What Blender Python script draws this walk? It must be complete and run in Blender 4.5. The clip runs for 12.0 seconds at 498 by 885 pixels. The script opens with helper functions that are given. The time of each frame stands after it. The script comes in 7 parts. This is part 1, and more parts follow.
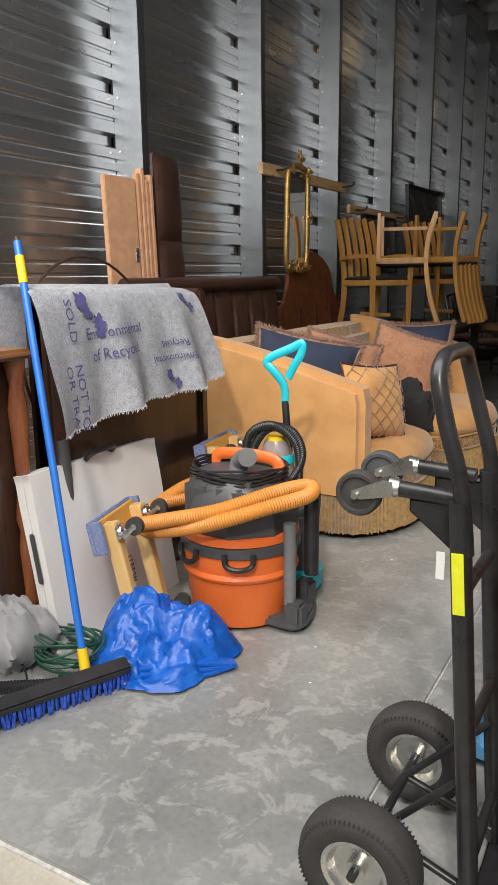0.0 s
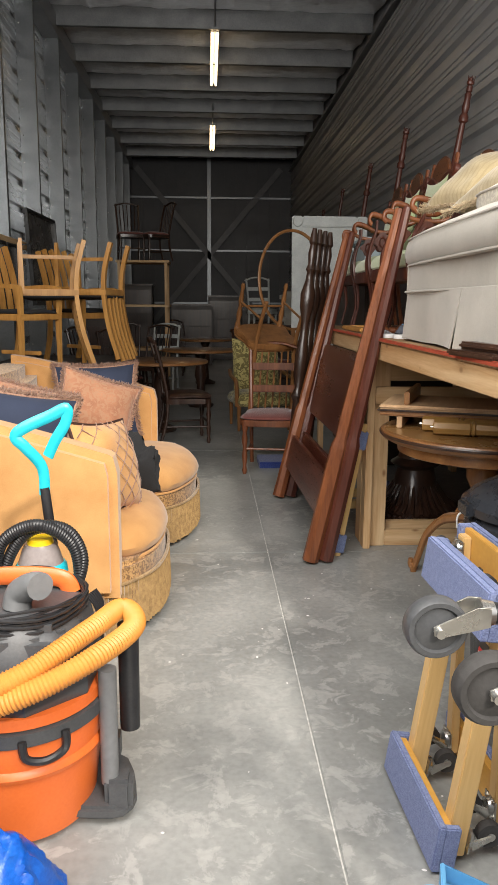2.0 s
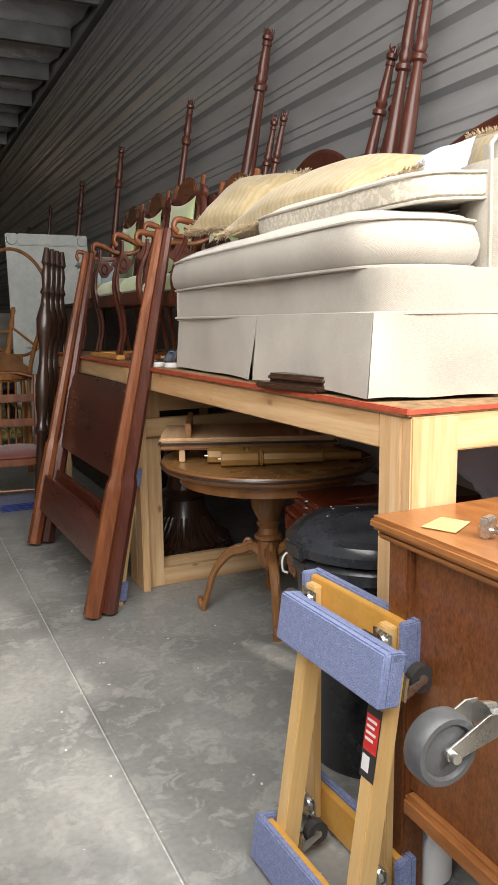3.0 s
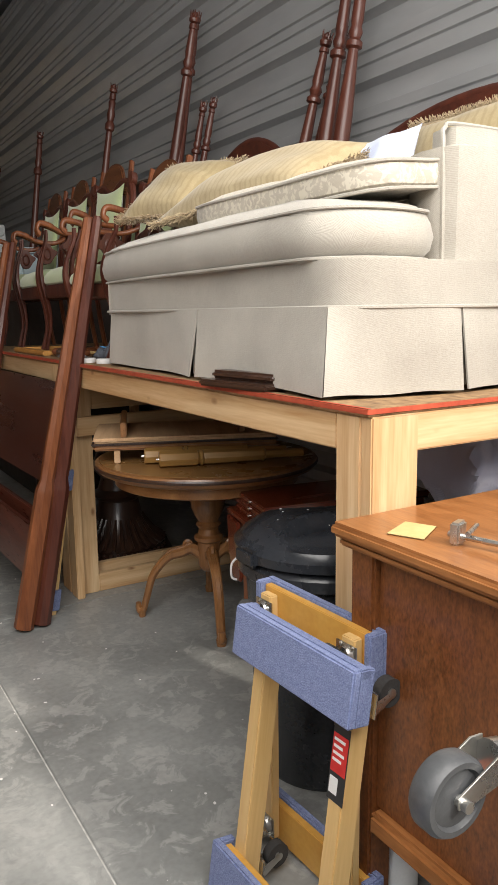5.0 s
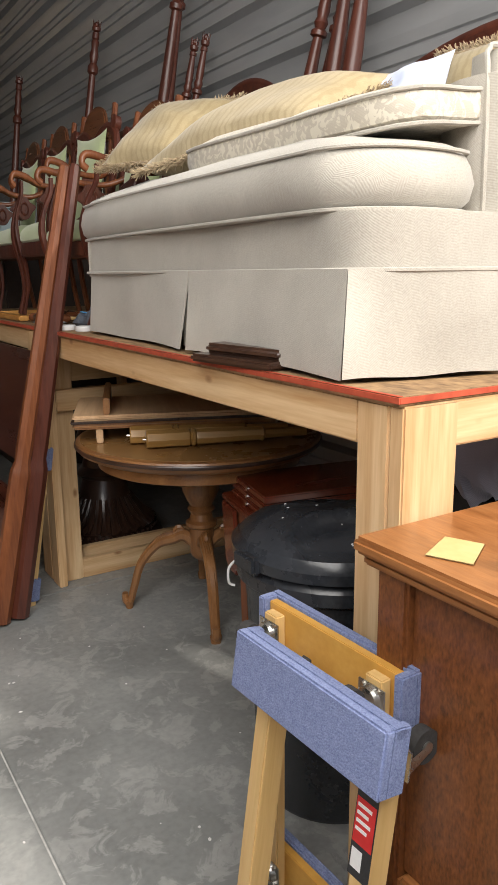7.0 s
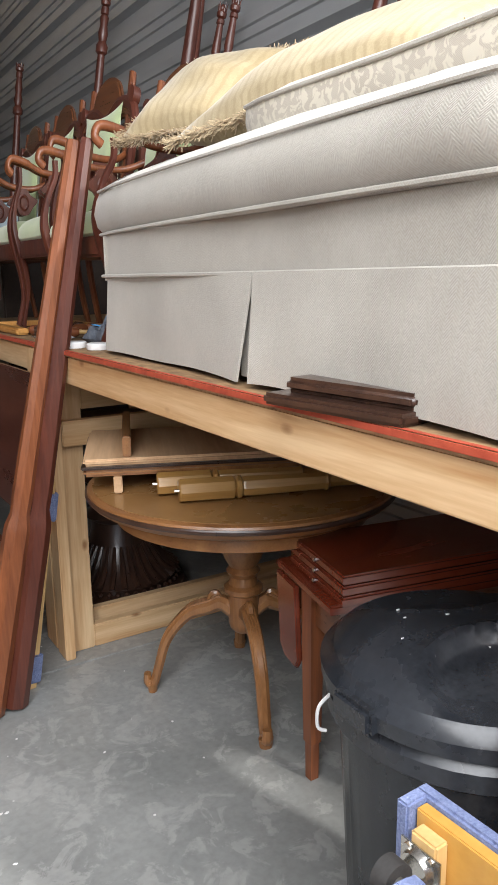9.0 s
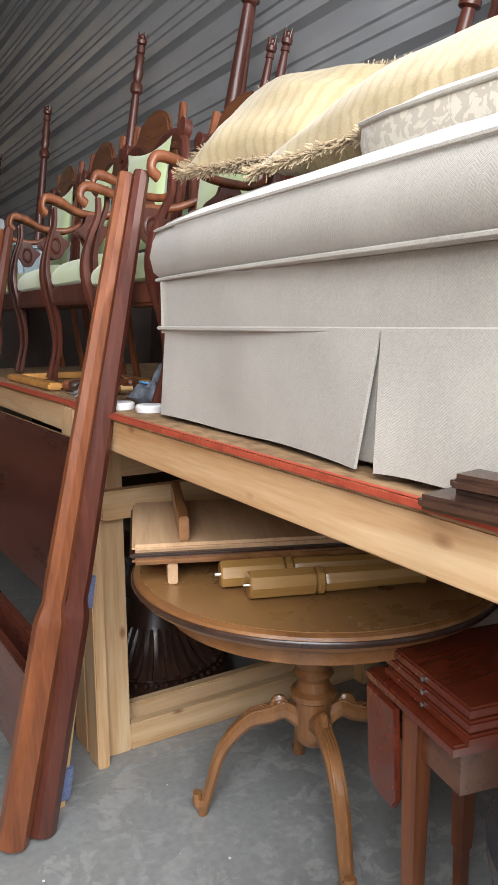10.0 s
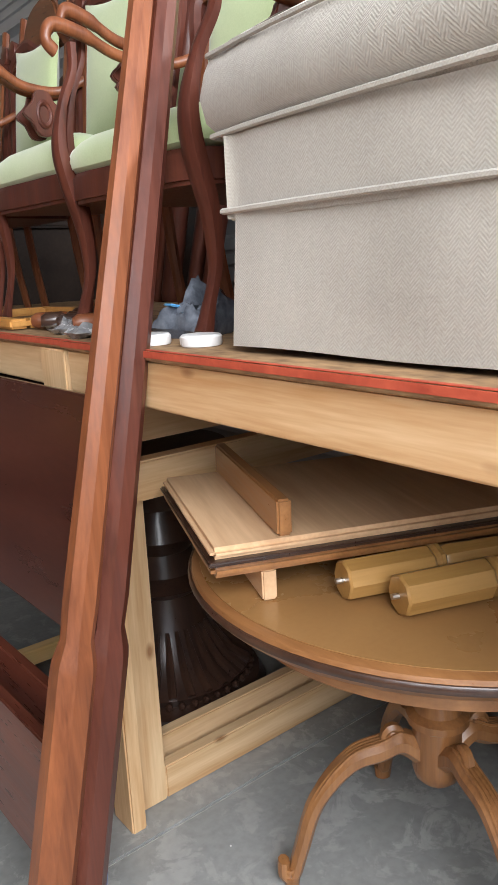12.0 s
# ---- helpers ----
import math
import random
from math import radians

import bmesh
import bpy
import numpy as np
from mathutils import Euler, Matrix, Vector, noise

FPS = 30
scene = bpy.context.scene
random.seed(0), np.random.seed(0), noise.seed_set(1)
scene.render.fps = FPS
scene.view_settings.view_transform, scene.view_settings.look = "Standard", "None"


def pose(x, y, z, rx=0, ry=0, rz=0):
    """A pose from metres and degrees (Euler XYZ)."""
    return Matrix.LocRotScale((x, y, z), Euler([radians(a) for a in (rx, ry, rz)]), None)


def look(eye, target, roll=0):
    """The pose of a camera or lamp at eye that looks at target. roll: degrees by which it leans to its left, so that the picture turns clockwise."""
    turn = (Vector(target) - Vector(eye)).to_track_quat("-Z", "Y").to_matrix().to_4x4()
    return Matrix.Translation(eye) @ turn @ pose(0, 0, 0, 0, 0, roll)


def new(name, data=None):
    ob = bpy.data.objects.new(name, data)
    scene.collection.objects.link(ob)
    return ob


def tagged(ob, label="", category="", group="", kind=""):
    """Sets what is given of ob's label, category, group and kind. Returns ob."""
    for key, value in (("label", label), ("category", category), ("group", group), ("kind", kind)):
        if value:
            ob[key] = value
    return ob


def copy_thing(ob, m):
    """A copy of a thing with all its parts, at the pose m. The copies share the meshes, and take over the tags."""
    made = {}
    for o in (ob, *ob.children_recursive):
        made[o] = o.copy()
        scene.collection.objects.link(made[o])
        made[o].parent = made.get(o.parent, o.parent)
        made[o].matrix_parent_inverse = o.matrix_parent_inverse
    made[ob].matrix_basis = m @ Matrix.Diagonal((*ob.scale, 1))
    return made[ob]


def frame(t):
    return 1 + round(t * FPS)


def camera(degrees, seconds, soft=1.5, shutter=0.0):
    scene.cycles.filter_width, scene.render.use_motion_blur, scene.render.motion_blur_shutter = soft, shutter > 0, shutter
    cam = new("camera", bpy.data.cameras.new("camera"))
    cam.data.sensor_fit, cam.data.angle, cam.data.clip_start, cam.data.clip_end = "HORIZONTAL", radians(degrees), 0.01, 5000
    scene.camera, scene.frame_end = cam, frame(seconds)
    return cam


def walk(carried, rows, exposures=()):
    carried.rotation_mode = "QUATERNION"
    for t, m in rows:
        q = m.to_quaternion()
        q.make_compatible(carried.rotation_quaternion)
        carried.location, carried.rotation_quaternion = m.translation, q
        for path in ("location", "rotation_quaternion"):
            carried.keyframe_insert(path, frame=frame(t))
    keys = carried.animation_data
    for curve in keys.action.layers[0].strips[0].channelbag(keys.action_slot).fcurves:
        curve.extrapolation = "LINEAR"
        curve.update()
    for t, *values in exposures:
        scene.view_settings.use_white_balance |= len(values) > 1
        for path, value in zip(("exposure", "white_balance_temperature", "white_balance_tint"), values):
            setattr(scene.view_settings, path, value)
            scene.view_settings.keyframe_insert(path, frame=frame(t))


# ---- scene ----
cam = camera(36.97, 12.0)
PATH = [
    (0, (0.010, -0.003, 1.282), (-0.943, 1.700, 0.845), -0.7),
    (0.5, (-0.257, 0.089, 1.305), (-1.037, 1.890, 0.919), 0.6),
    (1, (-0.517, 0.152, 1.307), (-0.954, 2.072, 0.953), 0.8),
    (1.5, (-0.696, 0.284, 1.297), (-0.859, 2.243, 0.928), 0.8),
    (2, (-0.848, 0.525, 1.321), (-0.740, 2.489, 0.954), 0.4),
    (2.5, (-0.970, 0.717, 1.341), (-0.454, 2.619, 1.002), 0.4),
    (3, (-1.075, 0.891, 1.364), (-0.226, 2.673, 1.041), -0.7),
    (3.5, (-1.100, 0.952, 1.384), (-0.105, 2.657, 1.064), -1.0),
    (5.3, (-1.054, 1.078, 1.370), (-0.026, 2.756, 1.015), -0.9),
    (5.5, (-1.025, 1.139, 1.386), (0.005, 2.814, 1.024), -1.0),
    (6, (-0.971, 1.199, 1.392), (0.050, 2.877, 1.014), -1.0),
    (6.5, (-0.932, 1.236, 1.397), (0.089, 2.907, 0.991), -0.8),
    (7, (-0.928, 1.306, 1.377), (0.103, 2.960, 0.930), -0.6),
    (7.5, (-0.917, 1.518, 1.365), (0.128, 3.152, 0.872), -0.5),
    (7.7, (-0.912, 1.588, 1.383), (0.135, 3.215, 0.874), -0.6),
    (9.3, (-0.717, 2.014, 1.361), (0.292, 3.694, 0.960), -0.5),
    (9.5, (-0.713, 2.089, 1.355), (0.283, 3.782, 0.977), -0.4),
    (10, (-0.703, 2.313, 1.392), (0.315, 4.004, 1.072), -0.4),
    (10.5, (-0.671, 2.494, 1.402), (0.337, 4.197, 1.116), -0.8),
    (11, (-0.610, 2.720, 1.415), (0.287, 4.487, 1.144), -0.8),
    (11.5, (-0.602, 2.885, 1.359), (0.304, 4.633, 1.012), -1.2),
    (12, (-0.680, 3.037, 1.297), (0.524, 4.563, 0.828), -2.7),
]
walk(cam, [(t, look(eye, target, roll)) for t, eye, target, roll in PATH],
     [(0.0, -0.9, 6700, 10), (1.0, -0.68, 6900, 10), (2.0, -0.27, 6800, 10), (2.6, -0.1, 6800, 10), (3.5, -0.47, 6750, 10), (6.5, -0.58, 6750, 10), (7.5, -0.45, 6650, 10), (9.5, 0.22, 6150, 10), (10.5, 0.34, 6150, 10), (12.0, 0.57, 6150, 10)])

# ---- world and large lights ----
world = bpy.data.worlds.new("sky")
scene.world = world
world.use_nodes = True
wn = world.node_tree.nodes
sky = wn.new("ShaderNodeTexSky")
sky.sky_type, sky.sun_disc = 'NISHITA', False
sky.sun_elevation, sky.sun_rotation = radians(36), radians(160)
world.node_tree.links.new(sky.outputs[0], wn["Background"].inputs[0])
wn["Background"].inputs[1].default_value = 0.09
sun = new("sun", bpy.data.lights.new("sun", 'SUN'))
sun.data.energy, sun.data.angle, sun.data.color = 3.2, radians(3.5), (1, 0.94, 0.86)
sun.matrix_basis = look((0, 0, 0), (-0.39, 1.1, -0.86))
# daylight in the open roller door
door_light = new("door_daylight", bpy.data.lights.new("door_daylight", 'AREA'))
door_light.data.shape, door_light.data.size, door_light.data.size_y = 'RECTANGLE', 3.7, 2.2
door_light.data.energy, door_light.data.color = 290.0, (1.0, 0.985, 0.965)
door_light.matrix_basis = look((-1.1, 0.92, 3.1), (-0.6, 6.0, 0.0))


# ---- materials ----
def mat_base(name, rough, metal=0.0):
    m = bpy.data.materials.new(name)
    m.use_nodes = True
    b = m.node_tree.nodes["Principled BSDF"]
    b.inputs["Roughness"].default_value, b.inputs["Metallic"].default_value = rough, metal
    return m, m.node_tree.nodes, m.node_tree.links, b


def surf(name, c1, c2, scale=6.0, rough=0.6, metal=0.0, bump=0.0, fine=60.0, stretch=(1, 1, 1), vary=0.0, rvar=0.15, dist=0.003, fmix=0.35, coat=0.0, world_space=False):
    """Two colours mixed by a coarse and a fine noise, with a little bump and uneven gloss."""
    m, n, l, b = mat_base(name, rough, metal)
    tc, mp = n.new("ShaderNodeTexCoord"), n.new("ShaderNodeMapping")
    mp.inputs["Scale"].default_value = stretch
    l.new(tc.outputs["Object"], mp.inputs[0])
    if world_space:
        geo = n.new("ShaderNodeNewGeometry")
        l.new(geo.outputs["Position"], mp.inputs[0])
    a, f = n.new("ShaderNodeTexNoise"), n.new("ShaderNodeTexNoise")
    a.inputs["Scale"].default_value, a.inputs["Detail"].default_value, a.inputs["Roughness"].default_value = scale, 6, 0.6
    f.inputs["Scale"].default_value, f.inputs["Detail"].default_value = fine, 3
    for x in (a, f):
        l.new(mp.outputs[0], x.inputs["Vector"])
    mx = n.new("ShaderNodeMix")
    mx.data_type = 'FLOAT'
    mx.inputs[0].default_value = fmix
    l.new(a.outputs["Fac"], mx.inputs[2])
    l.new(f.outputs["Fac"], mx.inputs[3])
    rp = n.new("ShaderNodeValToRGB")
    rp.color_ramp.elements[0].position, rp.color_ramp.elements[1].position = 0.32, 0.68
    rp.color_ramp.elements[0].color, rp.color_ramp.elements[1].color = (*c1, 1), (*c2, 1)
    l.new(mx.outputs[0], rp.inputs[0])
    col = rp.outputs[0]
    if vary:
        oi, hs = n.new("ShaderNodeObjectInfo"), n.new("ShaderNodeHueSaturation")
        mr = n.new("ShaderNodeMapRange")
        mr.inputs[3].default_value, mr.inputs[4].default_value = 1 - vary, 1 + vary
        l.new(oi.outputs["Random"], mr.inputs[0])
        l.new(mr.outputs[0], hs.inputs["Value"])
        l.new(col, hs.inputs["Color"])
        col = hs.outputs[0]
    l.new(col, b.inputs["Base Color"])
    rr = n.new("ShaderNodeMapRange")
    rr.inputs[3].default_value, rr.inputs[4].default_value = max(0.02, rough - rvar), min(1, rough + rvar)
    l.new(a.outputs["Fac"], rr.inputs[0])
    l.new(rr.outputs[0], b.inputs["Roughness"])
    if bump:
        bp = n.new("ShaderNodeBump")
        bp.inputs["Strength"].default_value, bp.inputs["Distance"].default_value = bump, dist
        l.new(f.outputs["Fac"], bp.inputs["Height"])
        l.new(bp.outputs[0], b.inputs["Normal"])
    if coat:
        b.inputs["Coat Weight"].default_value, b.inputs["Coat Roughness"].default_value = coat, 0.12
    return m


def wood(name, c1, c2, axis=2, rough=0.4, coat=0.0, knots=0.0, grain=1.0, vary=0.08, island=False):
    """Streaked along one axis, with rings and pores."""
    m, n, l, b = mat_base(name, rough)
    tc, mp = n.new("ShaderNodeTexCoord"), n.new("ShaderNodeMapping")
    s = [22.0 * grain] * 3
    s[axis] = 1.3 * grain
    mp.inputs["Scale"].default_value = s
    oi = n.new("ShaderNodeObjectInfo")
    mul = n.new("ShaderNodeVectorMath")
    mul.operation = 'MULTIPLY_ADD'
    cx = n.new("ShaderNodeCombineXYZ")
    for k in range(3):
        l.new(oi.outputs["Random"], cx.inputs[k])
    mul.inputs[1].default_value = (7, 9, 5)
    l.new(cx.outputs[0], mul.inputs[0])
    l.new(tc.outputs["Object"], mul.inputs[2])
    l.new(mul.outputs[0], mp.inputs[0])
    a, f = n.new("ShaderNodeTexNoise"), n.new("ShaderNodeTexNoise")
    a.inputs["Scale"].default_value, a.inputs["Detail"].default_value, a.inputs["Distortion"].default_value = 0.8, 5, 0.6
    f.inputs["Scale"].default_value, f.inputs["Detail"].default_value = 7.0, 3
    l.new(mp.outputs[0], a.inputs["Vector"])
    l.new(mp.outputs[0], f.inputs["Vector"])
    mx = n.new("ShaderNodeMix")
    mx.data_type = 'FLOAT'
    mx.inputs[0].default_value = 0.3
    l.new(a.outputs["Fac"], mx.inputs[2])
    l.new(f.outputs["Fac"], mx.inputs[3])
    rp = n.new("ShaderNodeValToRGB")
    rp.color_ramp.elements[0].position, rp.color_ramp.elements[1].position = 0.3, 0.66
    rp.color_ramp.elements[0].color, rp.color_ramp.elements[1].color = (*c1, 1), (*c2, 1)
    l.new(mx.outputs[0], rp.inputs[0])
    col = rp.outputs[0]
    if knots:
        vo = n.new("ShaderNodeTexVoronoi")
        vo.inputs["Scale"].default_value = knots
        mp2 = n.new("ShaderNodeMapping")
        s2 = [1.0] * 3
        s2[axis] = 0.5
        mp2.inputs["Scale"].default_value = s2
        l.new(mul.outputs[0], mp2.inputs[0])
        l.new(mp2.outputs[0], vo.inputs["Vector"])
        kr = n.new("ShaderNodeValToRGB")
        kr.color_ramp.elements[0].position, kr.color_ramp.elements[1].position = 0.03, 0.095
        kr.color_ramp.elements[0].color, kr.color_ramp.elements[1].color = (0.35, 0.2, 0.1, 1), (1, 1, 1, 1)
        l.new(vo.outputs["Distance"], kr.inputs[0])
        mk = n.new("ShaderNodeMix")
        mk.data_type, mk.blend_type = 'RGBA', 'MULTIPLY'
        mk.inputs[0].default_value = 0.8
        l.new(col, mk.inputs[6])
        l.new(kr.outputs[0], mk.inputs[7])
        col = mk.outputs[2]
    hs, mr = n.new("ShaderNodeHueSaturation"), n.new("ShaderNodeMapRange")
    mr.inputs[3].default_value, mr.inputs[4].default_value = 1 - vary, 1 + vary
    l.new(oi.outputs["Random"], mr.inputs[0])
    l.new(mr.outputs[0], hs.inputs["Value"])
    l.new(col, hs.inputs["Color"])
    l.new(hs.outputs[0], b.inputs["Base Color"])
    rr = n.new("ShaderNodeMapRange")
    rr.inputs[3].default_value, rr.inputs[4].default_value = max(0.05, rough - 0.12), min(1, rough + 0.15)
    l.new(f.outputs["Fac"], rr.inputs[0])
    l.new(rr.outputs[0], b.inputs["Roughness"])
    bp = n.new("ShaderNodeBump")
    bp.inputs["Strength"].default_value, bp.inputs["Distance"].default_value = 0.12, 0.002
    l.new(f.outputs["Fac"], bp.inputs["Height"])
    l.new(bp.outputs[0], b.inputs["Normal"])
    if coat:
        b.inputs["Coat Weight"].default_value, b.inputs["Coat Roughness"].default_value = coat, 0.15
    return m


def cloth(name, c1, c2, weave=220.0, rough=0.9, coarse=5.0, bump=0.35, twill=True, sheen=0.3, spots=None, spot_scale=40.0, stripe=None, zigzag=0.0):
    """Woven cloth: coarse mottling, a fine diagonal or zigzag weave, optional small figure."""
    m, n, l, b = mat_base(name, rough)
    tc = n.new("ShaderNodeTexCoord")
    a = n.new("ShaderNodeTexNoise")
    a.inputs["Scale"].default_value, a.inputs["Detail"].default_value = coarse, 7
    l.new(tc.outputs["Object"], a.inputs["Vector"])
    w = n.new("ShaderNodeTexWave" if twill else "ShaderNodeTexNoise")
    w.inputs["Scale"].default_value = weave
    if twill:
        w.bands_direction = 'DIAGONAL'
        w.inputs["Distortion"].default_value, w.inputs["Detail"].default_value = 1.5, 1
    l.new(tc.outputs["Object"], w.inputs["Vector"])
    wf = w.outputs["Fac"]
    if zigzag:
        def calc(op, a0, a1):
            k = n.new("ShaderNodeMath")
            k.operation = op
            for i, v in enumerate((a0, a1)):
                if isinstance(v, float):
                    k.inputs[i].default_value = v
                else:
                    l.new(v, k.inputs[i])
            return k.outputs[0]
        sep = n.new("ShaderNodeSeparateXYZ")
        l.new(tc.outputs["Object"], sep.inputs[0])
        px, py, pz = sep.outputs
        fold = calc('PINGPONG', calc('ADD', px, py), zigzag * 2.6)
        wob = calc('MULTIPLY', a.outputs["Fac"], 0.006)
        row = calc('ADD', calc('ADD', calc('ADD', pz, px), fold), wob)
        rib = calc('SINE', calc('MULTIPLY', row, 2 * math.pi / zigzag), 0.0)
        wf = calc('ADD', calc('MULTIPLY', rib, 0.17), wf)
    mx = n.new("ShaderNodeMix")
    mx.data_type = 'FLOAT'
    mx.inputs[0].default_value = 0.3
    l.new(a.outputs["Fac"], mx.inputs[2])
    l.new(wf, mx.inputs[3])
    rp = n.new("ShaderNodeValToRGB")
    rp.color_ramp.elements[0].position, rp.color_ramp.elements[1].position = 0.25, 0.7
    rp.color_ramp.elements[0].color, rp.color_ramp.elements[1].color = (*c1, 1), (*c2, 1)
    l.new(mx.outputs[0], rp.inputs[0])
    col = rp.outputs[0]
    if spots:
        v = n.new("ShaderNodeTexNoise")
        v.inputs["Scale"].default_value, v.inputs["Detail"].default_value, v.inputs["Distortion"].default_value = spot_scale, 2, 1.5
        l.new(tc.outputs["Object"], v.inputs["Vector"])
        sr = n.new("ShaderNodeValToRGB")
        sr.color_ramp.elements[0].position, sr.color_ramp.elements[1].position = 0.48, 0.54
        l.new(v.outputs["Fac"], sr.inputs[0])
        mk = n.new("ShaderNodeMix")
        mk.data_type = 'RGBA'
        mk.inputs[7].default_value = (*spots, 1)
        l.new(sr.outputs[0], mk.inputs[0])
        l.new(col, mk.inputs[6])
        col = mk.outputs[2]
    if stripe:
        v = n.new("ShaderNodeTexWave")
        v.inputs["Scale"].default_value, v.inputs["Distortion"].default_value, v.inputs["Detail"].default_value, v.inputs["Detail Scale"].default_value = 11.0, 2.5, 4, 3.0
        l.new(tc.outputs["Object"], v.inputs["Vector"])
        sr = n.new("ShaderNodeValToRGB")
        sr.color_ramp.elements[0].position, sr.color_ramp.elements[1].position = 0.55, 0.9
        sr.color_ramp.elements[1].color = (0.5, 0.5, 0.5, 1)
        l.new(v.outputs["Fac"], sr.inputs[0])
        mk = n.new("ShaderNodeMix")
        mk.data_type = 'RGBA'
        mk.inputs[7].default_value = (*stripe, 1)
        l.new(sr.outputs[0], mk.inputs[0])
        l.new(col, mk.inputs[6])
        col = mk.outputs[2]
    l.new(col, b.inputs["Base Color"])
    b.inputs["Sheen Weight"].default_value = sheen
    bp = n.new("ShaderNodeBump")
    bp.inputs["Strength"].default_value, bp.inputs["Distance"].default_value = bump, 0.002
    l.new(mx.outputs[0], bp.inputs["Height"])
    l.new(bp.outputs[0], b.inputs["Normal"])
    return m


def floor_mat(name, c1, c2, c3, rough):
    """Trowelled concrete: cloudy burnish, pale scuffs, dark spots."""
    m, n, l, b = mat_base(name, rough)
    geo = n.new("ShaderNodeNewGeometry")
    a, f, s = (n.new("ShaderNodeTexNoise") for _ in range(3))
    a.inputs["Scale"].default_value, a.inputs["Detail"].default_value, a.inputs["Distortion"].default_value = 1.1, 8, 0.8
    f.inputs["Scale"].default_value, f.inputs["Detail"].default_value = 45, 5
    s.inputs["Scale"].default_value, s.inputs["Detail"].default_value, s.inputs["Distortion"].default_value = 10.0, 12, 0.6
    s.inputs["Roughness"].default_value = 0.68
    for x in (a, f, s):
        l.new(geo.outputs["Position"], x.inputs["Vector"])
    rp = n.new("ShaderNodeValToRGB")
    rp.color_ramp.elements[0].position, rp.color_ramp.elements[1].position = 0.35, 0.65
    rp.color_ramp.elements[0].color, rp.color_ramp.elements[1].color = (*c1, 1), (*c2, 1)
    l.new(a.outputs["Fac"], rp.inputs[0])
    sr = n.new("ShaderNodeValToRGB")
    sr.color_ramp.elements[0].position, sr.color_ramp.elements[1].position = 0.515, 0.57
    sr.color_ramp.elements[1].color = (0.55, 0.55, 0.55, 1)
    l.new(s.outputs["Fac"], sr.inputs[0])
    mk = n.new("ShaderNodeMix")
    mk.data_type = 'RGBA'
    mk.inputs[7].default_value = (*c3, 1)
    l.new(sr.outputs[0], mk.inputs[0])
    l.new(rp.outputs[0], mk.inputs[6])
    fr = n.new("ShaderNodeValToRGB")
    fr.color_ramp.elements[0].position, fr.color_ramp.elements[1].position = 0.25, 0.6
    fr.color_ramp.elements[0].color, fr.color_ramp.elements[1].color = (0.72, 0.72, 0.72, 1), (1, 1, 1, 1)
    l.new(f.outputs["Fac"], fr.inputs[0])
    m2 = n.new("ShaderNodeMix")
    m2.data_type, m2.blend_type = 'RGBA', 'MULTIPLY'
    m2.inputs[0].default_value = 0.6
    l.new(mk.outputs[2], m2.inputs[6])
    l.new(fr.outputs[0], m2.inputs[7])
    l.new(m2.outputs[2], b.inputs["Base Color"])
    rr = n.new("ShaderNodeMapRange")
    rr.inputs[3].default_value, rr.inputs[4].default_value = rough - 0.15, rough + 0.2
    l.new(s.outputs["Fac"], rr.inputs[0])
    l.new(rr.outputs[0], b.inputs["Roughness"])
    bp = n.new("ShaderNodeBump")
    bp.inputs["Strength"].default_value, bp.inputs["Distance"].default_value = 0.12, 0.003
    l.new(f.outputs["Fac"], bp.inputs["Height"])
    l.new(bp.outputs[0], b.inputs["Normal"])
    return m


def glow(name, c, strength):
    m, n, l, b = mat_base(name, 0.5)
    b.inputs["Emission Color"].default_value, b.inputs["Emission Strength"].default_value = (*c, 1), strength
    return m


CONCRETE = floor_mat("burnished_concrete", (0.21, 0.217, 0.21), (0.35, 0.357, 0.345), (0.42, 0.42, 0.405), 0.34)
APRON = surf("rough_concrete", (0.4, 0.37, 0.31), (0.58, 0.54, 0.46), 9, 0.9, bump=0.6, fine=90)
JOINT = surf("joint_dust", (0.38, 0.37, 0.35), (0.75, 0.74, 0.7), 45, 0.9)
GALV = surf("galvanised_steel", (0.20, 0.213, 0.225), (0.28, 0.295, 0.31), 3, 0.38, 0.93, rvar=0.05)
GALV_PANEL = surf("galvanised_sheet", (0.55, 0.565, 0.58), (0.74, 0.755, 0.77), 1.2, 0.27, 0.94, fine=6, stretch=(1, 0.2, 1), rvar=0.06)
GREY_PANEL = surf("grey_coated_sheet", (0.40, 0.405, 0.415), (0.5, 0.505, 0.51), 2.5, 0.4, 0.35, bump=0.03, fine=12, stretch=(1, 0.3, 1))
# end wall sheet: base colour darkened to carry the far end's shade
SHADED_PANEL = surf("shaded_back_wall_sheet", (0.06, 0.06, 0.065), (0.09, 0.09, 0.095), 3, 0.5, 0.3)
FOIL = surf("insulation_facing", (0.66, 0.67, 0.69), (0.85, 0.86, 0.88), 8, 0.36, 0.3, bump=0.5, fine=11, dist=0.02)
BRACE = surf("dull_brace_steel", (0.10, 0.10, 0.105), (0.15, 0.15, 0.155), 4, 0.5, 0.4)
PURLIN = surf("grey_purlin_steel", (0.24, 0.25, 0.26), (0.36, 0.37, 0.38), 4, 0.4, 0.7)
PINE = wood("pine_lumber", (0.50, 0.27, 0.11), (0.77, 0.55, 0.315), 1, 0.6, knots=7.0, vary=0.06)
PINE_X = wood("pine_lumber_cross", (0.50, 0.27, 0.11), (0.77, 0.55, 0.315), 0, 0.6, knots=7.0, vary=0.06)
PINE_Z = wood("pine_lumber_upright", (0.50, 0.27, 0.11), (0.77, 0.55, 0.315), 2, 0.6, knots=7.0, vary=0.06)
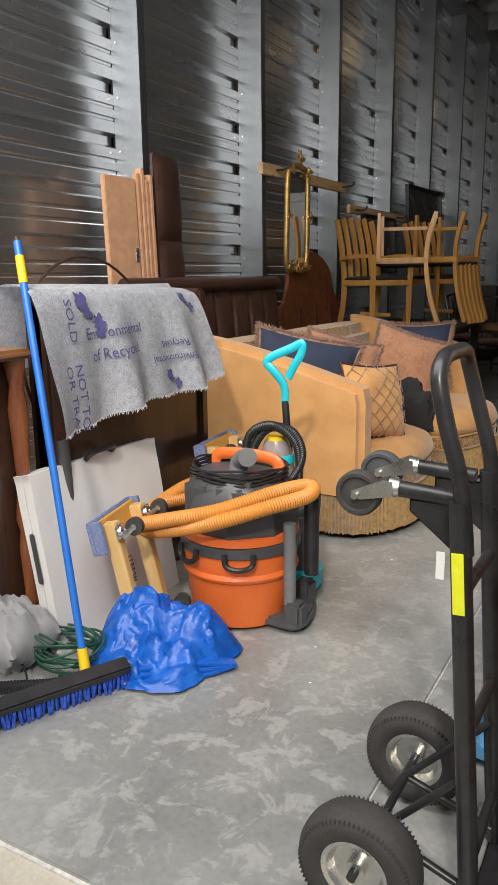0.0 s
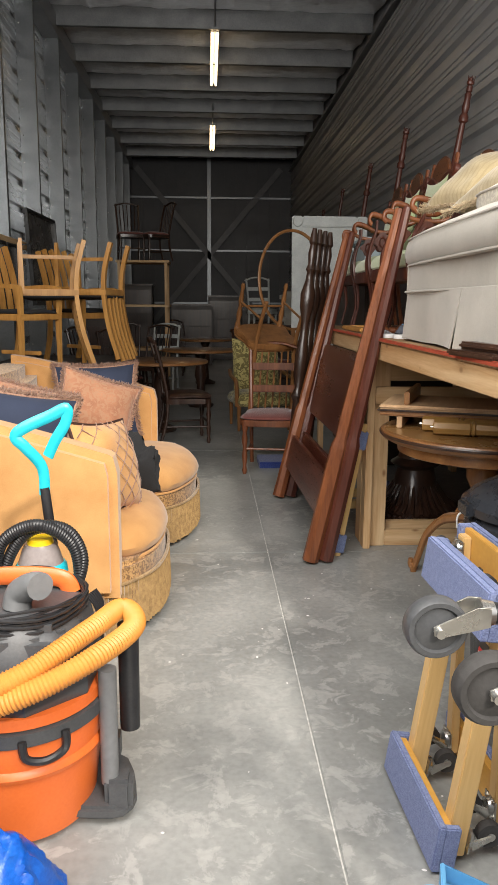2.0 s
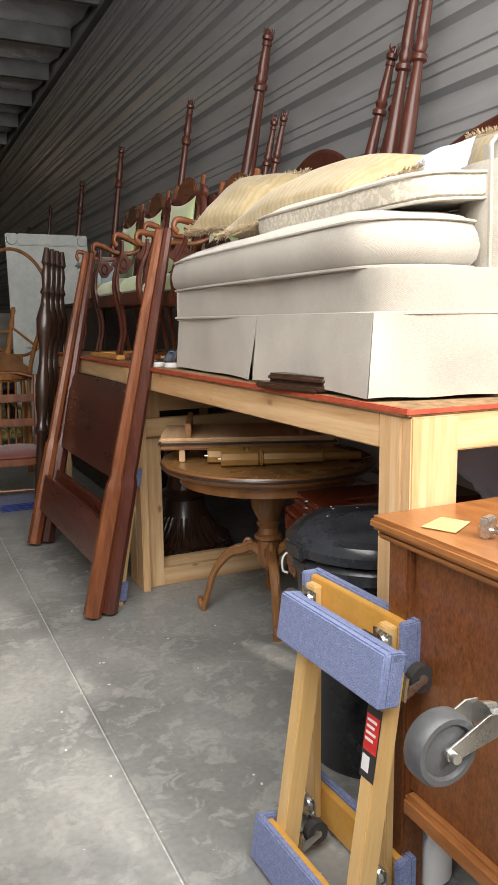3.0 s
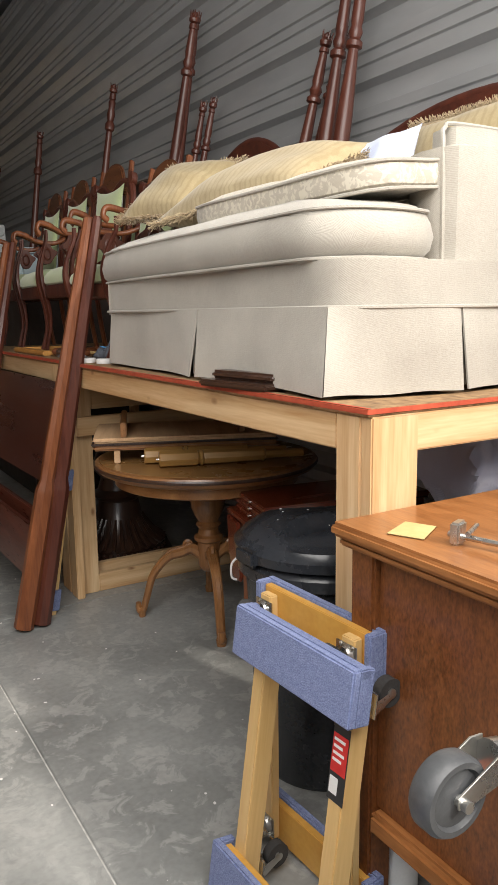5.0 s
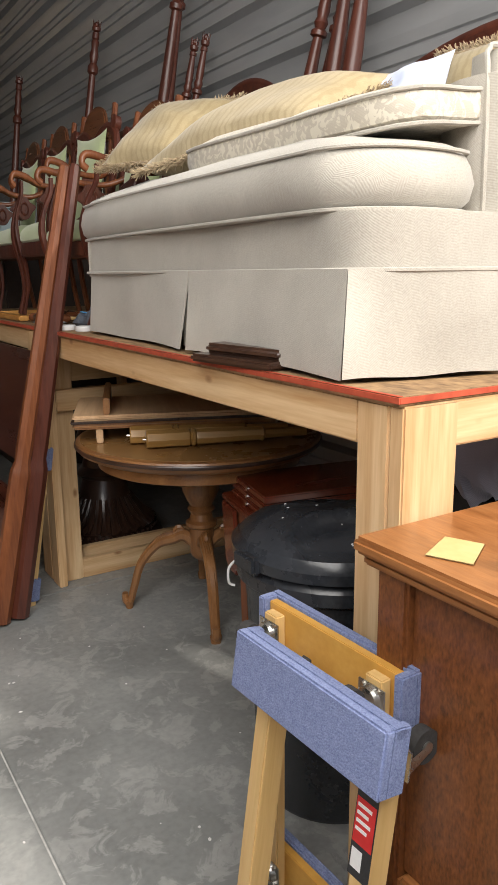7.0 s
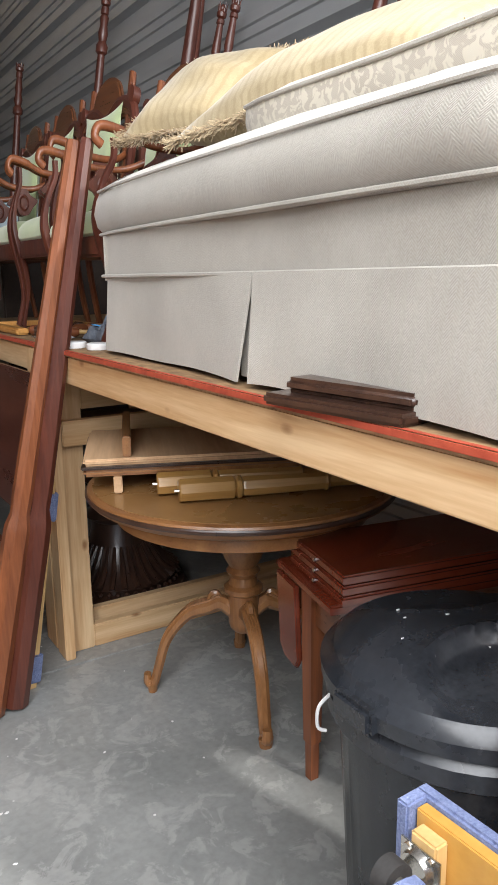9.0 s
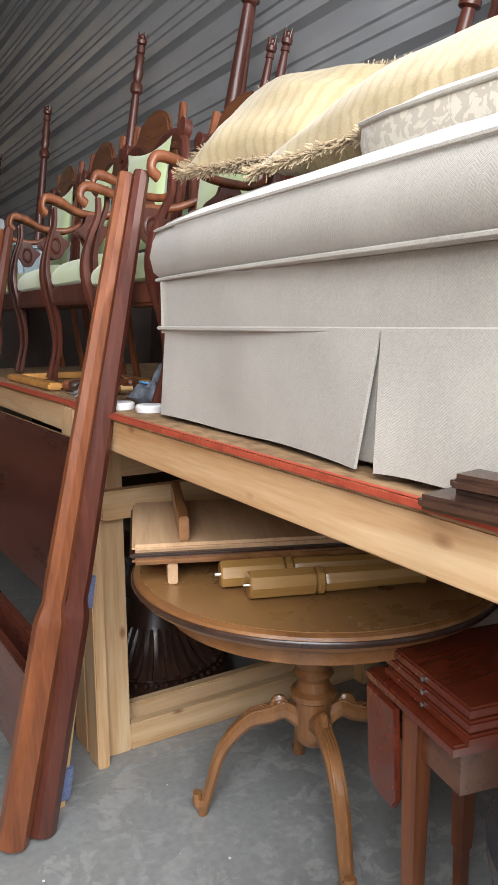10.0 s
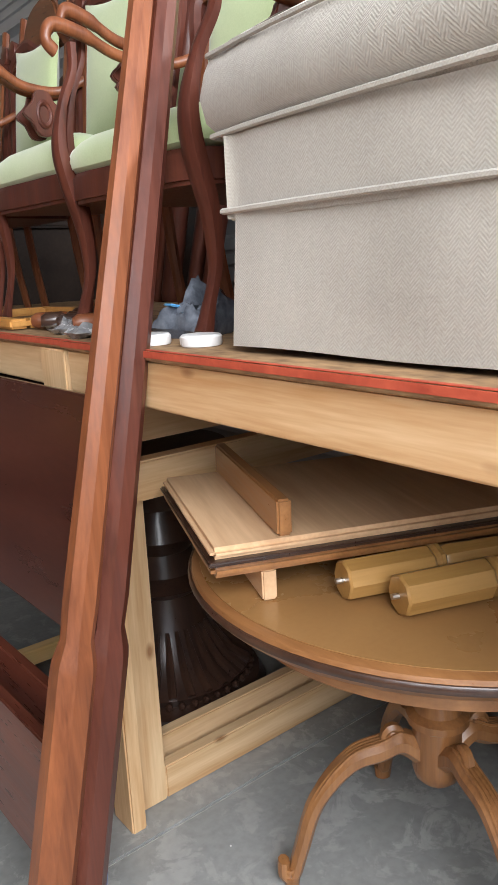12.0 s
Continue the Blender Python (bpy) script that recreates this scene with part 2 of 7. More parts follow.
OSB = surf("strand_board", (0.13, 0.07, 0.033), (0.45, 0.28, 0.135), 16, 0.8, bump=0.5, fine=55, stretch=(1, 0.5, 1), fmix=0.6)
RED_EDGE = surf("red_edge_paint", (0.33, 0.045, 0.02), (0.52, 0.09, 0.04), 20, 0.75, bump=0.3)
GOLD = cloth("gold_chenille", (0.44, 0.21, 0.065), (0.60, 0.325, 0.12), 260, 0.85, 9, 0.25, False)
GOLD_FIG = cloth("gold_figured_chenille", (0.36, 0.19, 0.065), (0.56, 0.33, 0.13), 300, 0.85, 12, 0.5, False, spots=(0.19, 0.095, 0.032), spot_scale=62)
FRINGE = cloth("gold_fringe", (0.17, 0.095, 0.032), (0.46, 0.29, 0.115), 400, 0.8, 40, 0.5)
NAVY = cloth("navy_velvet", (0.010, 0.017, 0.04), (0.022, 0.032, 0.065), 300, 0.85, 6, 0.2, False, 0.08)
RUST = cloth("rust_paisley", (0.25, 0.10, 0.055), (0.42, 0.2, 0.11), 250, 0.85, 14, 0.5, False, spots=(0.36, 0.19, 0.11), spot_scale=30)
TRIMF = cloth("mauve_bullion_trim", (0.16, 0.06, 0.05), (0.45, 0.27, 0.17), 300, 0.9, 60, 0.8)
LINEN = cloth("ivory_herringbone", (0.285, 0.257, 0.218), (0.47, 0.44, 0.383), 190, 0.92, 4, 1.0, False, zigzag=0.0055)
CREAM = cloth("straw_yellow_weave", (0.31, 0.235, 0.12), (0.47, 0.375, 0.215), 260, 0.9, 16, 0.8, False, stripe=(0.29, 0.215, 0.10))
CREAM_FR = cloth("brown_cream_fringe", (0.2, 0.12, 0.06), (0.6, 0.48, 0.3), 300, 0.9, 70, 0.8)
BROCADE = cloth("ivory_floral_brocade", (0.40, 0.35, 0.28), (0.5, 0.45, 0.37), 200, 0.6, 10, 0.3, spots=(0.6, 0.55, 0.45), spot_scale=42)
BLUEPIL = cloth("pale_blue_cotton", (0.48, 0.55, 0.74), (0.6, 0.66, 0.83), 220, 0.9, 5, 0.2)
GREENV = cloth("pale_green_velvet", (0.36, 0.45, 0.2), (0.52, 0.6, 0.33), 260, 0.75, 4, 0.15, False, 0.5)
DKGREEN = cloth("dark_green_velvet", (0.015, 0.04, 0.02), (0.035, 0.075, 0.04), 260, 0.7, 5, 0.15, False, 0.5)
REDSEAT = cloth("oxblood_seat_cloth", (0.15, 0.04, 0.035), (0.24, 0.075, 0.06), 200, 0.85, 6)
GOLDFLOR = cloth("olive_gold_floral", (0.12, 0.1, 0.03), (0.25, 0.2, 0.07), 200, 0.85, 8, 0.3, spots=(0.5, 0.42, 0.16), spot_scale=22)
LEATHER = surf("dark_brown_leather", (0.035, 0.017, 0.014), (0.065, 0.03, 0.024), 9, 0.34, bump=0.25, fine=120)
MAHOG = wood("mahogany", (0.045, 0.012, 0.008), (0.125, 0.034, 0.019), 2, 0.38, coat=0.15)
MAHOG_Y = wood("mahogany_rail", (0.045, 0.012, 0.008), (0.13, 0.036, 0.02), 1, 0.3, coat=0.35)
CHERRY = wood("red_cherry", (0.085, 0.022, 0.009), (0.26, 0.085, 0.03), 2, 0.42, coat=0.15)
REDMAHOG = surf("red_polished_mahogany", (0.12, 0.02, 0.009), (0.19, 0.037, 0.015), 5, 0.26, fine=40, stretch=(0.3, 2, 2), rvar=0.06, coat=0.4)
DARKRED = surf("dark_red_polish", (0.045, 0.014, 0.010), (0.08, 0.025, 0.017), 4, 0.3, fine=50, stretch=(2, 0.4, 2), coat=0.3)
CHERRY_Y = wood("red_cherry_long", (0.06, 0.02, 0.008), (0.17, 0.062, 0.024), 1, 0.3, coat=0.4)
WALNUT = wood("dark_walnut", (0.022, 0.011, 0.008), (0.06, 0.028, 0.017), 2, 0.32, coat=0.3)
FRUIT = wood("fruitwood", (0.17, 0.07, 0.022), (0.34, 0.155, 0.055), 1, 0.32, coat=0.3)
FRUIT_Z = wood("fruitwood_turned", (0.16, 0.066, 0.022), (0.34, 0.155, 0.055), 2, 0.33, coat=0.3)
TABLETOP = surf("tan_table_top", (0.265, 0.135, 0.047), (0.31, 0.165, 0.06), 4, 0.28, fine=90, rvar=0.08)
OAKDESK = surf("quarter_sawn_oak", (0.085, 0.026, 0.008), (0.25, 0.085, 0.025), 60, 0.4, bump=0.12, fine=190, stretch=(1, 1, 0.45), fmix=0.5, coat=0.2)
OAKDESK_Y = surf("oak_desk_top", (0.22, 0.08, 0.024), (0.40, 0.165, 0.055), 30, 0.36, bump=0.1, fine=140, stretch=(1, 0.16, 1), fmix=0.4, coat=0.25)
HONEY = wood("honey_oak", (0.42, 0.19, 0.045), (0.62, 0.32, 0.09), 2, 0.4, coat=0.2)
TANBOARD = wood("tan_shutter_board", (0.42, 0.23, 0.13), (0.56, 0.32, 0.19), 2, 0.6)
DOLLYWOOD = wood("varnished_pine", (0.58, 0.36, 0.13), (0.75, 0.52, 0.24), 2, 0.42, coat=0.2, vary=0.05)
ORANGE_BAR = surf("orange_varnish", (0.55, 0.27, 0.05), (0.68, 0.38, 0.09), 8, 0.4)
CARPET = surf("blue_grey_carpet", (0.12, 0.155, 0.3), (0.27, 0.32, 0.52), 70, 0.97, bump=1.0, fine=260, fmix=0.6)
PLYRAW = wood("raw_plywood", (0.42, 0.25, 0.13), (0.6, 0.4, 0.23), 1, 0.65)
CANE = wood("yellow_lacquered_post", (0.42, 0.23, 0.055), (0.58, 0.35, 0.1), 1, 0.35, coat=0.3)
BLACKP = surf("black_plastic", (0.012, 0.012, 0.014), (0.028, 0.028, 0.03), 8, 0.38, bump=0.1, fine=150)
BINP = surf("scuffed_black_plastic", (0.010, 0.012, 0.015), (0.035, 0.038, 0.045), 6, 0.25, bump=0.08, fine=90)
GREYP = surf("dark_grey_plastic", (0.05, 0.052, 0.056), (0.085, 0.088, 0.092), 8, 0.45, bump=0.1, fine=150)
MIDGREYP = surf("mid_grey_plastic", (0.14, 0.145, 0.15), (0.2, 0.205, 0.21), 8, 0.45)
ORANGE = surf("orange_plastic", (0.72, 0.135, 0.025), (0.8, 0.18, 0.04), 5, 0.4, bump=0.06, fine=120)
HOSE = surf("tan_orange_hose", (0.55, 0.21, 0.035), (0.63, 0.27, 0.055), 8, 0.5)
TEAL = surf("turquoise_plastic", (0.0, 0.42, 0.52), (0.02, 0.5, 0.6), 6, 0.35)
TARP = surf("blue_tarpaulin", (0.0, 0.06, 0.36), (0.010, 0.135, 0.56), 12, 0.34, bump=0.3, fine=110, dist=0.003, fmix=0.4)
BLUEPAINT = surf("blue_handle_paint", (0.01, 0.12, 0.5), (0.02, 0.17, 0.6), 12, 0.35)
BRISTLE = surf("blue_bristle", (0.01, 0.04, 0.35), (0.05, 0.16, 0.7), 60, 0.6)
YELLOW = surf("yellow_plastic", (0.78, 0.5, 0.0), (0.85, 0.58, 0.02), 10, 0.45)
LABELY = surf("fluorescent_label", (0.68, 0.72, 0.0), (0.78, 0.8, 0.05), 40, 0.6)
WHITEP = surf("white_plastic", (0.72, 0.71, 0.7), (0.82, 0.81, 0.8), 4, 0.45, bump=0.08, fine=160)
WHITEPAINT = surf("aged_white_paint", (0.5, 0.53, 0.52), (0.68, 0.7, 0.68), 10, 0.55)
BLANKET = surf("recycled_felt", (0.36, 0.375, 0.42), (0.78, 0.8, 0.85), 38, 0.97, bump=0.8, fine=190, fmix=0.55)
NAVYINK = surf("navy_print", (0.05, 0.05, 0.16), (0.09, 0.09, 0.24), 50, 0.9)
RUBBER = surf("tyre_rubber", (0.028, 0.026, 0.025), (0.055, 0.052, 0.05), 9, 0.8, bump=0.2, fine=140)
STEEL = surf("zinc_plate", (0.5, 0.49, 0.46), (0.66, 0.65, 0.62), 14, 0.28, 0.95)
BLACKSTEEL = surf("black_enamel_tube", (0.012, 0.012, 0.013), (0.03, 0.03, 0.032), 12, 0.32, bump=0.05, fine=60)
GILT = surf("gilt_gesso", (0.26, 0.14, 0.035), (0.62, 0.42, 0.15), 22, 0.34, 0.7, bump=0.6, fine=90)
MIRROR = surf("mirror_glass", (0.8, 0.8, 0.8), (0.82, 0.82, 0.82), 2, 0.03, 1.0, rvar=0.01)
LILAC = cloth("lilac_sheet", (0.42, 0.41, 0.52), (0.58, 0.57, 0.68), 200, 0.9, 5, 0.2)
LTBLUE = surf("sky_blue_plastic", (0.12, 0.42, 0.75), (0.18, 0.5, 0.82), 6, 0.4)
GREENCORD = surf("green_cord", (0.01, 0.06, 0.035), (0.02, 0.09, 0.05), 20, 0.5)
GREYCLOTH = cloth("grey_rag", (0.2, 0.2, 0.21), (0.34, 0.34, 0.35), 200, 0.95, 12)
PAPER = surf("tan_paper", (0.55, 0.4, 0.16), (0.64, 0.48, 0.22), 9, 0.85)
REDLAB = surf("red_print", (0.5, 0.015, 0.015), (0.62, 0.03, 0.03), 20, 0.4)
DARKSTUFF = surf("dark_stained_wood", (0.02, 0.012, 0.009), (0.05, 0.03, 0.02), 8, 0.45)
BLUECLOTH = cloth("royal_blue_towel", (0.015, 0.03, 0.16), (0.03, 0.06, 0.26), 150, 0.95, 10)
TUBE = glow("tube_light", (1.0, 0.72, 0.42), 7.0)
BLACKCLOTH = cloth("black_cloth", (0.008, 0.008, 0.009), (0.02, 0.02, 0.022), 200, 0.95, 8, sheen=0.02)


# ---- mesh helpers ----
def bevel(bm, geom, w, seg=2):
    es = [e for e in geom if isinstance(e, bmesh.types.BMEdge)]
    if w > 0 and es:
        bmesh.ops.bevel(bm, geom=es, offset=w, segments=seg, affect='EDGES', clamp_overlap=True)


def box(bm, lo, hi, w=0.004, m=None, seg=2):
    """A bevelled block between two corners."""
    lo, hi = Vector(lo), Vector(hi)
    c, s = (lo + hi) / 2, hi - lo
    mm = (m or Matrix()) @ Matrix.Translation(c) @ Matrix.Diagonal((*s, 1))
    r = bmesh.ops.create_cube(bm, size=1, matrix=mm)
    if w:
        es = list({e for v in r["verts"] for e in v.link_edges})
        bevel(bm, es, min(w, min(abs(x) for x in s) * 0.45), seg)
    return bm


def zto(p0, p1):
    """A pose at p0 whose z points to p1."""
    p0, p1 = Vector(p0), Vector(p1)
    return Matrix.Translation(p0) @ (p1 - p0).to_track_quat('Z', 'Y').to_matrix().to_4x4()


def cyl(bm, p0, p1, r0, r1=None, n=16):
    p0, p1 = Vector(p0), Vector(p1)
    d = (p1 - p0).length
    bmesh.ops.create_cone(bm, cap_ends=True, segments=n, radius1=r0, radius2=r0 if r1 is None else r1, depth=d,
                          matrix=zto(p0, p1) @ Matrix.Translation((0, 0, d / 2)))
    return bm


def lathe(bm, prof, n=20, m=None, ring=False):
    """Turned shape from (radius, height) steps."""
    m = m or Matrix()
    rings = []
    for r, z in prof:
        rings.append([bm.verts.new(m @ Vector((r * math.cos(a), r * math.sin(a), z))) for a in (2 * math.pi * k / n for k in range(n))])
    for a, b in zip(rings, rings[1:]):
        for k in range(n):
            bm.faces.new((a[k], a[(k + 1) % n], b[(k + 1) % n], b[k]))
    if ring:
        for k in range(n):
            bm.faces.new((rings[-1][k], rings[-1][(k + 1) % n], rings[0][(k + 1) % n], rings[0][k]))
    else:
        bm.faces.new(list(reversed(rings[0])))
        bm.faces.new(rings[-1])
    return bm


def smooth_path(pts, k=6, closed=False):
    """Catmull-Rom through the given points."""
    P = [Vector(p) for p in pts]
    out = []
    n = len(P)
    for i in range(n if closed else n - 1):
        a = P[(i - 1) % n] if closed or i else P[0]
        b, c = P[i], P[(i + 1) % n]
        d = P[(i + 2) % n] if closed or i + 2 < n else P[-1]
        for j in range(k):
            t = j / k
            out.append(0.5 * (2 * b + (c - a) * t + (2 * a - 5 * b + 4 * c - d) * t * t + (3 * b - a - 3 * c + d) * t ** 3))
    if not closed:
        out.append(P[-1])
    return out


def tube(bm, pts, r, n=10, closed=False, flat=1.0, up=None, square=False):
    """A rod swept along pts; r may be one radius or one for each point."""
    P = [Vector(p) for p in pts]
    if up is None:
        # the axis that the path never runs along
        ds = [(b - a).normalized() for a, b in zip(P, P[1:]) if (b - a).length > 1e-6]
        up = min(((0, 0, 1), (0, 1, 0), (1, 0, 0)), key=lambda q: max(abs(d.dot(Vector(q))) for d in ds) - 0.05 * q[2])
    up = Vector(up)
    rings = []
    for i, p in enumerate(P):
        a = P[i - 1] if i or closed else p
        b = P[(i + 1) % len(P)] if i + 1 < len(P) or closed else p
        d = (b - a).normalized()
        s = d.cross(up)
        s = s.normalized() if s.length > 1e-4 else d.cross(Vector((1, 0, 0))).normalized()
        u = s.cross(d)
        rr = r[i] if isinstance(r, (list, tuple)) else r
        ring = []
        for k in range(n):
            t = 2 * math.pi * (k + 0.5) / n
            c, q = math.cos(t), math.sin(t)
            if square:
                g = 1 / max(abs(c), abs(q)) ** 0.75
                c, q = c * g, q * g
            ring.append(bm.verts.new(p + s * (rr * flat * c) + u * (rr * q)))
        rings.append(ring)
    m = len(rings)
    for i in range(m if closed else m - 1):
        a, b = rings[i], rings[(i + 1) % m]
        for k in range(n):
            bm.faces.new((a[k], b[k], b[(k + 1) % n], a[(k + 1) % n]))
    if not closed:
        bm.faces.new(rings[0])
        bm.faces.new(list(reversed(rings[-1])))
    return bm


def prism(bm, pts, z0, z1, w=0.0, seg=2):
    """An upright slab over a plan outline."""
    lo = [bm.verts.new((x, y, z0)) for x, y in pts]
    hi = [bm.verts.new((x, y, z1)) for x, y in pts]
    n = len(pts)
    fs = [bm.faces.new(list(reversed(lo))), bm.faces.new(hi)]
    for k in range(n):
        fs.append(bm.faces.new((lo[k], lo[(k + 1) % n], hi[(k + 1) % n], hi[k])))
    bmesh.ops.recalc_face_normals(bm, faces=fs)
    if w:
        bevel(bm, list(fs[1].edges) + list(fs[0].edges), w, seg)
    return bm


def plate(bm, pts, t, m=None, w=0.003):
    """A flat board of thickness t (local z) cut to an outline in x, y, then posed by m."""
    b2 = bmesh.new()
    prism(b2, pts, -t / 2, t / 2, w)
    if m:
        b2.transform(m)
    me = bpy.data.meshes.new("tmp")
    b2.to_mesh(me)
    b2.free()
    bm.from_mesh(me)
    bpy.data.meshes.remove(me)
    return bm


def puff(bm, w, h, t, n=14, pinch=0.12, seed=0, lump=0.012, m=None, power=0.5):
    """A stuffed cushion: w by h in x, y, t thick, drawn in at the sides and lumpy."""
    m = m or Matrix()
    grid = {}
    for side in (1, -1):
        for i in range(n + 1):
            for j in range(n + 1):
                u, v = 2 * i / n - 1, 2 * j / n - 1
                edge = i in (0, n) or j in (0, n)
                if edge and side == -1:
                    grid[i, j, -1] = grid[i, j, 1]
                    continue
                f = ((1 - u ** 2) * (1 - v ** 2)) ** power
                x = u * w / 2 * (1 - pinch * (1 - v * v) * abs(u) ** 3)
                y = v * h / 2 * (1 - pinch * (1 - u * u) * abs(v) ** 3)
                k = noise.noise((u * 2 + seed, v * 2, side + seed * 3.1)) * lump
                if lump > 0.045:
                    k += (0.5 - abs(noise.noise((u * 4 + seed, v * 4, side * 2.0)))) * lump * 0.9
                grid[i, j, side] = bm.verts.new(m @ Vector((x, y, side * (f * t / 2 + (0 if edge else k * f)))))
    for side in (1, -1):
        for i in range(n):
            for j in range(n):
                q = [grid[i, j, side], grid[i + 1, j, side], grid[i + 1, j + 1, side], grid[i, j + 1, side]]
                bm.faces.new(q if side == 1 else list(reversed(q)))
    return bm


def rim(w, h, pinch=0.12, n=12):
    """Plan points round the edge of such a cushion."""
    pts = []
    for k in range(4):
        for i in range(n):
            u = 2 * i / n - 1
            a = (u, -1) if k == 0 else (1, u) if k == 1 else (-u, 1) if k == 2 else (-1, -u)
            x = a[0] * w / 2 * (1 - pinch * (1 - a[1] ** 2) * abs(a[0]) ** 3)
            y = a[1] * h / 2 * (1 - pinch * (1 - a[0] ** 2) * abs(a[1]) ** 3)
            pts.append((x, y, 0))
    return pts


def tassels(bm, pts, length, r=0.004, per=3, seed=1, closed=True):
    """Short curled threads that stand out bushily along an edge."""
    rnd = random.Random(seed)
    c = sum((Vector(p) for p in pts), Vector()) / len(pts)
    n = len(pts)
    for i in range(n if closed else n - 1):
        a, b = Vector(pts[i]), Vector(pts[(i + 1) % n])
        for k in range(per):
            p = a.lerp(b, (k + rnd.random()) / per)
            d = (p - c)
            d.z = 0
            d = (d.normalized() + Vector((rnd.uniform(-.6, .6), rnd.uniform(-.6, .6), rnd.uniform(-.75, .75)))).normalized()
            L = length * rnd.uniform(0.6, 1.1)
            e = Vector((rnd.uniform(-1, 1), rnd.uniform(-1, 1), rnd.uniform(-1, 1))) * L * 0.15
            s = d.cross(Vector((0.3, 0.2, 0.93))).normalized()
            u = d.cross(s)
            rings = []
            for q, f in ((p, 0.8), (p + d * L * 0.55 + e, 1.0), (p + d * L, 0.75)):
                rings.append([bm.verts.new(q + (s * math.cos(t) + u * math.sin(t)) * r * f) for t in (0, 2.094, 4.189)])
            for x, y in zip(rings, rings[1:]):
                for t in range(3):
                    bm.faces.new((x[t], x[(t + 1) % 3], y[(t + 1) % 3], y[t]))
            bm.faces.new(rings[-1])
    return bm


def part(name, bm, material, parent, label="", smooth=True, kind=""):
    me = bpy.data.meshes.new(name)
    bm.normal_update()
    bm.to_mesh(me)
    bm.free()
    me.materials.append(material)
    if smooth:
        me.polygons.foreach_set("use_smooth", [True] * len(me.polygons))
        me.set_sharp_from_angle(angle=radians(38))
    ob = new(name, me)
    ob.parent = parent
    return tagged(ob, label, kind=kind)


def thing(name, label, category, m=None, group=""):
    ob = new(name)
    ob.empty_display_size = 0.1
    ob.matrix_basis = m or Matrix()
    return tagged(ob, label, category, group)


def structure(name, label, m=None):
    ob = new(name)
    ob.matrix_basis = m or Matrix()
    return tagged(ob, label, kind="structure")


B = bmesh.new

# ---- the building ----
XL, XR, Y0, Y1, ZC = -3.05, 1.38, 1.02, 21.5, 5.1
ground = new("ground", bpy.data.meshes.new("ground"))
gb = B()
for (x0, x1, y0, y1) in ((-400, 400, -400, Y0 - 0.002), (-400, XL - 0.16, Y0, 400), (XR + 0.16, 400, Y0, 400), (XL - 0.16, XR + 0.16, Y1 + 0.2, 400)):
    gb.faces.new([gb.verts.new(p) for p in ((x0, y0, -0.012), (x1, y0, -0.012), (x1, y1, -0.012), (x0, y1, -0.012))])
gb.to_mesh(ground.data)
gb.free()
ground.data.materials.append(APRON)
tagged(ground, "pale rough concrete apron outside the door", kind="structure")

floor = structure("floor", "grey burnished concrete floor with sawn joints")
part("joint_bed", box(B(), (XL - 0.1, Y0 - 0.01, -0.06), (XR + 0.1, Y1, -0.006), 0), JOINT, floor, "dusty sawn joint", False)
xs, ys = (XL - 0.1, -0.53, XR + 0.1), (Y0, 4.362, 7.2, 10.6, 14.0, 17.4, Y1)
for i in range(2):
    for j in range(6):
        g = 0.0026
        part("slab", box(B(), (xs[i] + (g if i else 0), ys[j] + (g if j else 0), -0.055), (xs[i + 1] - (g if i == 0 else 0), ys[j + 1] - g, 0.0), 0.003), CONCRETE, floor, smooth=False)


def ribbed(bm, length, z0, z1, pitch, depth, flat, minor=0.004):
    """A sheet in the y-z plane, ribs along y; x is the depth."""
    prof = []
    z = z0
    while z < z1:
        s = pitch
        a = flat * s
        for u, d in ((0.0, 0), (a * 0.30, 0), (a * 0.33, minor), (a * 0.39, minor), (a * 0.42, 0), (a * 0.62, 0), (a * 0.65, minor), (a * 0.71, minor), (a * 0.74, 0),
                     (a, 0), (a + (s - a) * 0.2, depth), (s - (s - a) * 0.2, depth)):
            if z + u <= z1:
                prof.append((d, z + u))
        z += s
    prof.append((0, z1))
    lo = [bm.verts.new((-d, 0, q)) for d, q in prof]
    hi = [bm.verts.new((-d, length, q)) for d, q in prof]
    for k in range(len(prof) - 1):
        bm.faces.new((lo[k], hi[k], hi[k + 1], lo[k + 1]))
    return bm


wall_left = structure("wall_left", "galvanised steel side wall with horizontal ribs")
part("outer_skin", box(B(), (XL - 0.14, Y0, 0), (XL - 0.05, Y1, ZC + 0.2), 0), GALV_PANEL, wall_left, smooth=False)
STUDS = [3.84 + 1.524 * k for k in range(-1, 12)]
edges = [Y0] + STUDS + [Y1]
for a, b in zip(edges, edges[1:]):
    p = part("panel", ribbed(B(), b - a + 0.02, 0.0, ZC, 0.305, 0.032, 0.72), GALV_PANEL, wall_left, smooth=False)
    p.matrix_basis = pose(XL, a, 0)
for y in STUDS:
    s = B()
    box(s, (XL, y, 0), (XL + 0.2, y + 0.003, ZC - 0.3), 0)
    box(s, (XL + 0.197, y + 0.003, 0), (XL + 0.2, y + 0.065, ZC - 0.3), 0)
    box(s, (XL + 0.18, y + 0.062, 0), (XL + 0.197, y + 0.065, ZC - 0.3), 0)
    box(s, (XL + 0.001, y + 0.003, 0), (XL + 0.004, y + 0.065, ZC - 0.3), 0)
    part("stud", s, GALV, wall_left, "galvanised C-section stud", False)
    sc = B()
    for k in range(16):
        cyl(sc, (XL + 0.035, y - 0.006, 0.2 + 0.305 * k), (XL + 0.035, y + 0.001, 0.2 + 0.305 * k), 0.007, None, 6)
    part("screw_row", sc, STEEL, wall_left, kind="stuff")
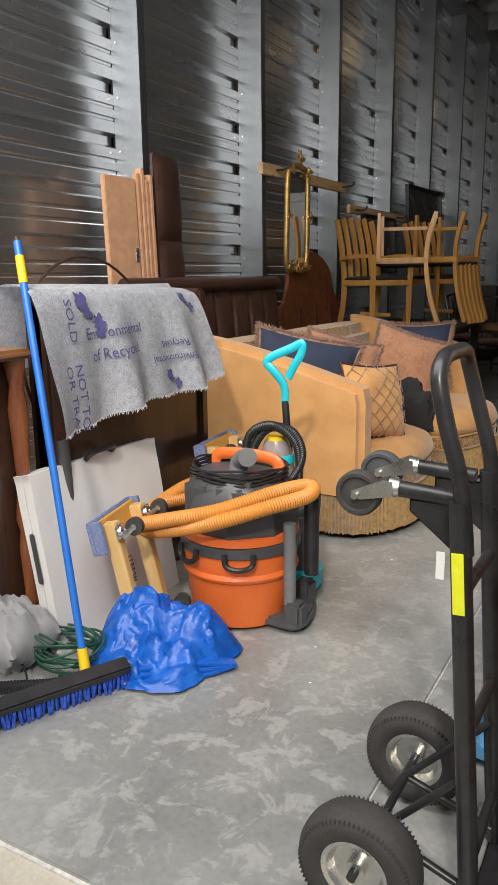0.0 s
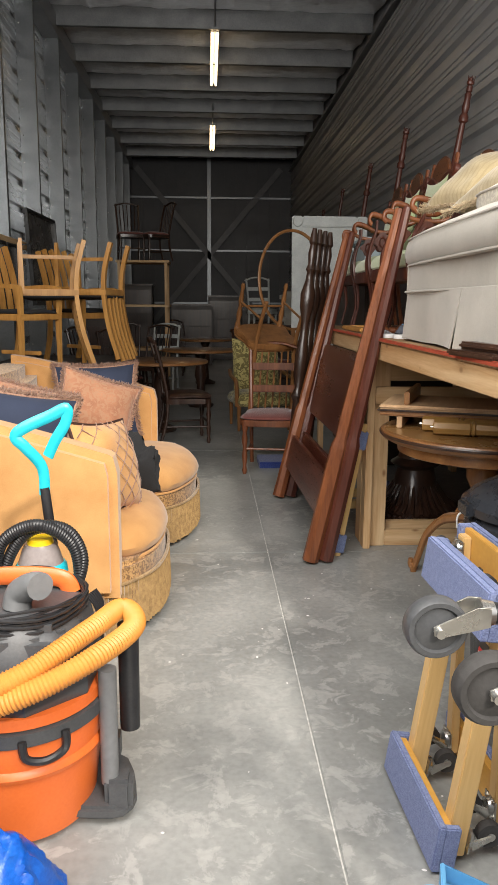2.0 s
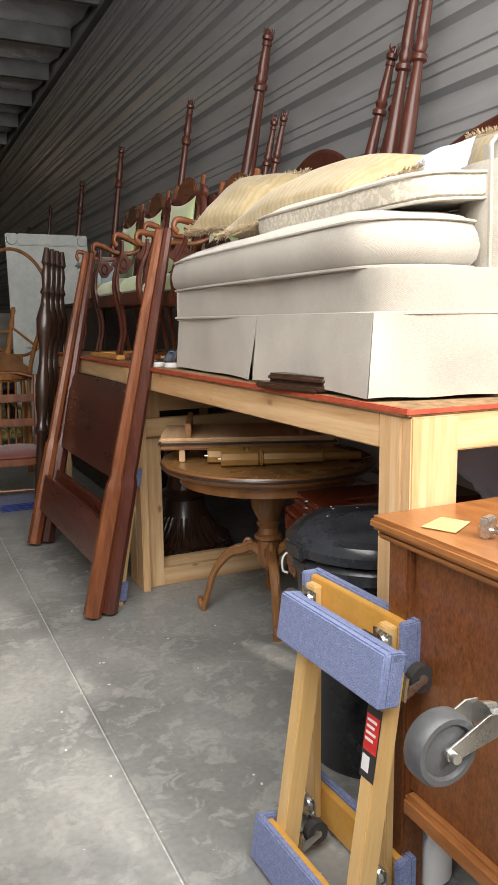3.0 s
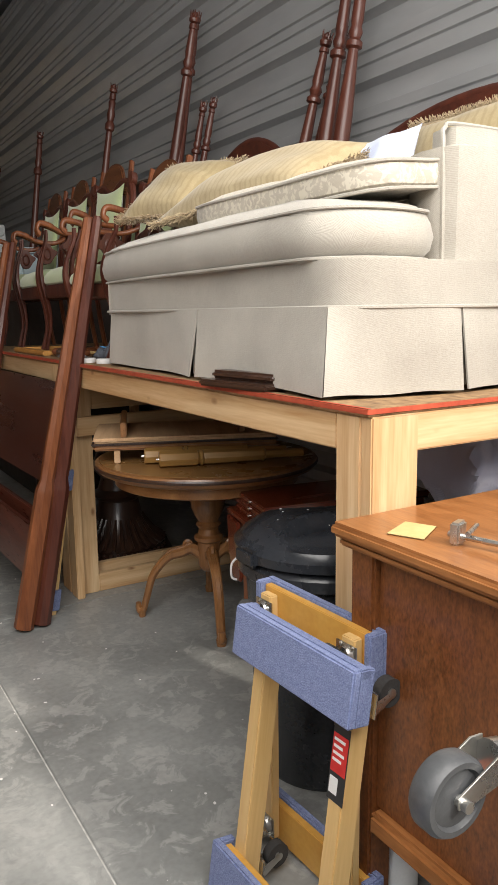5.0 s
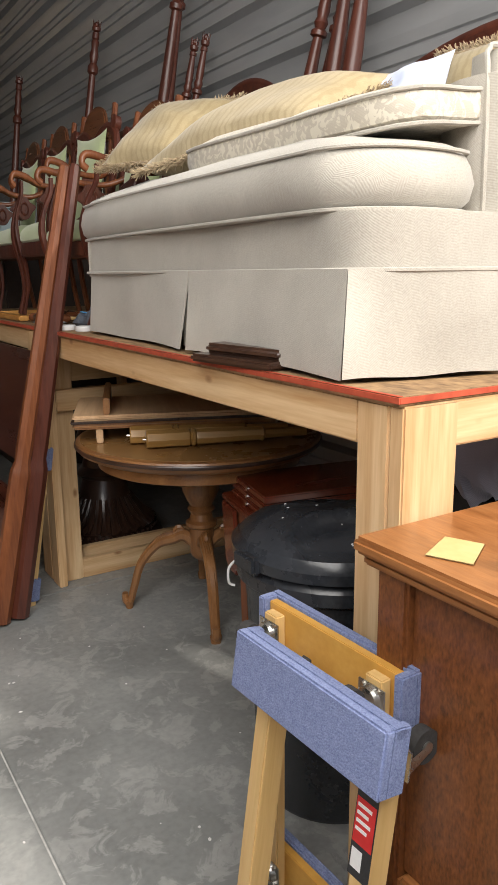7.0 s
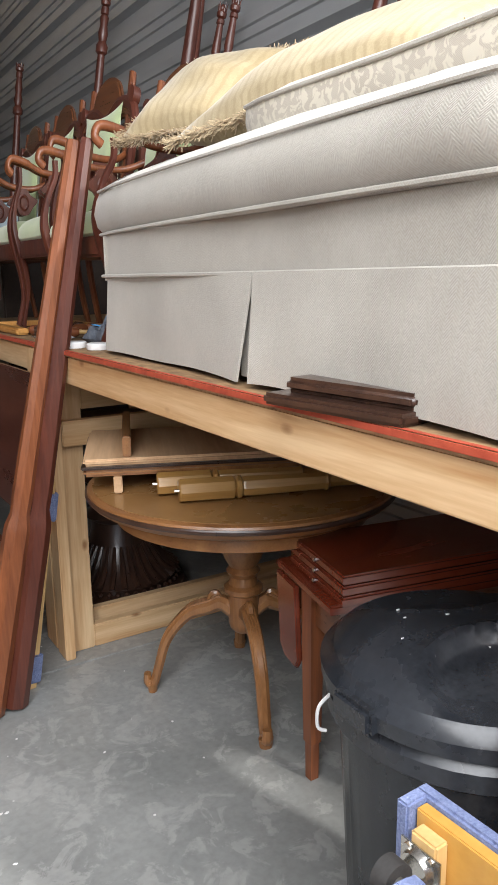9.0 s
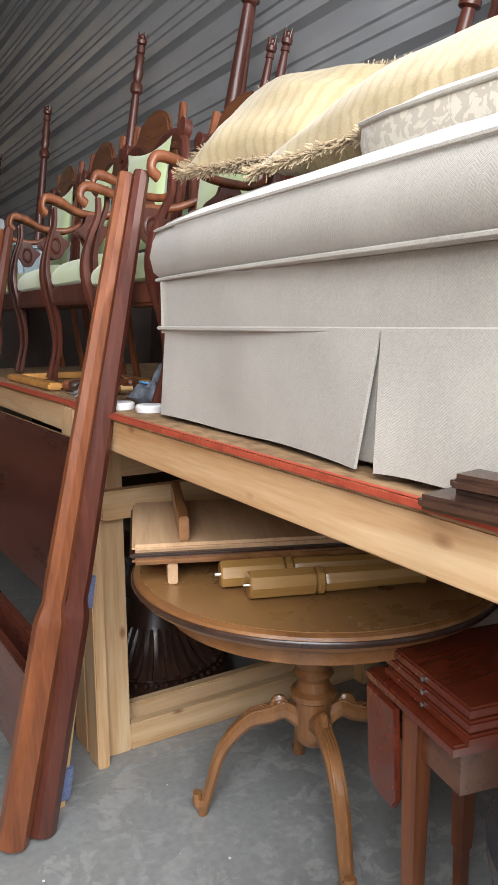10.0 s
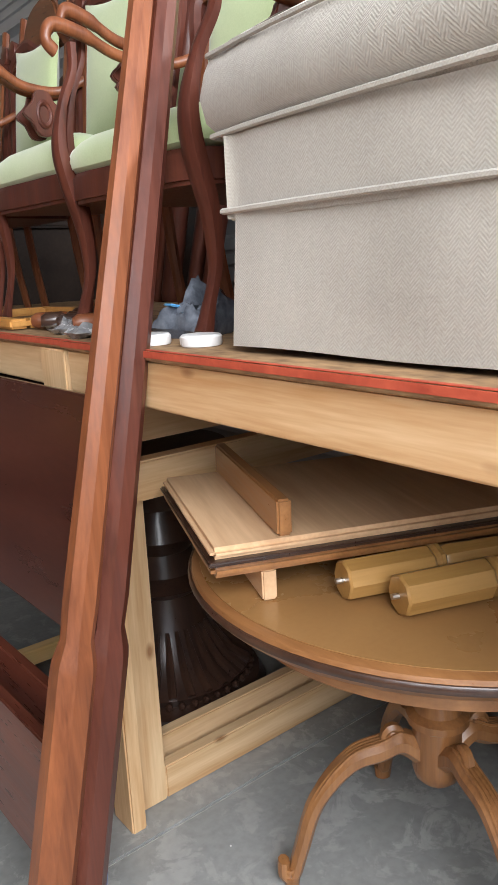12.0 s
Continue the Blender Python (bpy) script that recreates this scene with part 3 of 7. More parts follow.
part("eave_channel", box(B(), (XL, Y0, ZC - 0.3), (XL + 0.22, Y1, ZC - 0.06), 0.004), PURLIN, wall_left, smooth=False)

wall_right = structure("wall_right", "grey coated steel partition wall with horizontal ribs")
part("outer_skin", box(B(), (XR + 0.05, Y0, 0), (XR + 0.14, Y1, ZC + 0.2), 0), GREY_PANEL, wall_right, smooth=False)
for k in range(4):
    L = (Y1 - Y0) / 4
    p = part("panel", ribbed(B(), L, 0.0, ZC - 0.25, 0.305, 0.062, 0.6, 0.014), GREY_PANEL, wall_right, smooth=False)
    p.matrix_basis = pose(XR, Y0 + L * (k + 1), 0, 0, 0, 180)
part("top_angle", box(B(), (XR - 0.06, Y0, ZC - 0.3), (XR + 0.04, Y1, ZC - 0.24), 0.003), PURLIN, wall_right, smooth=False)

wall_back = structure("wall_back", "ribbed steel end wall with far-end shade in its colour, steel bracing")
bb = B()
x = XL - 0.1
while x < XR + 0.1:
    box(bb, (x, Y1, 0), (x + 0.26, Y1 + 0.02, ZC), 0)
    box(bb, (x + 0.26, Y1 + 0.02, 0), (x + 0.31, Y1 + 0.05, ZC), 0)
    x += 0.305
part("sheet", bb, SHADED_PANEL, wall_back, smooth=False)
part("outer_skin", box(B(), (XL - 0.1, Y1 + 0.06, 0), (XR + 0.1, Y1 + 0.15, ZC + 0.2), 0), SHADED_PANEL, wall_back, smooth=False)
for z in (1.3, 2.7, 4.08):
    part("girt", box(B(), (XL, Y1 - 0.1, z), (XR, Y1 - 0.01, z + 0.05), 0.004), GALV, wall_back, smooth=False)
part("post", box(B(), (-0.87, Y1 - 0.2, 0), (-0.77, Y1 - 0.1, ZC), 0.004), GALV, wall_back, smooth=False)
for sx, tx in ((-2.75, 1.1), (1.1, -2.75)):
    br = B()
    m = zto((sx, Y1 - 0.16 - (0.03 if sx > 0 else 0), 0.35), (tx, Y1 - 0.16 - (0.03 if sx > 0 else 0), 4.85))
    L = (Vector((sx, 0, 0.35)) - Vector((tx, 0, 4.85))).length
    box(br, (-0.075, -0.01, 0), (0.075, 0.01, L), 0.002, m @ pose(0, 0, 0, 0, 0, 90))
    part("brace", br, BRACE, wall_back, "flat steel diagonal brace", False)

wall_front = structure("wall_front", "steel front wall round the open roller door")
part("jamb", box(B(), (XL - 0.14, Y0 - 0.1, 0), (XL + 0.14, Y0, ZC + 0.2), 0.004), GALV, wall_front, smooth=False)
part("jamb", box(B(), (XR - 0.14, Y0 - 0.1, 0), (XR + 0.14, Y0, ZC + 0.2), 0.004), GALV, wall_front, smooth=False)
part("lintel", box(B(), (XL + 0.14, Y0 - 0.1, 4.3), (XR - 0.14, Y0, ZC + 0.2), 0.004), GALV, wall_front, smooth=False)

ceiling = B()
box(ceiling, (XL - 0.14, Y0 - 0.1, ZC + 0.2), (XR + 0.14, Y1 + 0.15, ZC + 0.3), 0)
NP = 14
for k in range(NP):
    ya = Y0 + (Y1 - Y0) * k / NP
    yb = Y0 + (Y1 - Y0) * (k + 1) / NP
    # sagging insulation sheet between purlins
    g = []
    for j in range(17):
        t = j / 16
        row = []
        for i in range(41):
            u = i / 40
            z = ZC + 0.04 - 0.09 * math.sin(math.pi * t) + 0.02 * noise.noise((u * 9, t * 3 + k * 5, 2.0)) + 0.02 * noise.noise((u * 30, t * 6 + k * 5, 4.0))
            row.append(ceiling.verts.new((XL + (XR - XL) * u, ya + (yb - ya) * t, z)))
        g.append(row)
    for j in range(16):
        for i in range(40):
            ceiling.faces.new((g[j][i], g[j + 1][i], g[j + 1][i + 1], g[j][i + 1]))
cme = bpy.data.meshes.new("ceiling")
ceiling.to_mesh(cme)
ceiling.free()
cme.materials.append(FOIL)
tagged(new("ceiling", cme), "silver insulation sheets sagging between purlins", kind="structure")
for k in range(1, NP):
    y = Y0 + (Y1 - Y0) * k / NP
    q = B()
    box(q, (XL + 0.02, y, ZC - 0.2), (XR - 0.01, y + 0.004, ZC + 0.05), 0)
    box(q, (XL + 0.02, y + 0.066, ZC - 0.196), (XR - 0.01, y + 0.07, ZC - 0.176), 0)
    box(q, (XL + 0.02, y + 0.004, ZC - 0.2), (XR - 0.01, y + 0.07, ZC - 0.196), 0)
    ob = part("roof_purlin", q, PURLIN, None, "grey steel roof purlin across the ceiling", False)
    tagged(ob, kind="structure")


def tube_lamp(y):
    t = thing("ceiling_lamp", "warm white twin-tube strip lamp hanging from the ceiling", "lamp", pose(-0.75, y, ZC - 0.2), "strip lamps")
    part("housing", box(B(), (-0.06, 0, 0.0), (0.06, 2.44, 0.05), 0.006), WHITEPAINT, t)
    for x in (-0.035, 0.035):
        part("tube", cyl(B(), (x, 0.03, -0.022), (x, 2.41, -0.022), 0.016, None, 12), TUBE, t, "lit fluorescent tube")
    part("conduit", cyl(B(), (0, -1.6, 0.03), (0, 0, 0.03), 0.012, None, 8), PURLIN, t)


tube_lamp(11.35)
tube_lamp(16.7)

# ---- platforms ----


def platform(y0, y1, zt, x0=0.0, x1=1.25, near_post=True):
    t = thing("storage_platform", "pine lumber platform with red-edged strand board top", "platform", pose(0, 0, 0), "platforms")
    part("deck", box(B(), (x0 - 0.012, y0, zt - 0.018), (x1, y1, zt), 0.002), OSB, t, "strand board deck", False)
    part("deck_edge", box(B(), (x0 - 0.0155, y0 - 0.003, zt - 0.012), (x0 - 0.0122, y1, zt - 0.001), 0), RED_EDGE, t, "red painted board edge", False)
    part("deck_edge", box(B(), (x0 - 0.0122, y0 - 0.004, zt - 0.012), (x1, y0 - 0.0002, zt - 0.001), 0), RED_EDGE, t, "red painted board edge", False)
    part("deck_stripe", box(B(), (x0 - 0.012, y0 + 0.001, zt + 0.0002), (x0 - 0.002, y1, zt + 0.0012), 0), RED_EDGE, t, "red paint along the deck edge", False)
    part("rim_joist", box(B(), (x0, y0 + 0.126, zt - 0.108), (x0 + 0.038, y1, zt - 0.019), 0.004), PINE, t)
    part("rim_joist", box(B(), (x0 + 0.02, y0, zt - 0.108), (x1, y0 + 0.038, zt - 0.019), 0.004), PINE_X, t)
    part("rim_joist", box(B(), (x1 - 0.04, y0 + 0.04, zt - 0.108), (x1, y1 - 0.04, zt - 0.019), 0.004), PINE, t)
    for y in (y1 - 0.038,):
        part("rim_joist", box(B(), (x0 + 0.04, y, zt - 0.108), (x1, y + 0.038, zt - 0.019), 0.004), PINE_X, t)
    return t


P1 = platform(2.27, 4.50, 1.157)
# near corner: two uprights in an L
for lo, hi in (((-0.001, 2.268, 0), (0.14, 2.306, 1.138)), ((-0.003, 2.3065, 0), (0.036, 2.395, 1.138)), ((1.11, 2.272, 0), (1.25, 2.308, 1.04))):
    part("upright", box(B(), lo, hi, 0.004), PINE_Z, P1)
# far end frame
for x in (0.035, 1.1):
    part("upright", box(B(), (x, 4.452, 0), (x + 0.09, 4.492, 1.04), 0.004), PINE_Z, P1)
    part("upright", box(B(), (x - 0.04, 4.40, 0), (x - 0.002, 4.49, 1.037), 0.004), PINE_Z, P1)
part("bottom_rail", box(B(), (0.1255, 4.454, 0.0), (1.1, 4.492, 0.09), 0.004), PINE_X, P1)
part("bottom_rail", box(B(), (0.126, 4.53, 0.03), (1.1, 4.568, 0.12), 0.004), PINE_X, P1)
part("middle_rail", box(B(), (0.037, 4.405, 0.80), (1.1, 4.45, 0.89), 0.004), PINE_X, P1)
part("middle_rail", box(B(), (0.126, 4.454, 0.92), (1.1, 4.492, 1.01), 0.004), PINE_X, P1)
P2 = platform(4.51, 6.4, 1.156, 0.012)
part("upright", box(B(), (-0.003, 4.512, 0.0), (0.05, 4.635, 1.135), 0.004), PINE_Z, P2)
for y in (6.27,):
    part("upright", box(B(), (0.016, y, 0), (0.054, y + 0.1, 1.04), 0.004), PINE_Z, P2)
    part("upright", box(B(), (1.1, y, 0), (1.14, y + 0.1, 1.04), 0.004), PINE_Z, P2)
PZ = 1.158


# ---- ivory sofa on the platform ----
def rounded(pts, k=5):
    return [(p.x, p.y) for p in smooth_path([(*q, 0) for q in pts], k, True)]


def offset_plan(pts, d):
    c = Vector((sum(p[0] for p in pts), sum(p[1] for p in pts))) / len(pts)
    out = []
    n = len(pts)
    for i in range(n):
        a, b = Vector(pts[i - 1]), Vector(pts[(i + 1) % n])
        t = (b - a).normalized()
        nn = Vector((t.y, -t.x))
        if nn.dot(Vector(pts[i]) - c) < 0:
            nn = -nn
        out.append((pts[i][0] + nn.x * d, pts[i][1] + nn.y * d))
    return out


SOFA = thing("ivory_sofa", "ivory herringbone sofa with pleated skirt standing on the platform", "sofa", pose(0, 0, PZ))
plan = [(0.08, 3.99), (0.062, 3.7), (0.066, 3.2), (0.052, 2.68), (0.045, 2.52), (0.10, 2.44), (0.24, 2.405), (0.42, 2.40), (0.75, 2.40), (1.1, 2.42), (1.13, 3.2), (1.13, 4.0), (0.62, 4.03), (0.13, 4.02)]
# skirt: panels with a slight flare, one mesh each between the pleats


def skirt(a, b, oa, ob_, flare, open_a=0.0, open_b=0.0, bow=0.0, n=24):
    """One hanging panel from a to b; its ends turn along oa and ob_ and open at the hem."""
    bm = B()
    a, b, oa, ob_ = Vector(a), Vector(b), Vector(oa).normalized(), Vector(ob_).normalized()
    d = (b - a).normalized()
    fr, bk = [], []
    for k in range(n + 1):
        u = k / n
        p = a.lerp(b, u)
        out = oa.lerp(ob_, u).normalized()
        ea, eb = max(0, 1 - u * 6) ** 2, max(0, 1 - (1 - u) * 6) ** 2
        c0, c1 = [], []
        for j in range(7):
            v = j / 6
            h = 1 - v
            w = bow * math.sin(math.pi * u) ** 0.8 + flare * h + 0.007 * math.sin(u * 7 + 1.3) * h + 0.012 * (ea * (open_a > 0) + eb * (open_b > 0)) * h
            s = (open_a * ea - open_b * eb) * h
            x, y, z = p.x + out.x * w + d.x * s, p.y + out.y * w + d.y * s, 0.009 + 0.213 * v + 0.002 * math.sin(u * 11) * h
            c0.append(bm.verts.new((x, y, z)))
            c1.append(bm.verts.new((x - out.x * 0.006, y - out.y * 0.006, z)))
        fr.append(c0)
        bk.append(c1)
    for k in range(n):
        for j in range(6):
            bm.faces.new((fr[k][j], fr[k + 1][j], fr[k + 1][j + 1], fr[k][j + 1]))
            bm.faces.new((bk[k][j + 1], bk[k + 1][j + 1], bk[k + 1][j], bk[k][j]))
        bm.faces.new((fr[k][0], bk[k][0], bk[k + 1][0], fr[k + 1][0]))
    for k in (0, n):
        for j in range(6):
            bm.faces.new((fr[k][j], fr[k][j + 1], bk[k][j + 1], bk[k][j]))
    bmesh.ops.recalc_face_normals(bm, faces=bm.faces[:])
    return bm


CORNER = (-0.85, -0.5)
for a, b, oa, ob_, fl, ga, gb_ in (((0.075, 4.0), (0.05, 3.182), (-1, 0), (-1, 0), 0.011, 0, 0.02), ((0.05, 3.178), (0.022, 2.462), (-1, 0), CORNER, 0.012, 0.025, 0.002),
                                  ((0.0225, 2.46), (0.40, 2.396), CORNER, (-0.2, -1), 0.012, 0.002, 0.004), ((0.405, 2.395), (1.1, 2.40), (-0.1, -1), (0, -1), 0.011, 0.004, 0), ((0.09, 4.015), (1.1, 4.02), (0, 1), (0, 1), 0.01, 0, 0)):
    part("skirt_panel", skirt(a, b, oa, ob_, fl, ga, gb_, 0.03 if oa == CORNER else 0.0), LINEN, SOFA, "ivory skirt panel")
part("inner_pleat", box(B(), (0.058, 3.12, 0.012), (0.064, 3.24, 0.215), 0.002), LINEN, SOFA)
part("inner_pleat", box(B(), (0.05, 2.48, 0.012), (0.062, 2.54, 0.215), 0.002, ), LINEN, SOFA)
part("inner_pleat", box(B(), (0.36, 2.42, 0.012), (0.46, 2.426, 0.215), 0.002), LINEN, SOFA)
bm = prism(B(), rounded(plan, 4), 0.205, 0.335, 0.035, 4)
part("seat_base", bm, LINEN, SOFA)
# bulging seat cushion with welts
cplan = rounded([(0.085, 4.02), (0.055, 3.7), (0.04, 3.2), (0.035, 2.68), (0.055, 2.53), (0.16, 2.455), (0.34, 2.47), (0.41, 2.58), (0.8, 2.64), (0.82, 3.3), (0.82, 4.0), (0.45, 4.07), (0.13, 4.065)], 4)


def cushion(bm, outline, z0, z1, crown, bulge=0.02):
    """A boxed cushion: bulging sides, domed top."""
    n = len(outline)
    c = Vector((sum(p[0] for p in outline), sum(p[1] for p in outline))) / n
    rings = []
    for d, f, z in ((-0.012, 1, z0), (bulge * 0.6, 1, z0 + (z1 - z0) * 0.2), (bulge, 1, z0 + (z1 - z0) * 0.5), (bulge * 0.6, 1, z0 + (z1 - z0) * 0.8), (0.0, 1, z1),
                    (-0.01, 0.97, z1 + crown * 0.3), (-0.02, 0.88, z1 + crown * 0.62), (-0.02, 0.68, z1 + crown * 0.9), (-0.02, 0.35, z1 + crown), (-0.02, 0.05, z1 + crown)):
        rings.append([bm.verts.new((c.x + (x - c.x) * f, c.y + (y - c.y) * f, z + 0.006 * noise.noise((x * f * 4, y * f * 4, z * 6)) + 0.004 * noise.noise((x * f * 11, y * f * 11, z * 9)))) for x, y in offset_plan(outline, d)])
    for a, b in zip(rings, rings[1:]):
        for k in range(n):
            bm.faces.new((a[k], a[(k + 1) % n], b[(k + 1) % n], b[k]))
    bm.faces.new(rings[-1])
    bm.faces.new(list(reversed(rings[0])))
    bmesh.ops.recalc_face_normals(bm, faces=bm.faces[:])
    return bm


sc = part("seat_cushion", cushion(B(), cplan, 0.335, 0.455, 0.06, 0.022), LINEN, SOFA, "thick boxed seat cushion")
for d, z in ((0.005, 0.338), (0.006, 0.457)):
    part("welt", tube(B(), [(x, y, z) for x, y in offset_plan(cplan, d)], 0.0048, 6, True), LINEN, sc)
part("skirt_welt", tube(B(), [(x, y, 0.22) for x, y in offset_plan(rounded(plan, 4), 0.008)], 0.005, 6, True), LINEN, SOFA)
# near arm, set back from the seat, with a scrolled top
arm = B()
apl = [(0.42, 2.44), (0.75, 2.41), (1.12, 2.42), (1.12, 2.64), (0.75, 2.64), (0.44, 2.64)]
prism(arm, rounded(apl, 4), 0.21, 0.68, 0.06, 5)
part("arm", arm, LINEN, SOFA, "padded arm with welted front")
part("arm_welt", tube(B(), smooth_path([(0.405, 2.47, 0.22), (0.40, 2.47, 0.5), (0.405, 2.48, 0.635), (0.43, 2.50, 0.675), (0.5, 2.5, 0.69), (1.0, 2.5, 0.69)], 5), 0.006, 6), LINEN, SOFA)
part("backrest", prism(B(), rounded([(0.80, 2.62), (0.80, 3.3), (0.80, 4.05), (0.92, 4.12), (1.13, 4.1), (1.13, 3.3), (1.13, 2.6)], 4), 0.33, 0.74, 0.06, 4), LINEN, SOFA)
for x, y in ((0.16, 2.66), (0.16, 3.38), (1.05, 2.5), (0.16, 4.05), (1.05, 4.05)):
    part("foot", lathe(B(), [(0.012, -0.0), (0.02, 0.03), (0.022, 0.2)], 10, pose(x, y, 0.0)), WALNUT, SOFA)

# ---- cushions on the ivory sofa ----


def fringed_cushion(name, label, w, h, t, m, cover, trim, seed, length=0.03, per=60, pinch=0.1, lump=0.02):
    q = thing(name, label, "cushion", m)
    part("cover", puff(B(), w, h, t, 16, pinch, seed, lump), cover, q)
    if trim:
        part("fringe", tassels(B(), rim(w, h, pinch), length, 0.0017, per, seed), trim, q, "bushy fringe", kind="stuff")
        part("braid", tube(B(), rim(w, h, pinch), 0.007, 6, True), trim, q)
    return q


def frame3(o, xd, yd):
    """A pose from an origin and two directions."""
    o, xd, yd = Vector(o), Vector(xd).normalized(), Vector(yd)
    z = xd.cross(yd).normalized()
    y = z.cross(xd)
    return Matrix(((xd.x, y.x, z.x, o.x), (xd.y, y.y, z.y, o.y), (xd.z, y.z, z.z, o.z), (0, 0, 0, 1)))


fringed_cushion("throw_cushion", "straw-yellow striped throw cushion with brown fringe on the sofa", 0.42, 0.36, 0.15, frame3((0.31, 3.80, 1.845), (0.28, -1, -0.06), (0.74, 0.2, 0.64)), CREAM, CREAM_FR, 3)
fringed_cushion("throw_cushion", "large straw-yellow striped bolster cushion with brown fringe", 0.86, 0.42, 0.20, frame3((0.37, 3.28, 1.79), (0.10, -1, 0.04), (0.90, 0.1, 0.36)), CREAM, CREAM_FR, 5)
fringed_cushion("throw_cushion", "beige patterned cushion leaning on the sofa back", 0.46, 0.46, 0.15, frame3((0.74, 2.72, 1.78), (0.2, -1, 0.1), (0.35, 0.1, 0.9)), CREAM, CREAM_FR, 8)
fringed_cushion("throw_cushion", "small pale blue cotton cushion on the sofa", 0.27, 0.22, 0.09, frame3((0.52, 2.86, 1.80), (0.25, -1, 0.12), (0.4, 0.1, 0.9)), BLUEPIL, None, 9)
q = thing("box_cushion", "ivory floral brocade box cushion lying on the sofa seat", "cushion", frame3((0.36, 2.93, 1.705), (0.03, -1, 0.01), (1, 0.03, 0.10)))
bc = rounded([(-0.42, -0.2), (-0.44, 0), (-0.42, 0.2), (0, 0.21), (0.42, 0.2), (0.44, 0), (0.42, -0.2), (0, -0.21)], 4)
part("cover", cushion(B(), bc, -0.03, 0.035, 0.035, 0.006), BROCADE, q)
for z in (-0.03, 0.037):
    part("piping", tube(B(), [(x, y, z) for x, y in offset_plan(bc, 0.003)], 0.005, 6, True), LINEN, q)

# ---- turned bed posts and headboards leaning on the partition ----


def bed_post(foot, top, r=0.045, cf=0.765, label="tall turned mahogany bed post leaning on the steel wall"):
    L = (Vector(top) - Vector(foot)).length
    t = thing("bed_post", label, "bed post", zto(foot, top), "leaning bed posts")
    k = L
    prof = [(r * .8, 0), (r, 0.03), (r, 0.35 * k), (r * 1.15, 0.36 * k), (r * 1.15, 0.375 * k), (r * .75, 0.39 * k), (r * 1.0, 0.42 * k), (r * .95, 0.6 * k), (r * .62, (cf - 0.025) * k), (r * .58, (cf - 0.01) * k), (r * .95, (cf - 0.005) * k), (r * .95, (cf + 0.007) * k),
            (r * .6, (cf + 0.015) * k), (r * .82, (cf + 0.03) * k), (r * .6, (cf + 0.045) * k), (r * .72, (cf + 0.06) * k), (r * .5, 0.985 * k), (r * .66, 0.987 * k), (r * .6, k)]
    part("shaft", lathe(B(), prof, 18), MAHOG, t)
    part("finial", lathe(B(), [(r * .3, k), (r * .75, k + 0.012), (r * .8, k + 0.03), (r * .45, k + 0.045), (r * .5, k + 0.055), (r * .1, k + 0.07)], 12), MAHOG, t)
    cr = B()
    for j in range(5):
        a = 2 * math.pi * j / 5
        cyl(cr, (r * .55 * math.cos(a), r * .55 * math.sin(a), k + 0.03), (r * .75 * math.cos(a), r * .75 * math.sin(a), k + 0.075), r * .16, r * .05, 6)
    part("crown", cr, MAHOG, t, "small carved crown points")
    return t


for (y, zt, yb, xt, r, cf) in ((4.06, 2.59, 4.30, 1.22, .048, .84), (3.96, 2.58, 4.16, 1.24, .048, .84), (3.86, 2.92, 4.00, 1.22, .05, .765), (3.78, 2.94, 3.86, 1.24, .05, .765), (5.38, 3.10, 5.72, 1.22, .05, .86), (5.43, 3.12, 5.64, 1.26, .05, .86),
                               (5.33, 2.58, 5.48, 1.24, .04, .84), (5.22, 2.58, 5.38, 1.25, .04, .84), (6.72, 3.02, 7.05, 1.22, .05, .92), (8.6, 3.05, 8.75, 1.2, .055, .9), (10.4, 3.02, 10.5, 1.22, .055, .9), (12.4, 3.0, 12.5, 1.22, .05, .765), (14.2, 2.9, 14.4, 1.2, .05, .765)):
    bed_post((1.0 if y < 6 else 0.85, yb, PZ if y < 6 else 0.0), (xt, y, zt), r * 0.78, cf)


def arched_board(name, label, y0, y1, x, z0, zs, zc, lean, material, t=0.03):
    """A board in the y-z plane with a crested top, leaning back."""
    w = y1 - y0
    pts = [(0, 0), (w, 0), (w, zs - z0)]
    for k in range(1, 16):
        u = 1 - k / 16
        pts.append((w * u, zs - z0 + (zc - zs) * math.sin(math.pi * u) ** 0.7))
    pts.append((0, zs - z0))
    m = pose(x, y0, z0, 0, lean, 0) @ Matrix(((0, 0, 1, 0), (1, 0, 0, 0), (0, 1, 0, 0), (0, 0, 0, 1)))
    q = thing(name, label, "headboard", m)
    part("panel", plate(B(), pts, t, None, 0.006), material, q)
    rail = [(p[0], p[1], 0.0) for p in pts[2:]]
    part("moulding", tube(B(), rail, 0.014, 8, False, 1.6, (0, 0, 1)), material, q)
    return q


arched_board("headboard", "dark mahogany arched headboard standing behind the sofa", 4.35, 5.15, 1.12, PZ, 2.10, 2.30, 5, MAHOG)
arched_board("headboard", "dark mahogany curved headboard standing behind the sofa", 2.45, 3.85, 1.16, PZ, 1.99, 2.17, 4, MAHOG)
arched_board("headboard", "dark headboard panel standing behind the armchairs", 5.6, 7.0, 1.14, PZ, 2.2, 2.3, 4, WALNUT)

# ---- dark moulded board on the platform edge ----
q = thing("moulded_board", "short dark stained board with moulded edges on the platform", "board", pose(0.165, 2.85, PZ, 0, 0, 8))
part("lower_board", box(B(), (-0.20, -0.14, 0.0), (0.0, 0.165, 0.02), 0.006), WALNUT, q)
part("upper_board", box(B(), (-0.172, -0.138, 0.0205), (0.0, 0.14, 0.046), 0.009, seg=3), WALNUT, q)

# ---- green armchairs ----


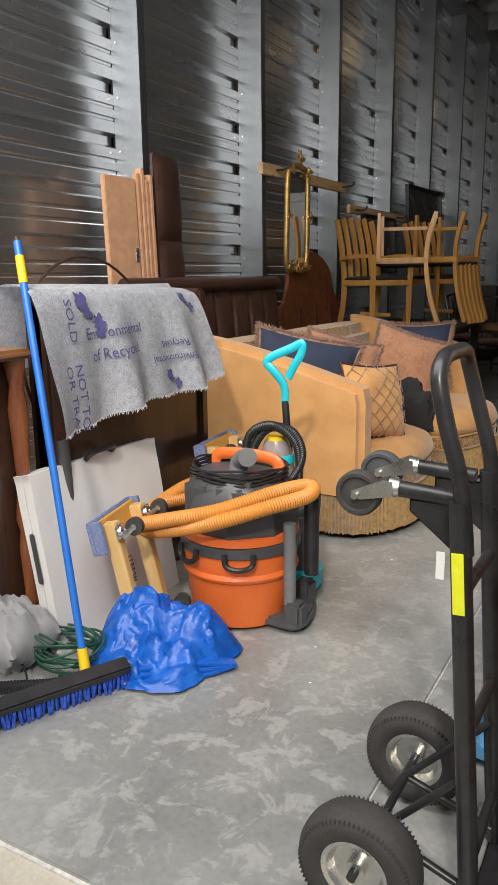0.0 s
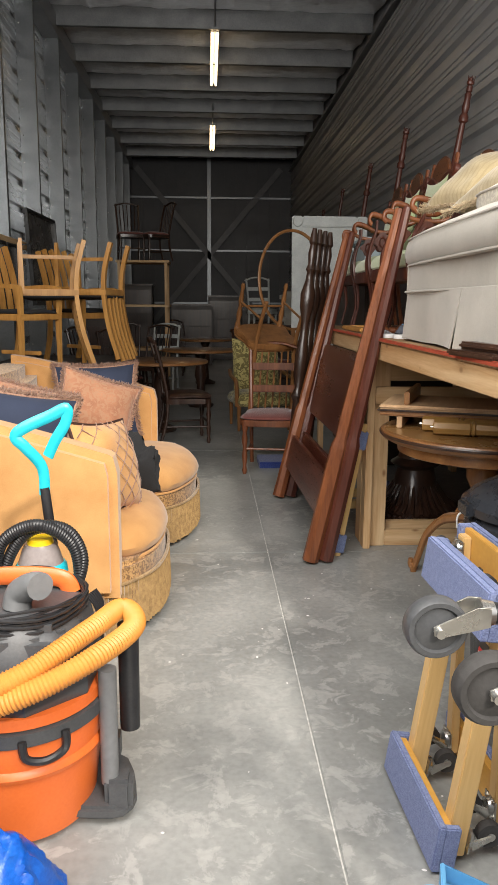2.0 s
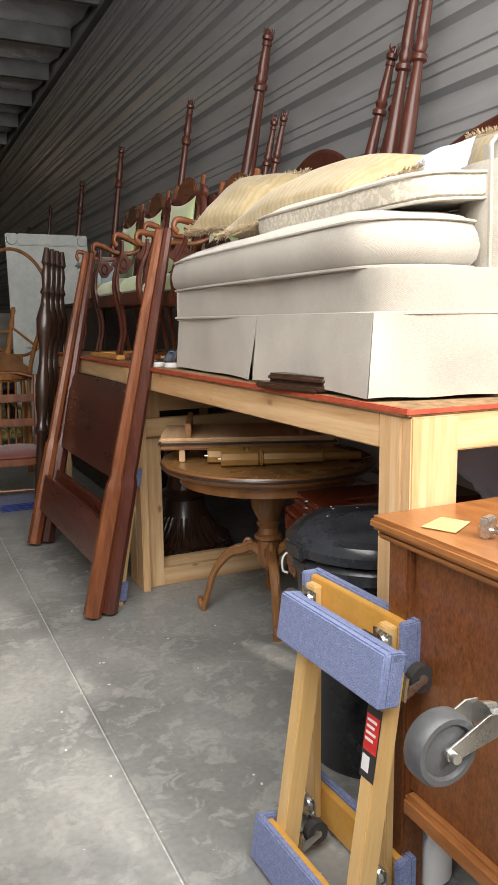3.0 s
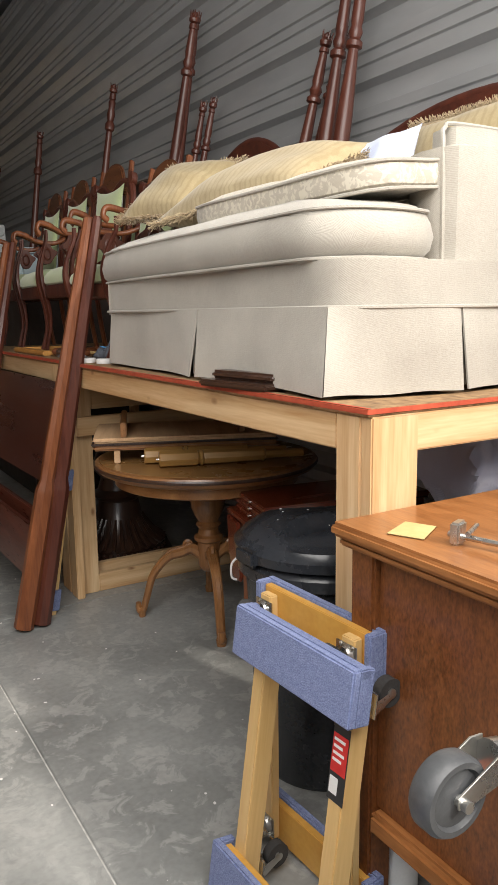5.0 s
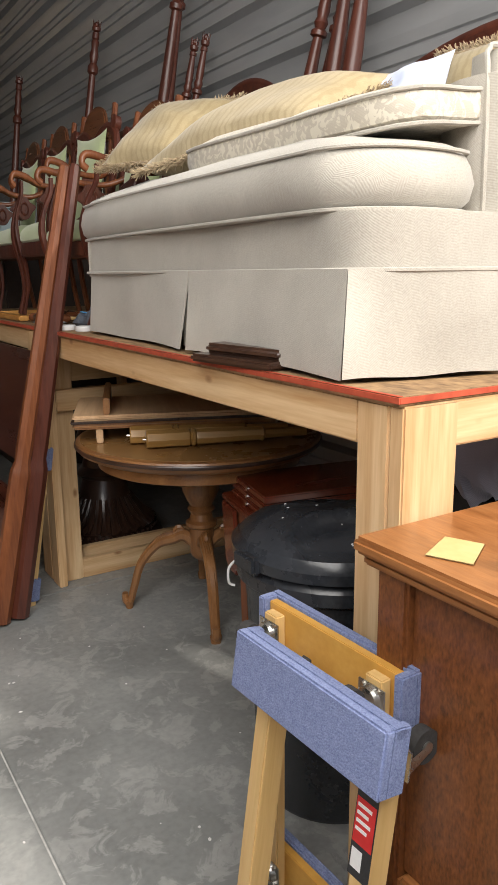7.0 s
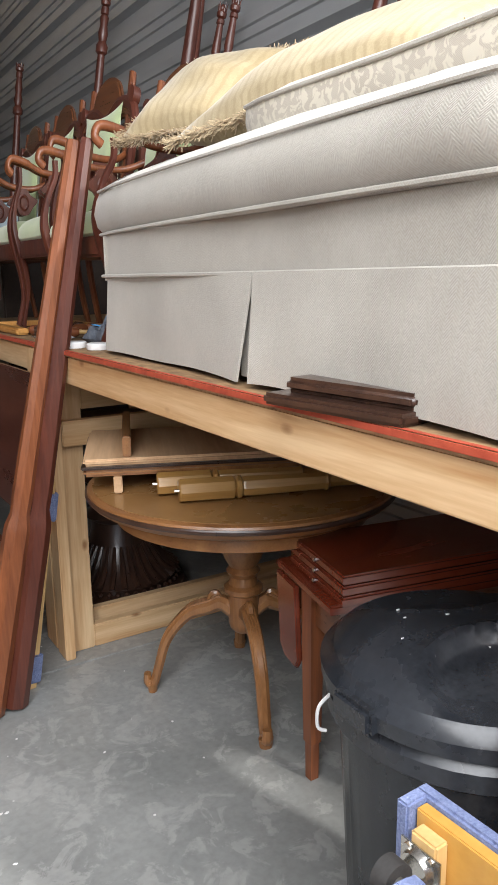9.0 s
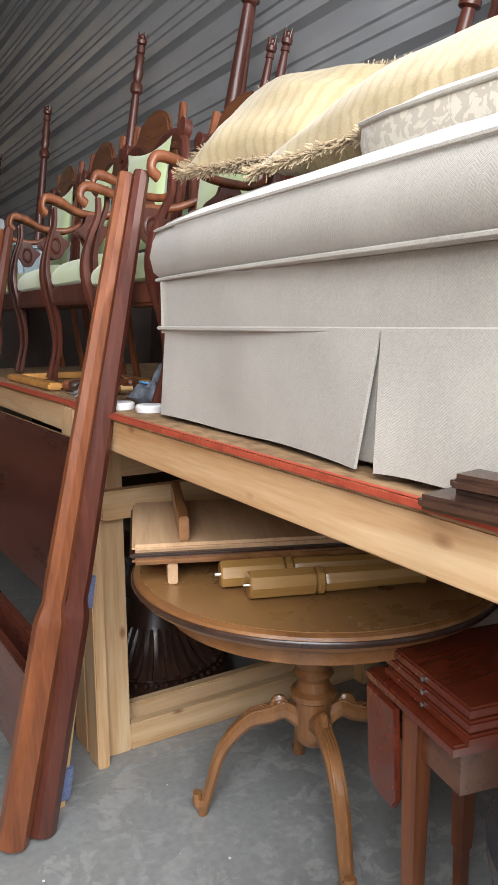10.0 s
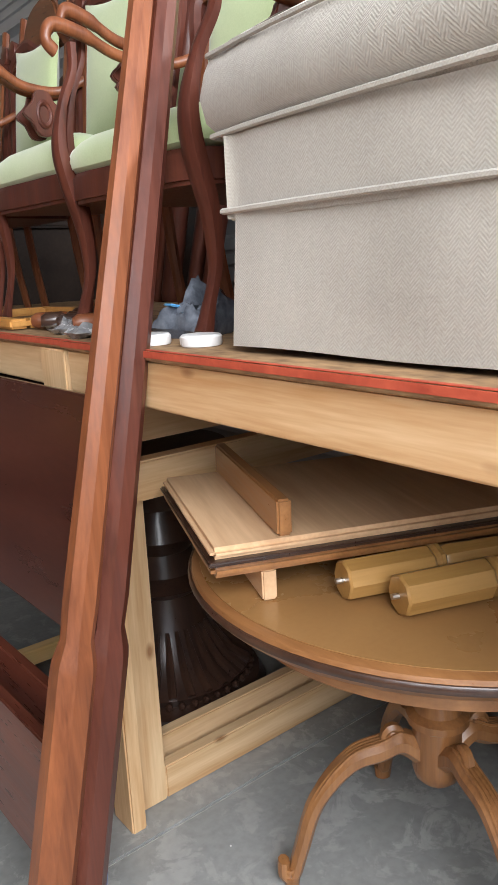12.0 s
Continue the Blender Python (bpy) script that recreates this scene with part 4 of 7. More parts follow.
def armchair(m, seat_cloth, group="green armchairs", label="carved mahogany open armchair with pale green velvet seat and back"):
    """Open armchair; front looks to -x, origin on its support at the middle."""
    t = thing("armchair", label, "chair", m, group)
    W, D = 0.235, 0.215
    for s in (-1, 1):
        leg = smooth_path([(-D - 0.025, s * W, 0.012), (-D - 0.01, s * W, 0.05), (-D + 0.02, s * W, 0.13), (-D + 0.012, s * W, 0.22), (-D - 0.025, s * W, 0.32), (-D - 0.035, s * (W + .005), 0.385), (-D - 0.01, s * (W + .012), 0.46), (-D + 0.035, s * (W + .02), 0.53), (-D + 0.04, s * (W + .02), 0.585)], 6)
        part("front_leg", tube(B(), leg, [0.019 - 0.007 * min(1, i / 8) if i < 10 else 0.012 + 0.009 * math.sin(math.pi * min(1, (i - 10) / 26)) for i in range(len(leg))], 10, square=True), MAHOG, t, "S-curved leg and arm support")
        leg = smooth_path([(D + 0.07, s * W * .8, 0), (D + 0.02, s * W * .8, 0.18), (D, s * W * .8, 0.36), (D + 0.04, s * W * .85, 0.6), (D + 0.12, s * W * .8, 0.86)], 5)
        part("rear_post", tube(B(), leg, 0.02, 8), CHERRY, t)
        ar = smooth_path([(-D - 0.01, s * (W + .02), 0.565), (-D - 0.035, s * (W + .02), 0.585), (-D - 0.01, s * (W + .02), 0.615), (-D + 0.08, s * (W + .02), 0.605), (-0.02, s * (W + .02), 0.575), (0.14, s * (W + .01), 0.57), (D + 0.04, s * W * .86, 0.60)], 6)
        part("arm", tube(B(), ar, [0.0145 if i < 20 else 0.012 for i in range(len(ar))], 10), CHERRY, t)
        # pierced side panel under the arm
        pn = B()
        plate(pn, rounded([(-0.10, 0.0), (-0.05, 0.03), (-0.03, 0.055), (0.03, 0.055), (0.06, 0.03), (0.11, 0.01), (0.07, -0.02), (0.03, -0.05), (-0.03, -0.05), (-0.06, -0.02)], 3), 0.016, pose(0.05, s * (W + .01), 0.51, 90, 0, 0))
        tube(pn, [(0.05 + 0.032 * math.cos(a), s * (W + .01) - 0.008, 0.51 + 0.028 * math.sin(a)) for a in (k * math.pi / 8 for k in range(16))], 0.008, 6, True)
        part("side_splat", pn, MAHOG, t, "pierced carved side splat")
    rl = rounded([(-D - .01, -W), (-D - 0.03, 0), (-D - .01, W), (0, W + .005), (D, W * .82), (D + .01, 0), (D, -W * .82), (0, -W - .005)], 4)
    part("seat_rail", prism(B(), rl, 0.262, 0.322, 0.008), MAHOG, t)
    part("seat", cushion(B(), offset_plan(rl, -0.008), 0.323, 0.37, 0.04, 0.012), seat_cloth, t, "padded velvet seat")
    m2 = pose(D + 0.04, 0, 0.585, 0, 0, 0) @ pose(0, 0, 0, 0, 12, 0) @ Matrix(((0, 0, 1, 0), (1, 0, 0, 0), (0, 1, 0, 0), (0, 0, 0, 1)))
    out = rounded([(-0.18, -0.2), (-0.24, 0.0), (-0.25, 0.15), (-0.12, 0.19), (0, 0.15), (0.12, 0.19), (0.25, 0.15), (0.24, 0), (0.2, -0.2), (0, -0.22)], 4)
    bk = B()
    puff(bk, 0.37, 0.36, 0.09, 14, 0.14, 4, 0.004, m2 @ pose(0, 0.0, -0.03))
    part("back_pad", bk, seat_cloth, t, "padded velvet back")
    part("back_frame", tube(B(), [m2 @ Vector((x, y, 0)) for x, y in out], 0.026, 8, True), MAHOG, t)
    crest = [(-0.27, 0.14), (-0.25, 0.2), (-0.16, 0.215), (-0.10, 0.29), (0, 0.315), (0.10, 0.29), (0.16, 0.215), (0.25, 0.2), (0.27, 0.14), (0.13, 0.16), (0.05, 0.10), (0, 0.085), (-0.05, 0.10), (-0.13, 0.16)]
    part("crest_rail", plate(B(), rounded(crest, 4), 0.035, m2 @ pose(0, -0.02, 0.0), 0.01), CHERRY_Y, t, "burr-figured shaped crest rail")
    for s in (-1, 1):
        part("scroll", lathe(B(), [(0.01, -0.026), (0.028, -0.022), (0.03, 0.022), (0.01, 0.026)], 14, m2 @ pose(s * 0.24, 0.2, 0)), MAHOG, t)
    return t


SHALLOW = Matrix.Diagonal((0.8, 1, 1.07, 1))
AC = armchair(pose(0.31, 4.42, PZ, 0, 0, 2) @ SHALLOW, GREENV)
AC2 = copy_thing(AC, pose(0.31, 4.97, PZ, 0, 0, 2) @ SHALLOW)
AC3 = copy_thing(AC, pose(0.315, 5.53, PZ, 0, 0, -1) @ SHALLOW)
AC4 = copy_thing(AC, pose(0.33, 6.09, PZ, 0, 0, -2) @ SHALLOW)
fringed_cushion("throw_cushion", "small bright green cushion on an armchair", 0.3, 0.3, 0.1, frame3((0.62, 4.9, PZ + 0.58), (0, -1, 0.2), (0.4, 0.1, 0.9)), GREENV, None, 4)
# ---- loose small things on the far platform ----
q = thing("picture_frame", "honey wood frame lying flat on the platform", "frame", pose(0.16, 5.2, PZ + 0.001))
for lo, hi in (((-0.12, -0.3, 0), (-0.07, 0.3, 0.025)), ((0.22, -0.3, 0), (0.27, 0.3, 0.025)), ((-0.07, -0.3, 0), (0.22, -0.25, 0.025)), ((-0.07, 0.25, 0), (0.22, 0.3, 0.025))):
    part("frame_bar", box(B(), lo, hi, 0.006), HONEY, q)
rnd = random.Random(4)
for k in range(6):
    x, y, a = rnd.uniform(0.04, 0.24), 4.66 + 0.05 * k + rnd.uniform(-.02, .02), rnd.uniform(40, 120)
    q = thing("wooden_turning", "short turned wooden furniture foot lying on the platform", "furniture foot", pose(x, y, PZ + 0.022, 90, 0, a), "loose turned feet")
    part("turning", lathe(B(), [(0.012, 0), (0.02, 0.012), (0.021, 0.05), (0.014, 0.06), (0.021, 0.07), (0.017, 0.1), (0.012, 0.11)], 12), WALNUT if k % 2 else CHERRY, q)
    part("dowel", cyl(B(), (0, 0, 0.11), (0, 0, 0.15), 0.008, None, 8), DOLLYWOOD, q)
for k, (x, y) in enumerate(((0.045, 4.235), (0.085, 4.13))):
    q = thing("white_cap", "white round plastic cap on the platform edge", "cap", pose(x, y, PZ), "plastic caps")
    part("disc", lathe(B(), [(0.036, 0), (0.038, 0.004), (0.038, 0.016), (0.034, 0.02)], 20), WHITEP, q)
q = thing("plastic_bag", "clear crumpled plastic bag with small hardware", "bag", pose(0.215, 4.31, PZ))
bg = B()
puff(bg, 0.20, 0.13, 0.07, 16, 0.1, 11, 0.05, pose(0, 0, 0.03, 4, -8, 20))
part("film", bg, surf("grey_film", (0.04, 0.045, 0.06), (0.22, 0.24, 0.28), 18, 0.12), q)
part("blue_tag", box(B(), (-0.09, -0.01, 0.045), (-0.055, 0.02, 0.05), 0.002, pose(0, 0, 0, 0, 12, 0)), LTBLUE, q)
for k in range(3):
    q = thing("screw_bag", "small clear bag of metal screws on the platform", "bag", pose(0.07 + 0.03 * k, 4.50 + 0.16 * k, PZ), "screw bags")
    part("film", puff(B(), 0.13, 0.07, 0.025, 8, 0.1, k, 0.03, pose(0, 0, 0.012, 0, 0, 30 * k)), surf("silver_film", (0.3, 0.31, 0.33), (0.6, 0.6, 0.6), 60, 0.25, 0.4), q)

# ---- four-poster bed ends leaning on the platforms ----


def bed_end(foot_near, foot_far, top_near, top_far, rails, label, post_wood):
    t = thing("bed_end", label, "bed end", Matrix(), "bed ends")
    fn, ff, tn, tf = (Vector(p) for p in (foot_near, foot_far, top_near, top_far))
    for f, p in ((fn, tn), (ff, tf)):
        bm = B()
        L = (p - f).length
        m = zto(f, p) @ pose(0, 0, 0, 0, 0, 22)
        r = 0.043
        pr = [(r, 0.0), (r, 0.3), (r, 0.60), (r * .96, 0.62), (r * .70, 0.66), (r * .76, 0.72), (r * .50, L - 0.008), (r * .42, L)]
        lathe(bm, pr, 8, m)
        post = part("post", bm, post_wood, t, "tapered octagonal post", True)
        sl = B()
        box(sl, (-0.008, -r * .93, 0.3), (0.008, -r * .90, 0.46), 0.002, zto(f, p))
        part("slot", sl, BLACKP, post, "bolt slot in the post")
    for z0, z1, th, crest in rails:
        a0, a1 = fn.lerp(tn, z0 / (tn - fn).length), fn.lerp(tn, z1 / (tn - fn).length)
        b0 = ff.lerp(tf, z0 / (tf - ff).length)
        m = frame3((a0 + b0) / 2, b0 - a0, a1 - a0)
        w, h = (b0 - a0).length - 0.05, (a1 - a0).length
        if crest:
            pts = [(-w / 2, 0), (w / 2, 0), (w / 2, h * .80), (w / 2 - 0.03, h * .83), (w / 2 - 0.035, h * .92), (w / 2 - 0.06, h * .98), (w / 2 - 0.1, h), (-w / 2 + 0.1, h), (-w / 2 + 0.06, h * .98), (-w / 2 + 0.035, h * .92), (-w / 2 + 0.03, h * .83), (-w / 2, h * .80)]
        else:
            pts = [(-w / 2, 0), (w / 2, 0), (w / 2, h), (-w / 2, h)]
        part("panel" if crest else "rail", plate(B(), pts, th, m, 0.004), MAHOG_Y if not crest else DARKRED, t)
    return t


bed_end((-0.325, 4.185, 0.015), (-0.365, 5.50, 0.015), (0.07, 4.205, 1.775), (0.09, 5.69, 1.79), ((0.22, 0.44, 0.03, False),), "red-brown four-poster bed end leaning on the platform", CHERRY)
bed_end((-0.245, 4.20, 0.015), (-0.285, 5.51, 0.015), (0.105, 4.185, 1.78), (0.125, 5.67, 1.795), ((0.26, 0.46, 0.03, False), (0.60, 1.07, 0.025, True)), "red-brown four-poster bed end with dark panel leaning on the platform", MAHOG)

# ---- round pedestal table under the platform ----
RT = thing("pedestal_table", "round fruitwood pedestal table with tan top", "table", pose(0.44, 3.875, 0, 0, 0, 0) @ Matrix.Diagonal((0.98, 0.98, 1, 1)))
part("top", lathe(B(), [(0.455, 0.70), (0.485, 0.715), (0.495, 0.735), (0.49, 0.748), (0.48, 0.752), (0.455, 0.752)], 64), FRUIT, RT)
part("inset", lathe(B(), [(0.475, 0.7525), (0.475, 0.754), (0.45, 0.7545)], 64), TABLETOP, RT, "smooth tan inset top")
part("edge_band", lathe(B(), [(0.4965, 0.727), (0.499, 0.731), (0.499, 0.737), (0.4965, 0.741)], 64), WALNUT, RT, "dark edge band")
part("apron", lathe(B(), [(0.40, 0.645), (0.41, 0.65), (0.41, 0.699), (0.40, 0.70)], 48), FRUIT, RT)
part("column", lathe(B(), [(0.01, 0.215), (0.03, 0.225), (0.046, 0.24), (0.052, 0.26), (0.052, 0.36), (0.066, 0.37), (0.066, 0.385), (0.05, 0.395), (0.044, 0.42), (0.058, 0.44), (0.046, 0.455), (0.06, 0.48), (0.078, 0.52), (0.08, 0.56), (0.062, 0.59), (0.066, 0.605), (0.09, 0.63), (0.12, 0.645)], 16), FRUIT_Z, RT, "faceted column")
for a in (146, 250, 338, 62):
    lg = B()
    path = smooth_path([(0.05, 0, 0.30), (0.10, 0, 0.325), (0.15, 0, 0.31), (0.24, 0, 0.285), (0.33, 0, 0.20), (0.375, 0, 0.09), (0.40, 0, 0.028), (0.425, 0, 0.035), (0.425, 0, 0.065)], 6)
    tube(lg, path, [0.027 - 0.012 * i / len(path) for i in range(len(path))], 8, square=True)
    for dy in (-0.013, -0.0045, 0.0045, 0.013):
        tube(lg, [p + Vector((0, dy, 0.026 - 0.012 * i / len(path))) for i, p in enumerate(path[6:42])], 0.0042, 5)
    tube(lg, [(0.12 + 0.026 * math.cos(b) * (1 - b / 14), 0, 0.335 + 0.026 * math.sin(b) * (1 - b / 14)) for b in (k * 0.5 for k in range(18))], 0.012, 6)
    cyl(lg, (0.405, 0, 0.0), (0.405, 0, 0.03), 0.02, 0.024, 10)
    lg.transform(pose(0, 0, 0, 0, 0, a) @ Matrix.Diagonal((0.79, 1, 1, 1)))
    part("leg", lg, FRUIT_Z, RT, "reeded scroll leg")

TZ = 0.7555
q = thing("board_stack", "stack of raw plywood table leaves with moulded edges on the table", "boards", frame3((0.145, 4.12, TZ + 0.055), (0.92, -0.385, 0.0), (0.385, 0.92, 0.0)))
part("cleat", box(B(), (-0.03, -0.235, -0.0545), (-0.005, 0.2, -0.001), 0.003), PLYRAW, q)
part("cleat", box(B(), (0.42, -0.23, -0.0545), (0.445, 0.2, -0.001), 0.003), PLYRAW, q)
part("leaf", box(B(), (-0.115, -0.245, 0.0), (0.66, 0.20, 0.022), 0.008), FRUIT, q)
part("dark_edge", box(B(), (-0.121, -0.251, 0.0225), (0.665, 0.205, 0.031), 0.003), WALNUT, q)
part("leaf", box(B(), (-0.115, -0.245, 0.0315), (0.66, 0.20, 0.052), 0.008), PLYRAW, q)
part("cleat", box(B(), (0.0, -0.235, 0.0525), (0.025, 0.19, 0.115), 0.004), FRUIT, q, "upright wooden cleat")
part("cleat", box(B(), (0.5, -0.2, 0.0525), (0.525, 0.18, 0.10), 0.004), FRUIT, q)
for k, (p0, p1) in enumerate((((0.125, 3.83, 0), (0.68, 3.62, 0)), ((0.145, 3.73, 0), (0.70, 3.53, 0)))):
    r = 0.034
    q = thing("octagonal_post", "yellow lacquered octagonal bed post lying on the table", "post", zto((p0[0], p0[1], TZ + r), (p1[0], p1[1], TZ + r)), "lying posts")
    part("shaft", lathe(B(), [(r * .9, 0), (r, 0.004), (r, 0.155), (r * .8, 0.162), (r * 1.02, 0.168), (r * 1.02, 0.176), (r * .8, 0.182), (r * .9, 0.19), (r * .75, 0.42), (r * .9, 0.43), (r * .6, 0.44), (r * .5, 0.6)], 8), wood("yellow_post_grain", (0.27, 0.14, 0.035), (0.44, 0.25, 0.08), 2, 0.35, coat=0.3), q)
    part("end_bolt", cyl(B(), (0, 0, -0.012), (0, 0, 0.002), 0.005, None, 8), STEEL, q)

# ---- mahogany side table with loose leaves ----
ST = thing("side_table", "red mahogany side table with tapered legs", "table", pose(0.03, 0.02, 0))
part("top", prism(B(), [(0.255, 3.20), (0.97, 3.05), (1.03, 3.41), (0.33, 3.54)], 0.575, 0.60, 0.005), REDMAHOG, ST)
part("drop_leaf", plate(B(), [(0, 0), (0.13, 0), (0.13, 0.22), (0.11, 0.25), (0.03, 0.25), (0, 0.22)], 0.016, frame3((0.33, 3.53, 0.57), (-0.22, -0.97, 0), (0.05, 0, -1)), 0.004), REDMAHOG, ST, "hanging drop leaf")
part("apron", prism(B(), [(0.30, 3.22), (0.95, 3.08), (1.0, 3.38), (0.36, 3.51)], 0.47, 0.574, 0.003), CHERRY_Y, ST)
for x, y in ((0.335, 3.375), (0.93, 3.12), (0.97, 3.35), (0.56, 3.44)):
    part("leg", tube(B(), [(x, y, 0.0), (x, y, 0.11), (x, y, 0.115), (x, y, 0.58)], [0.014, 0.015, 0.019, 0.025], 4, square=True), CHERRY, ST, "square tapered leg")
for k in range(3):
    lf = thing("table_leaf", "red mahogany table leaf lying on the side table", "table leaf", pose(0.004 * k, 0.004 * k, 0.6005 + 0.0255 * k), "table leaves")
    part("board", prism(B(), [(0.305, 3.20), (0.99, 3.07), (1.04, 3.38), (0.372, 3.51)], 0.0, 0.024, 0.005), REDMAHOG, lf)
    part("pin", cyl(B(), (0.345, 3.35, 0.012), (0.331, 3.352, 0.012), 0.006, None, 8), STEEL, lf)

# ---- black wheeled bin ----
BN = thing("dustbin", "scuffed black plastic dustbin with domed lid", "bin", pose(0.22, 2.735, 0) @ Matrix.Diagonal((0.93, 0.93, 1.03, 1)))
part("body", lathe(B(), [(0.20, 0), (0.215, 0.02), (0.25, 0.6), (0.262, 0.63), (0.262, 0.655), (0.25, 0.66)], 40), BINP, BN)
part("rim_band", lathe(B(), [(0.262, 0.60), (0.275, 0.61), (0.275, 0.64), (0.262, 0.655)], 40), BINP, BN)
lid = lathe(B(), [(0.262, 0.66), (0.285, 0.665), (0.287, 0.69), (0.268, 0.703), (0.262, 0.712)], 72)


def lid_height(x, y):
    """Dome with a pressed hollow on each side of the grip."""
    f = min(1.0, math.hypot(x, y) / 0.262)
    z = 0.712 + 0.056 * (1 - f ** 3.2)
    for side in (1, -1):
        u, v = (-x * 0.35 - y * 0.94) * side - 0.165, x * 0.94 - y * 0.35
        d = math.sqrt((u / 0.115) ** 2 + (v / 0.15) ** 2)
        z += (1 - f ** 6) * (0.007 * math.exp(-((d - 1.12) / 0.09) ** 2) - 0.042 / (1 + math.exp((d - 1) * 16)))
    return z


rings = []
for k in range(25):
    f = 1 - k / 24
    ring = []
    for a in range(72):
        th = 2 * math.pi * a / 72
        x, y = 0.262 * f * math.cos(th), 0.262 * f * math.sin(th)
        z = lid_height(x, y)
        ring.append(lid.verts.new((x, y, z)))
        if k == 24:
            break
    rings.append(ring)
for p, c in zip(rings, rings[1:]):
    for a in range(72):
        b = (a + 1) % 72
        lid.faces.new((p[a], p[b], c[b], c[a]) if len(c) > 1 else (p[a], p[b], c[0]))
ld = part("lid", lid, BINP, BN, "domed lid with pressed hollows")
rng_bin = random.Random(12)
sp = B()
for k in range(20):
    th, f = rng_bin.uniform(0, 6.28), math.sqrt(rng_bin.uniform(0.02, 0.55))
    x, y = 0.262 * f * math.cos(th), 0.262 * f * math.sin(th)
    z = lid_height(x, y)
    w, h = rng_bin.uniform(0.001, 0.004), rng_bin.uniform(0.0008, 0.0022)
    box(sp, (x - w, y - h, z - 0.004), (x + w, y + h, z + 0.0012), 0)
part("paint_fleck", sp, WHITEP, ld, "dried white paint flecks", False, kind="stuff")
part("lid_clip", box(B(), (-0.30, -0.05, 0.655), (-0.272, 0.05, 0.70), 0.008), BINP, ld)
part("handle", tube(B(), smooth_path([(-0.245, 0.12, 0.64), (-0.268, 0.125, 0.62), (-0.266, 0.13, 0.58), (-0.25, 0.125, 0.57)], 5), 0.0035, 6), WHITEP, BN, "white cord loop")

# ---- dark carved pedestal behind the end frame ----
q = thing("carved_pedestal", "dark carved turned table pedestal on the floor", "pedestal", pose(0.40, 4.86, 0) @ Matrix.Diagonal((1.08, 1.08, 1.08, 1)))
part("turning", lathe(B(), [(0.27, 0.0), (0.28, 0.03), (0.26, 0.07), (0.22, 0.085), (0.235, 0.11), (0.17, 0.15), (0.12, 0.24), (0.10, 0.33), (0.14, 0.36), (0.10, 0.39), (0.085, 0.45), (0.13, 0.50), (0.10, 0.58), (0.16, 0.68), (0.2, 0.74)], 36), WALNUT, q)
bd = B()
for k in range(44):
    a = 2 * math.pi * k / 44
    bmesh.ops.create_icosphere(bd, subdivisions=1, radius=0.011, matrix=pose(0.237 * math.cos(a), 0.237 * math.sin(a), 0.095))
part("bead_ring", bd, WALNUT, q, "carved bead ring")
fl = B()
for k in range(30):
    a = 2 * math.pi * k / 30
    tube(fl, [((0.235 - 0.115 * v ** .6) * math.cos(a), (0.235 - 0.115 * v ** .6) * math.sin(a), 0.115 + 0.13 * v) for v in (0, .25, .5, .75, 1)], [0.012, 0.012, 0.011, 0.009, 0.006], 6)
part("gadroon", fl, WALNUT, q, "carved gadroon flutes", kind="stuff")

# ---- oak desk ----
DK = thing("oak_cabinet", "worn quarter-sawn oak desk cabinet with panelled side", "desk", pose(-0.010, 0.004, 0) @ Matrix.Diagonal((1, 1, 1.0, 1)))
part("top", box(B(), (-0.115, 1.12, 0.893), (0.62, 2.258, 0.925), 0.010, seg=3), OAKDESK_Y, DK, "worn oak top")
part("top_moulding", box(B(), (-0.10, 1.135, 0.873), (0.61, 2.243, 0.8925), 0.006), OAKDESK_Y, DK)
part("side_panel", box(B(), (-0.062, 1.22, 0.29), (-0.042, 2.15, 0.8725), 0.002), OAKDESK, DK, "flat oak panel")
for y in (1.15, 2.15):
    part("stile", box(B(), (-0.08, y, 0.0), (-0.015, y + 0.075, 0.8725), 0.006), OAKDESK, DK)
    part("stile", box(B(), (0.53, y, 0.0), (0.59, y + 0.075, 0.3), 0.006), OAKDESK, DK)
part("bottom_rail", box(B(), (-0.088, 1.226, 0.235), (-0.03, 2.149, 0.29), 0.012, seg=3), OAKDESK_Y, DK)
part("body", box(B(), (-0.04, 1.17, 0.29), (0.58, 2.225, 0.872), 0.004), OAKDESK, DK)
q = thing("paper_sheet", "folded tan paper on the desk", "paper", pose(-0.03, 2.105, 0.9255, 0, 0, 28))
part("sheet", plate(B(), [(-0.05, -0.04), (0.05, -0.035), (0.055, 0.035), (-0.045, 0.04)], 0.002, pose(0, 0, 0.0015)), PAPER, q)
q = thing("clamp", "small steel clamp lying on the desk", "clamp", pose(0.0, 1.96, 0.9255, 0, 0, 20))
part("bar", cyl(B(), (-0.02, -0.14, 0.016), (0, 0.06, 0.016), 0.006, None, 10), STEEL, q)
part("jaw", box(B(), (-0.022, 0.03, 0.0), (0.016, 0.05, 0.045), 0.004), STEEL, q)
part("screw", cyl(B(), (-0.03, 0.01, 0.03), (0.04, 0.02, 0.03), 0.005, None, 10), STEEL, q)
q = thing("laundry_heap", "crumpled lilac cotton sheet under the platform", "cloth", pose(0.80, 2.66, 0.89))
part("cloth", puff(B(), 0.42, 0.34, 0.26, 34, 0.1, 21, 0.10), LILAC, q)
q = thing("storage_crate", "black plastic crate holding the lilac sheet", "crate", pose(0.95, 2.62, 0))
part("body", box(B(), (-0.26, -0.16, 0), (0.26, 0.2, 0.76), 0.02), BLACKP, q)

# ---- furniture dollies ----


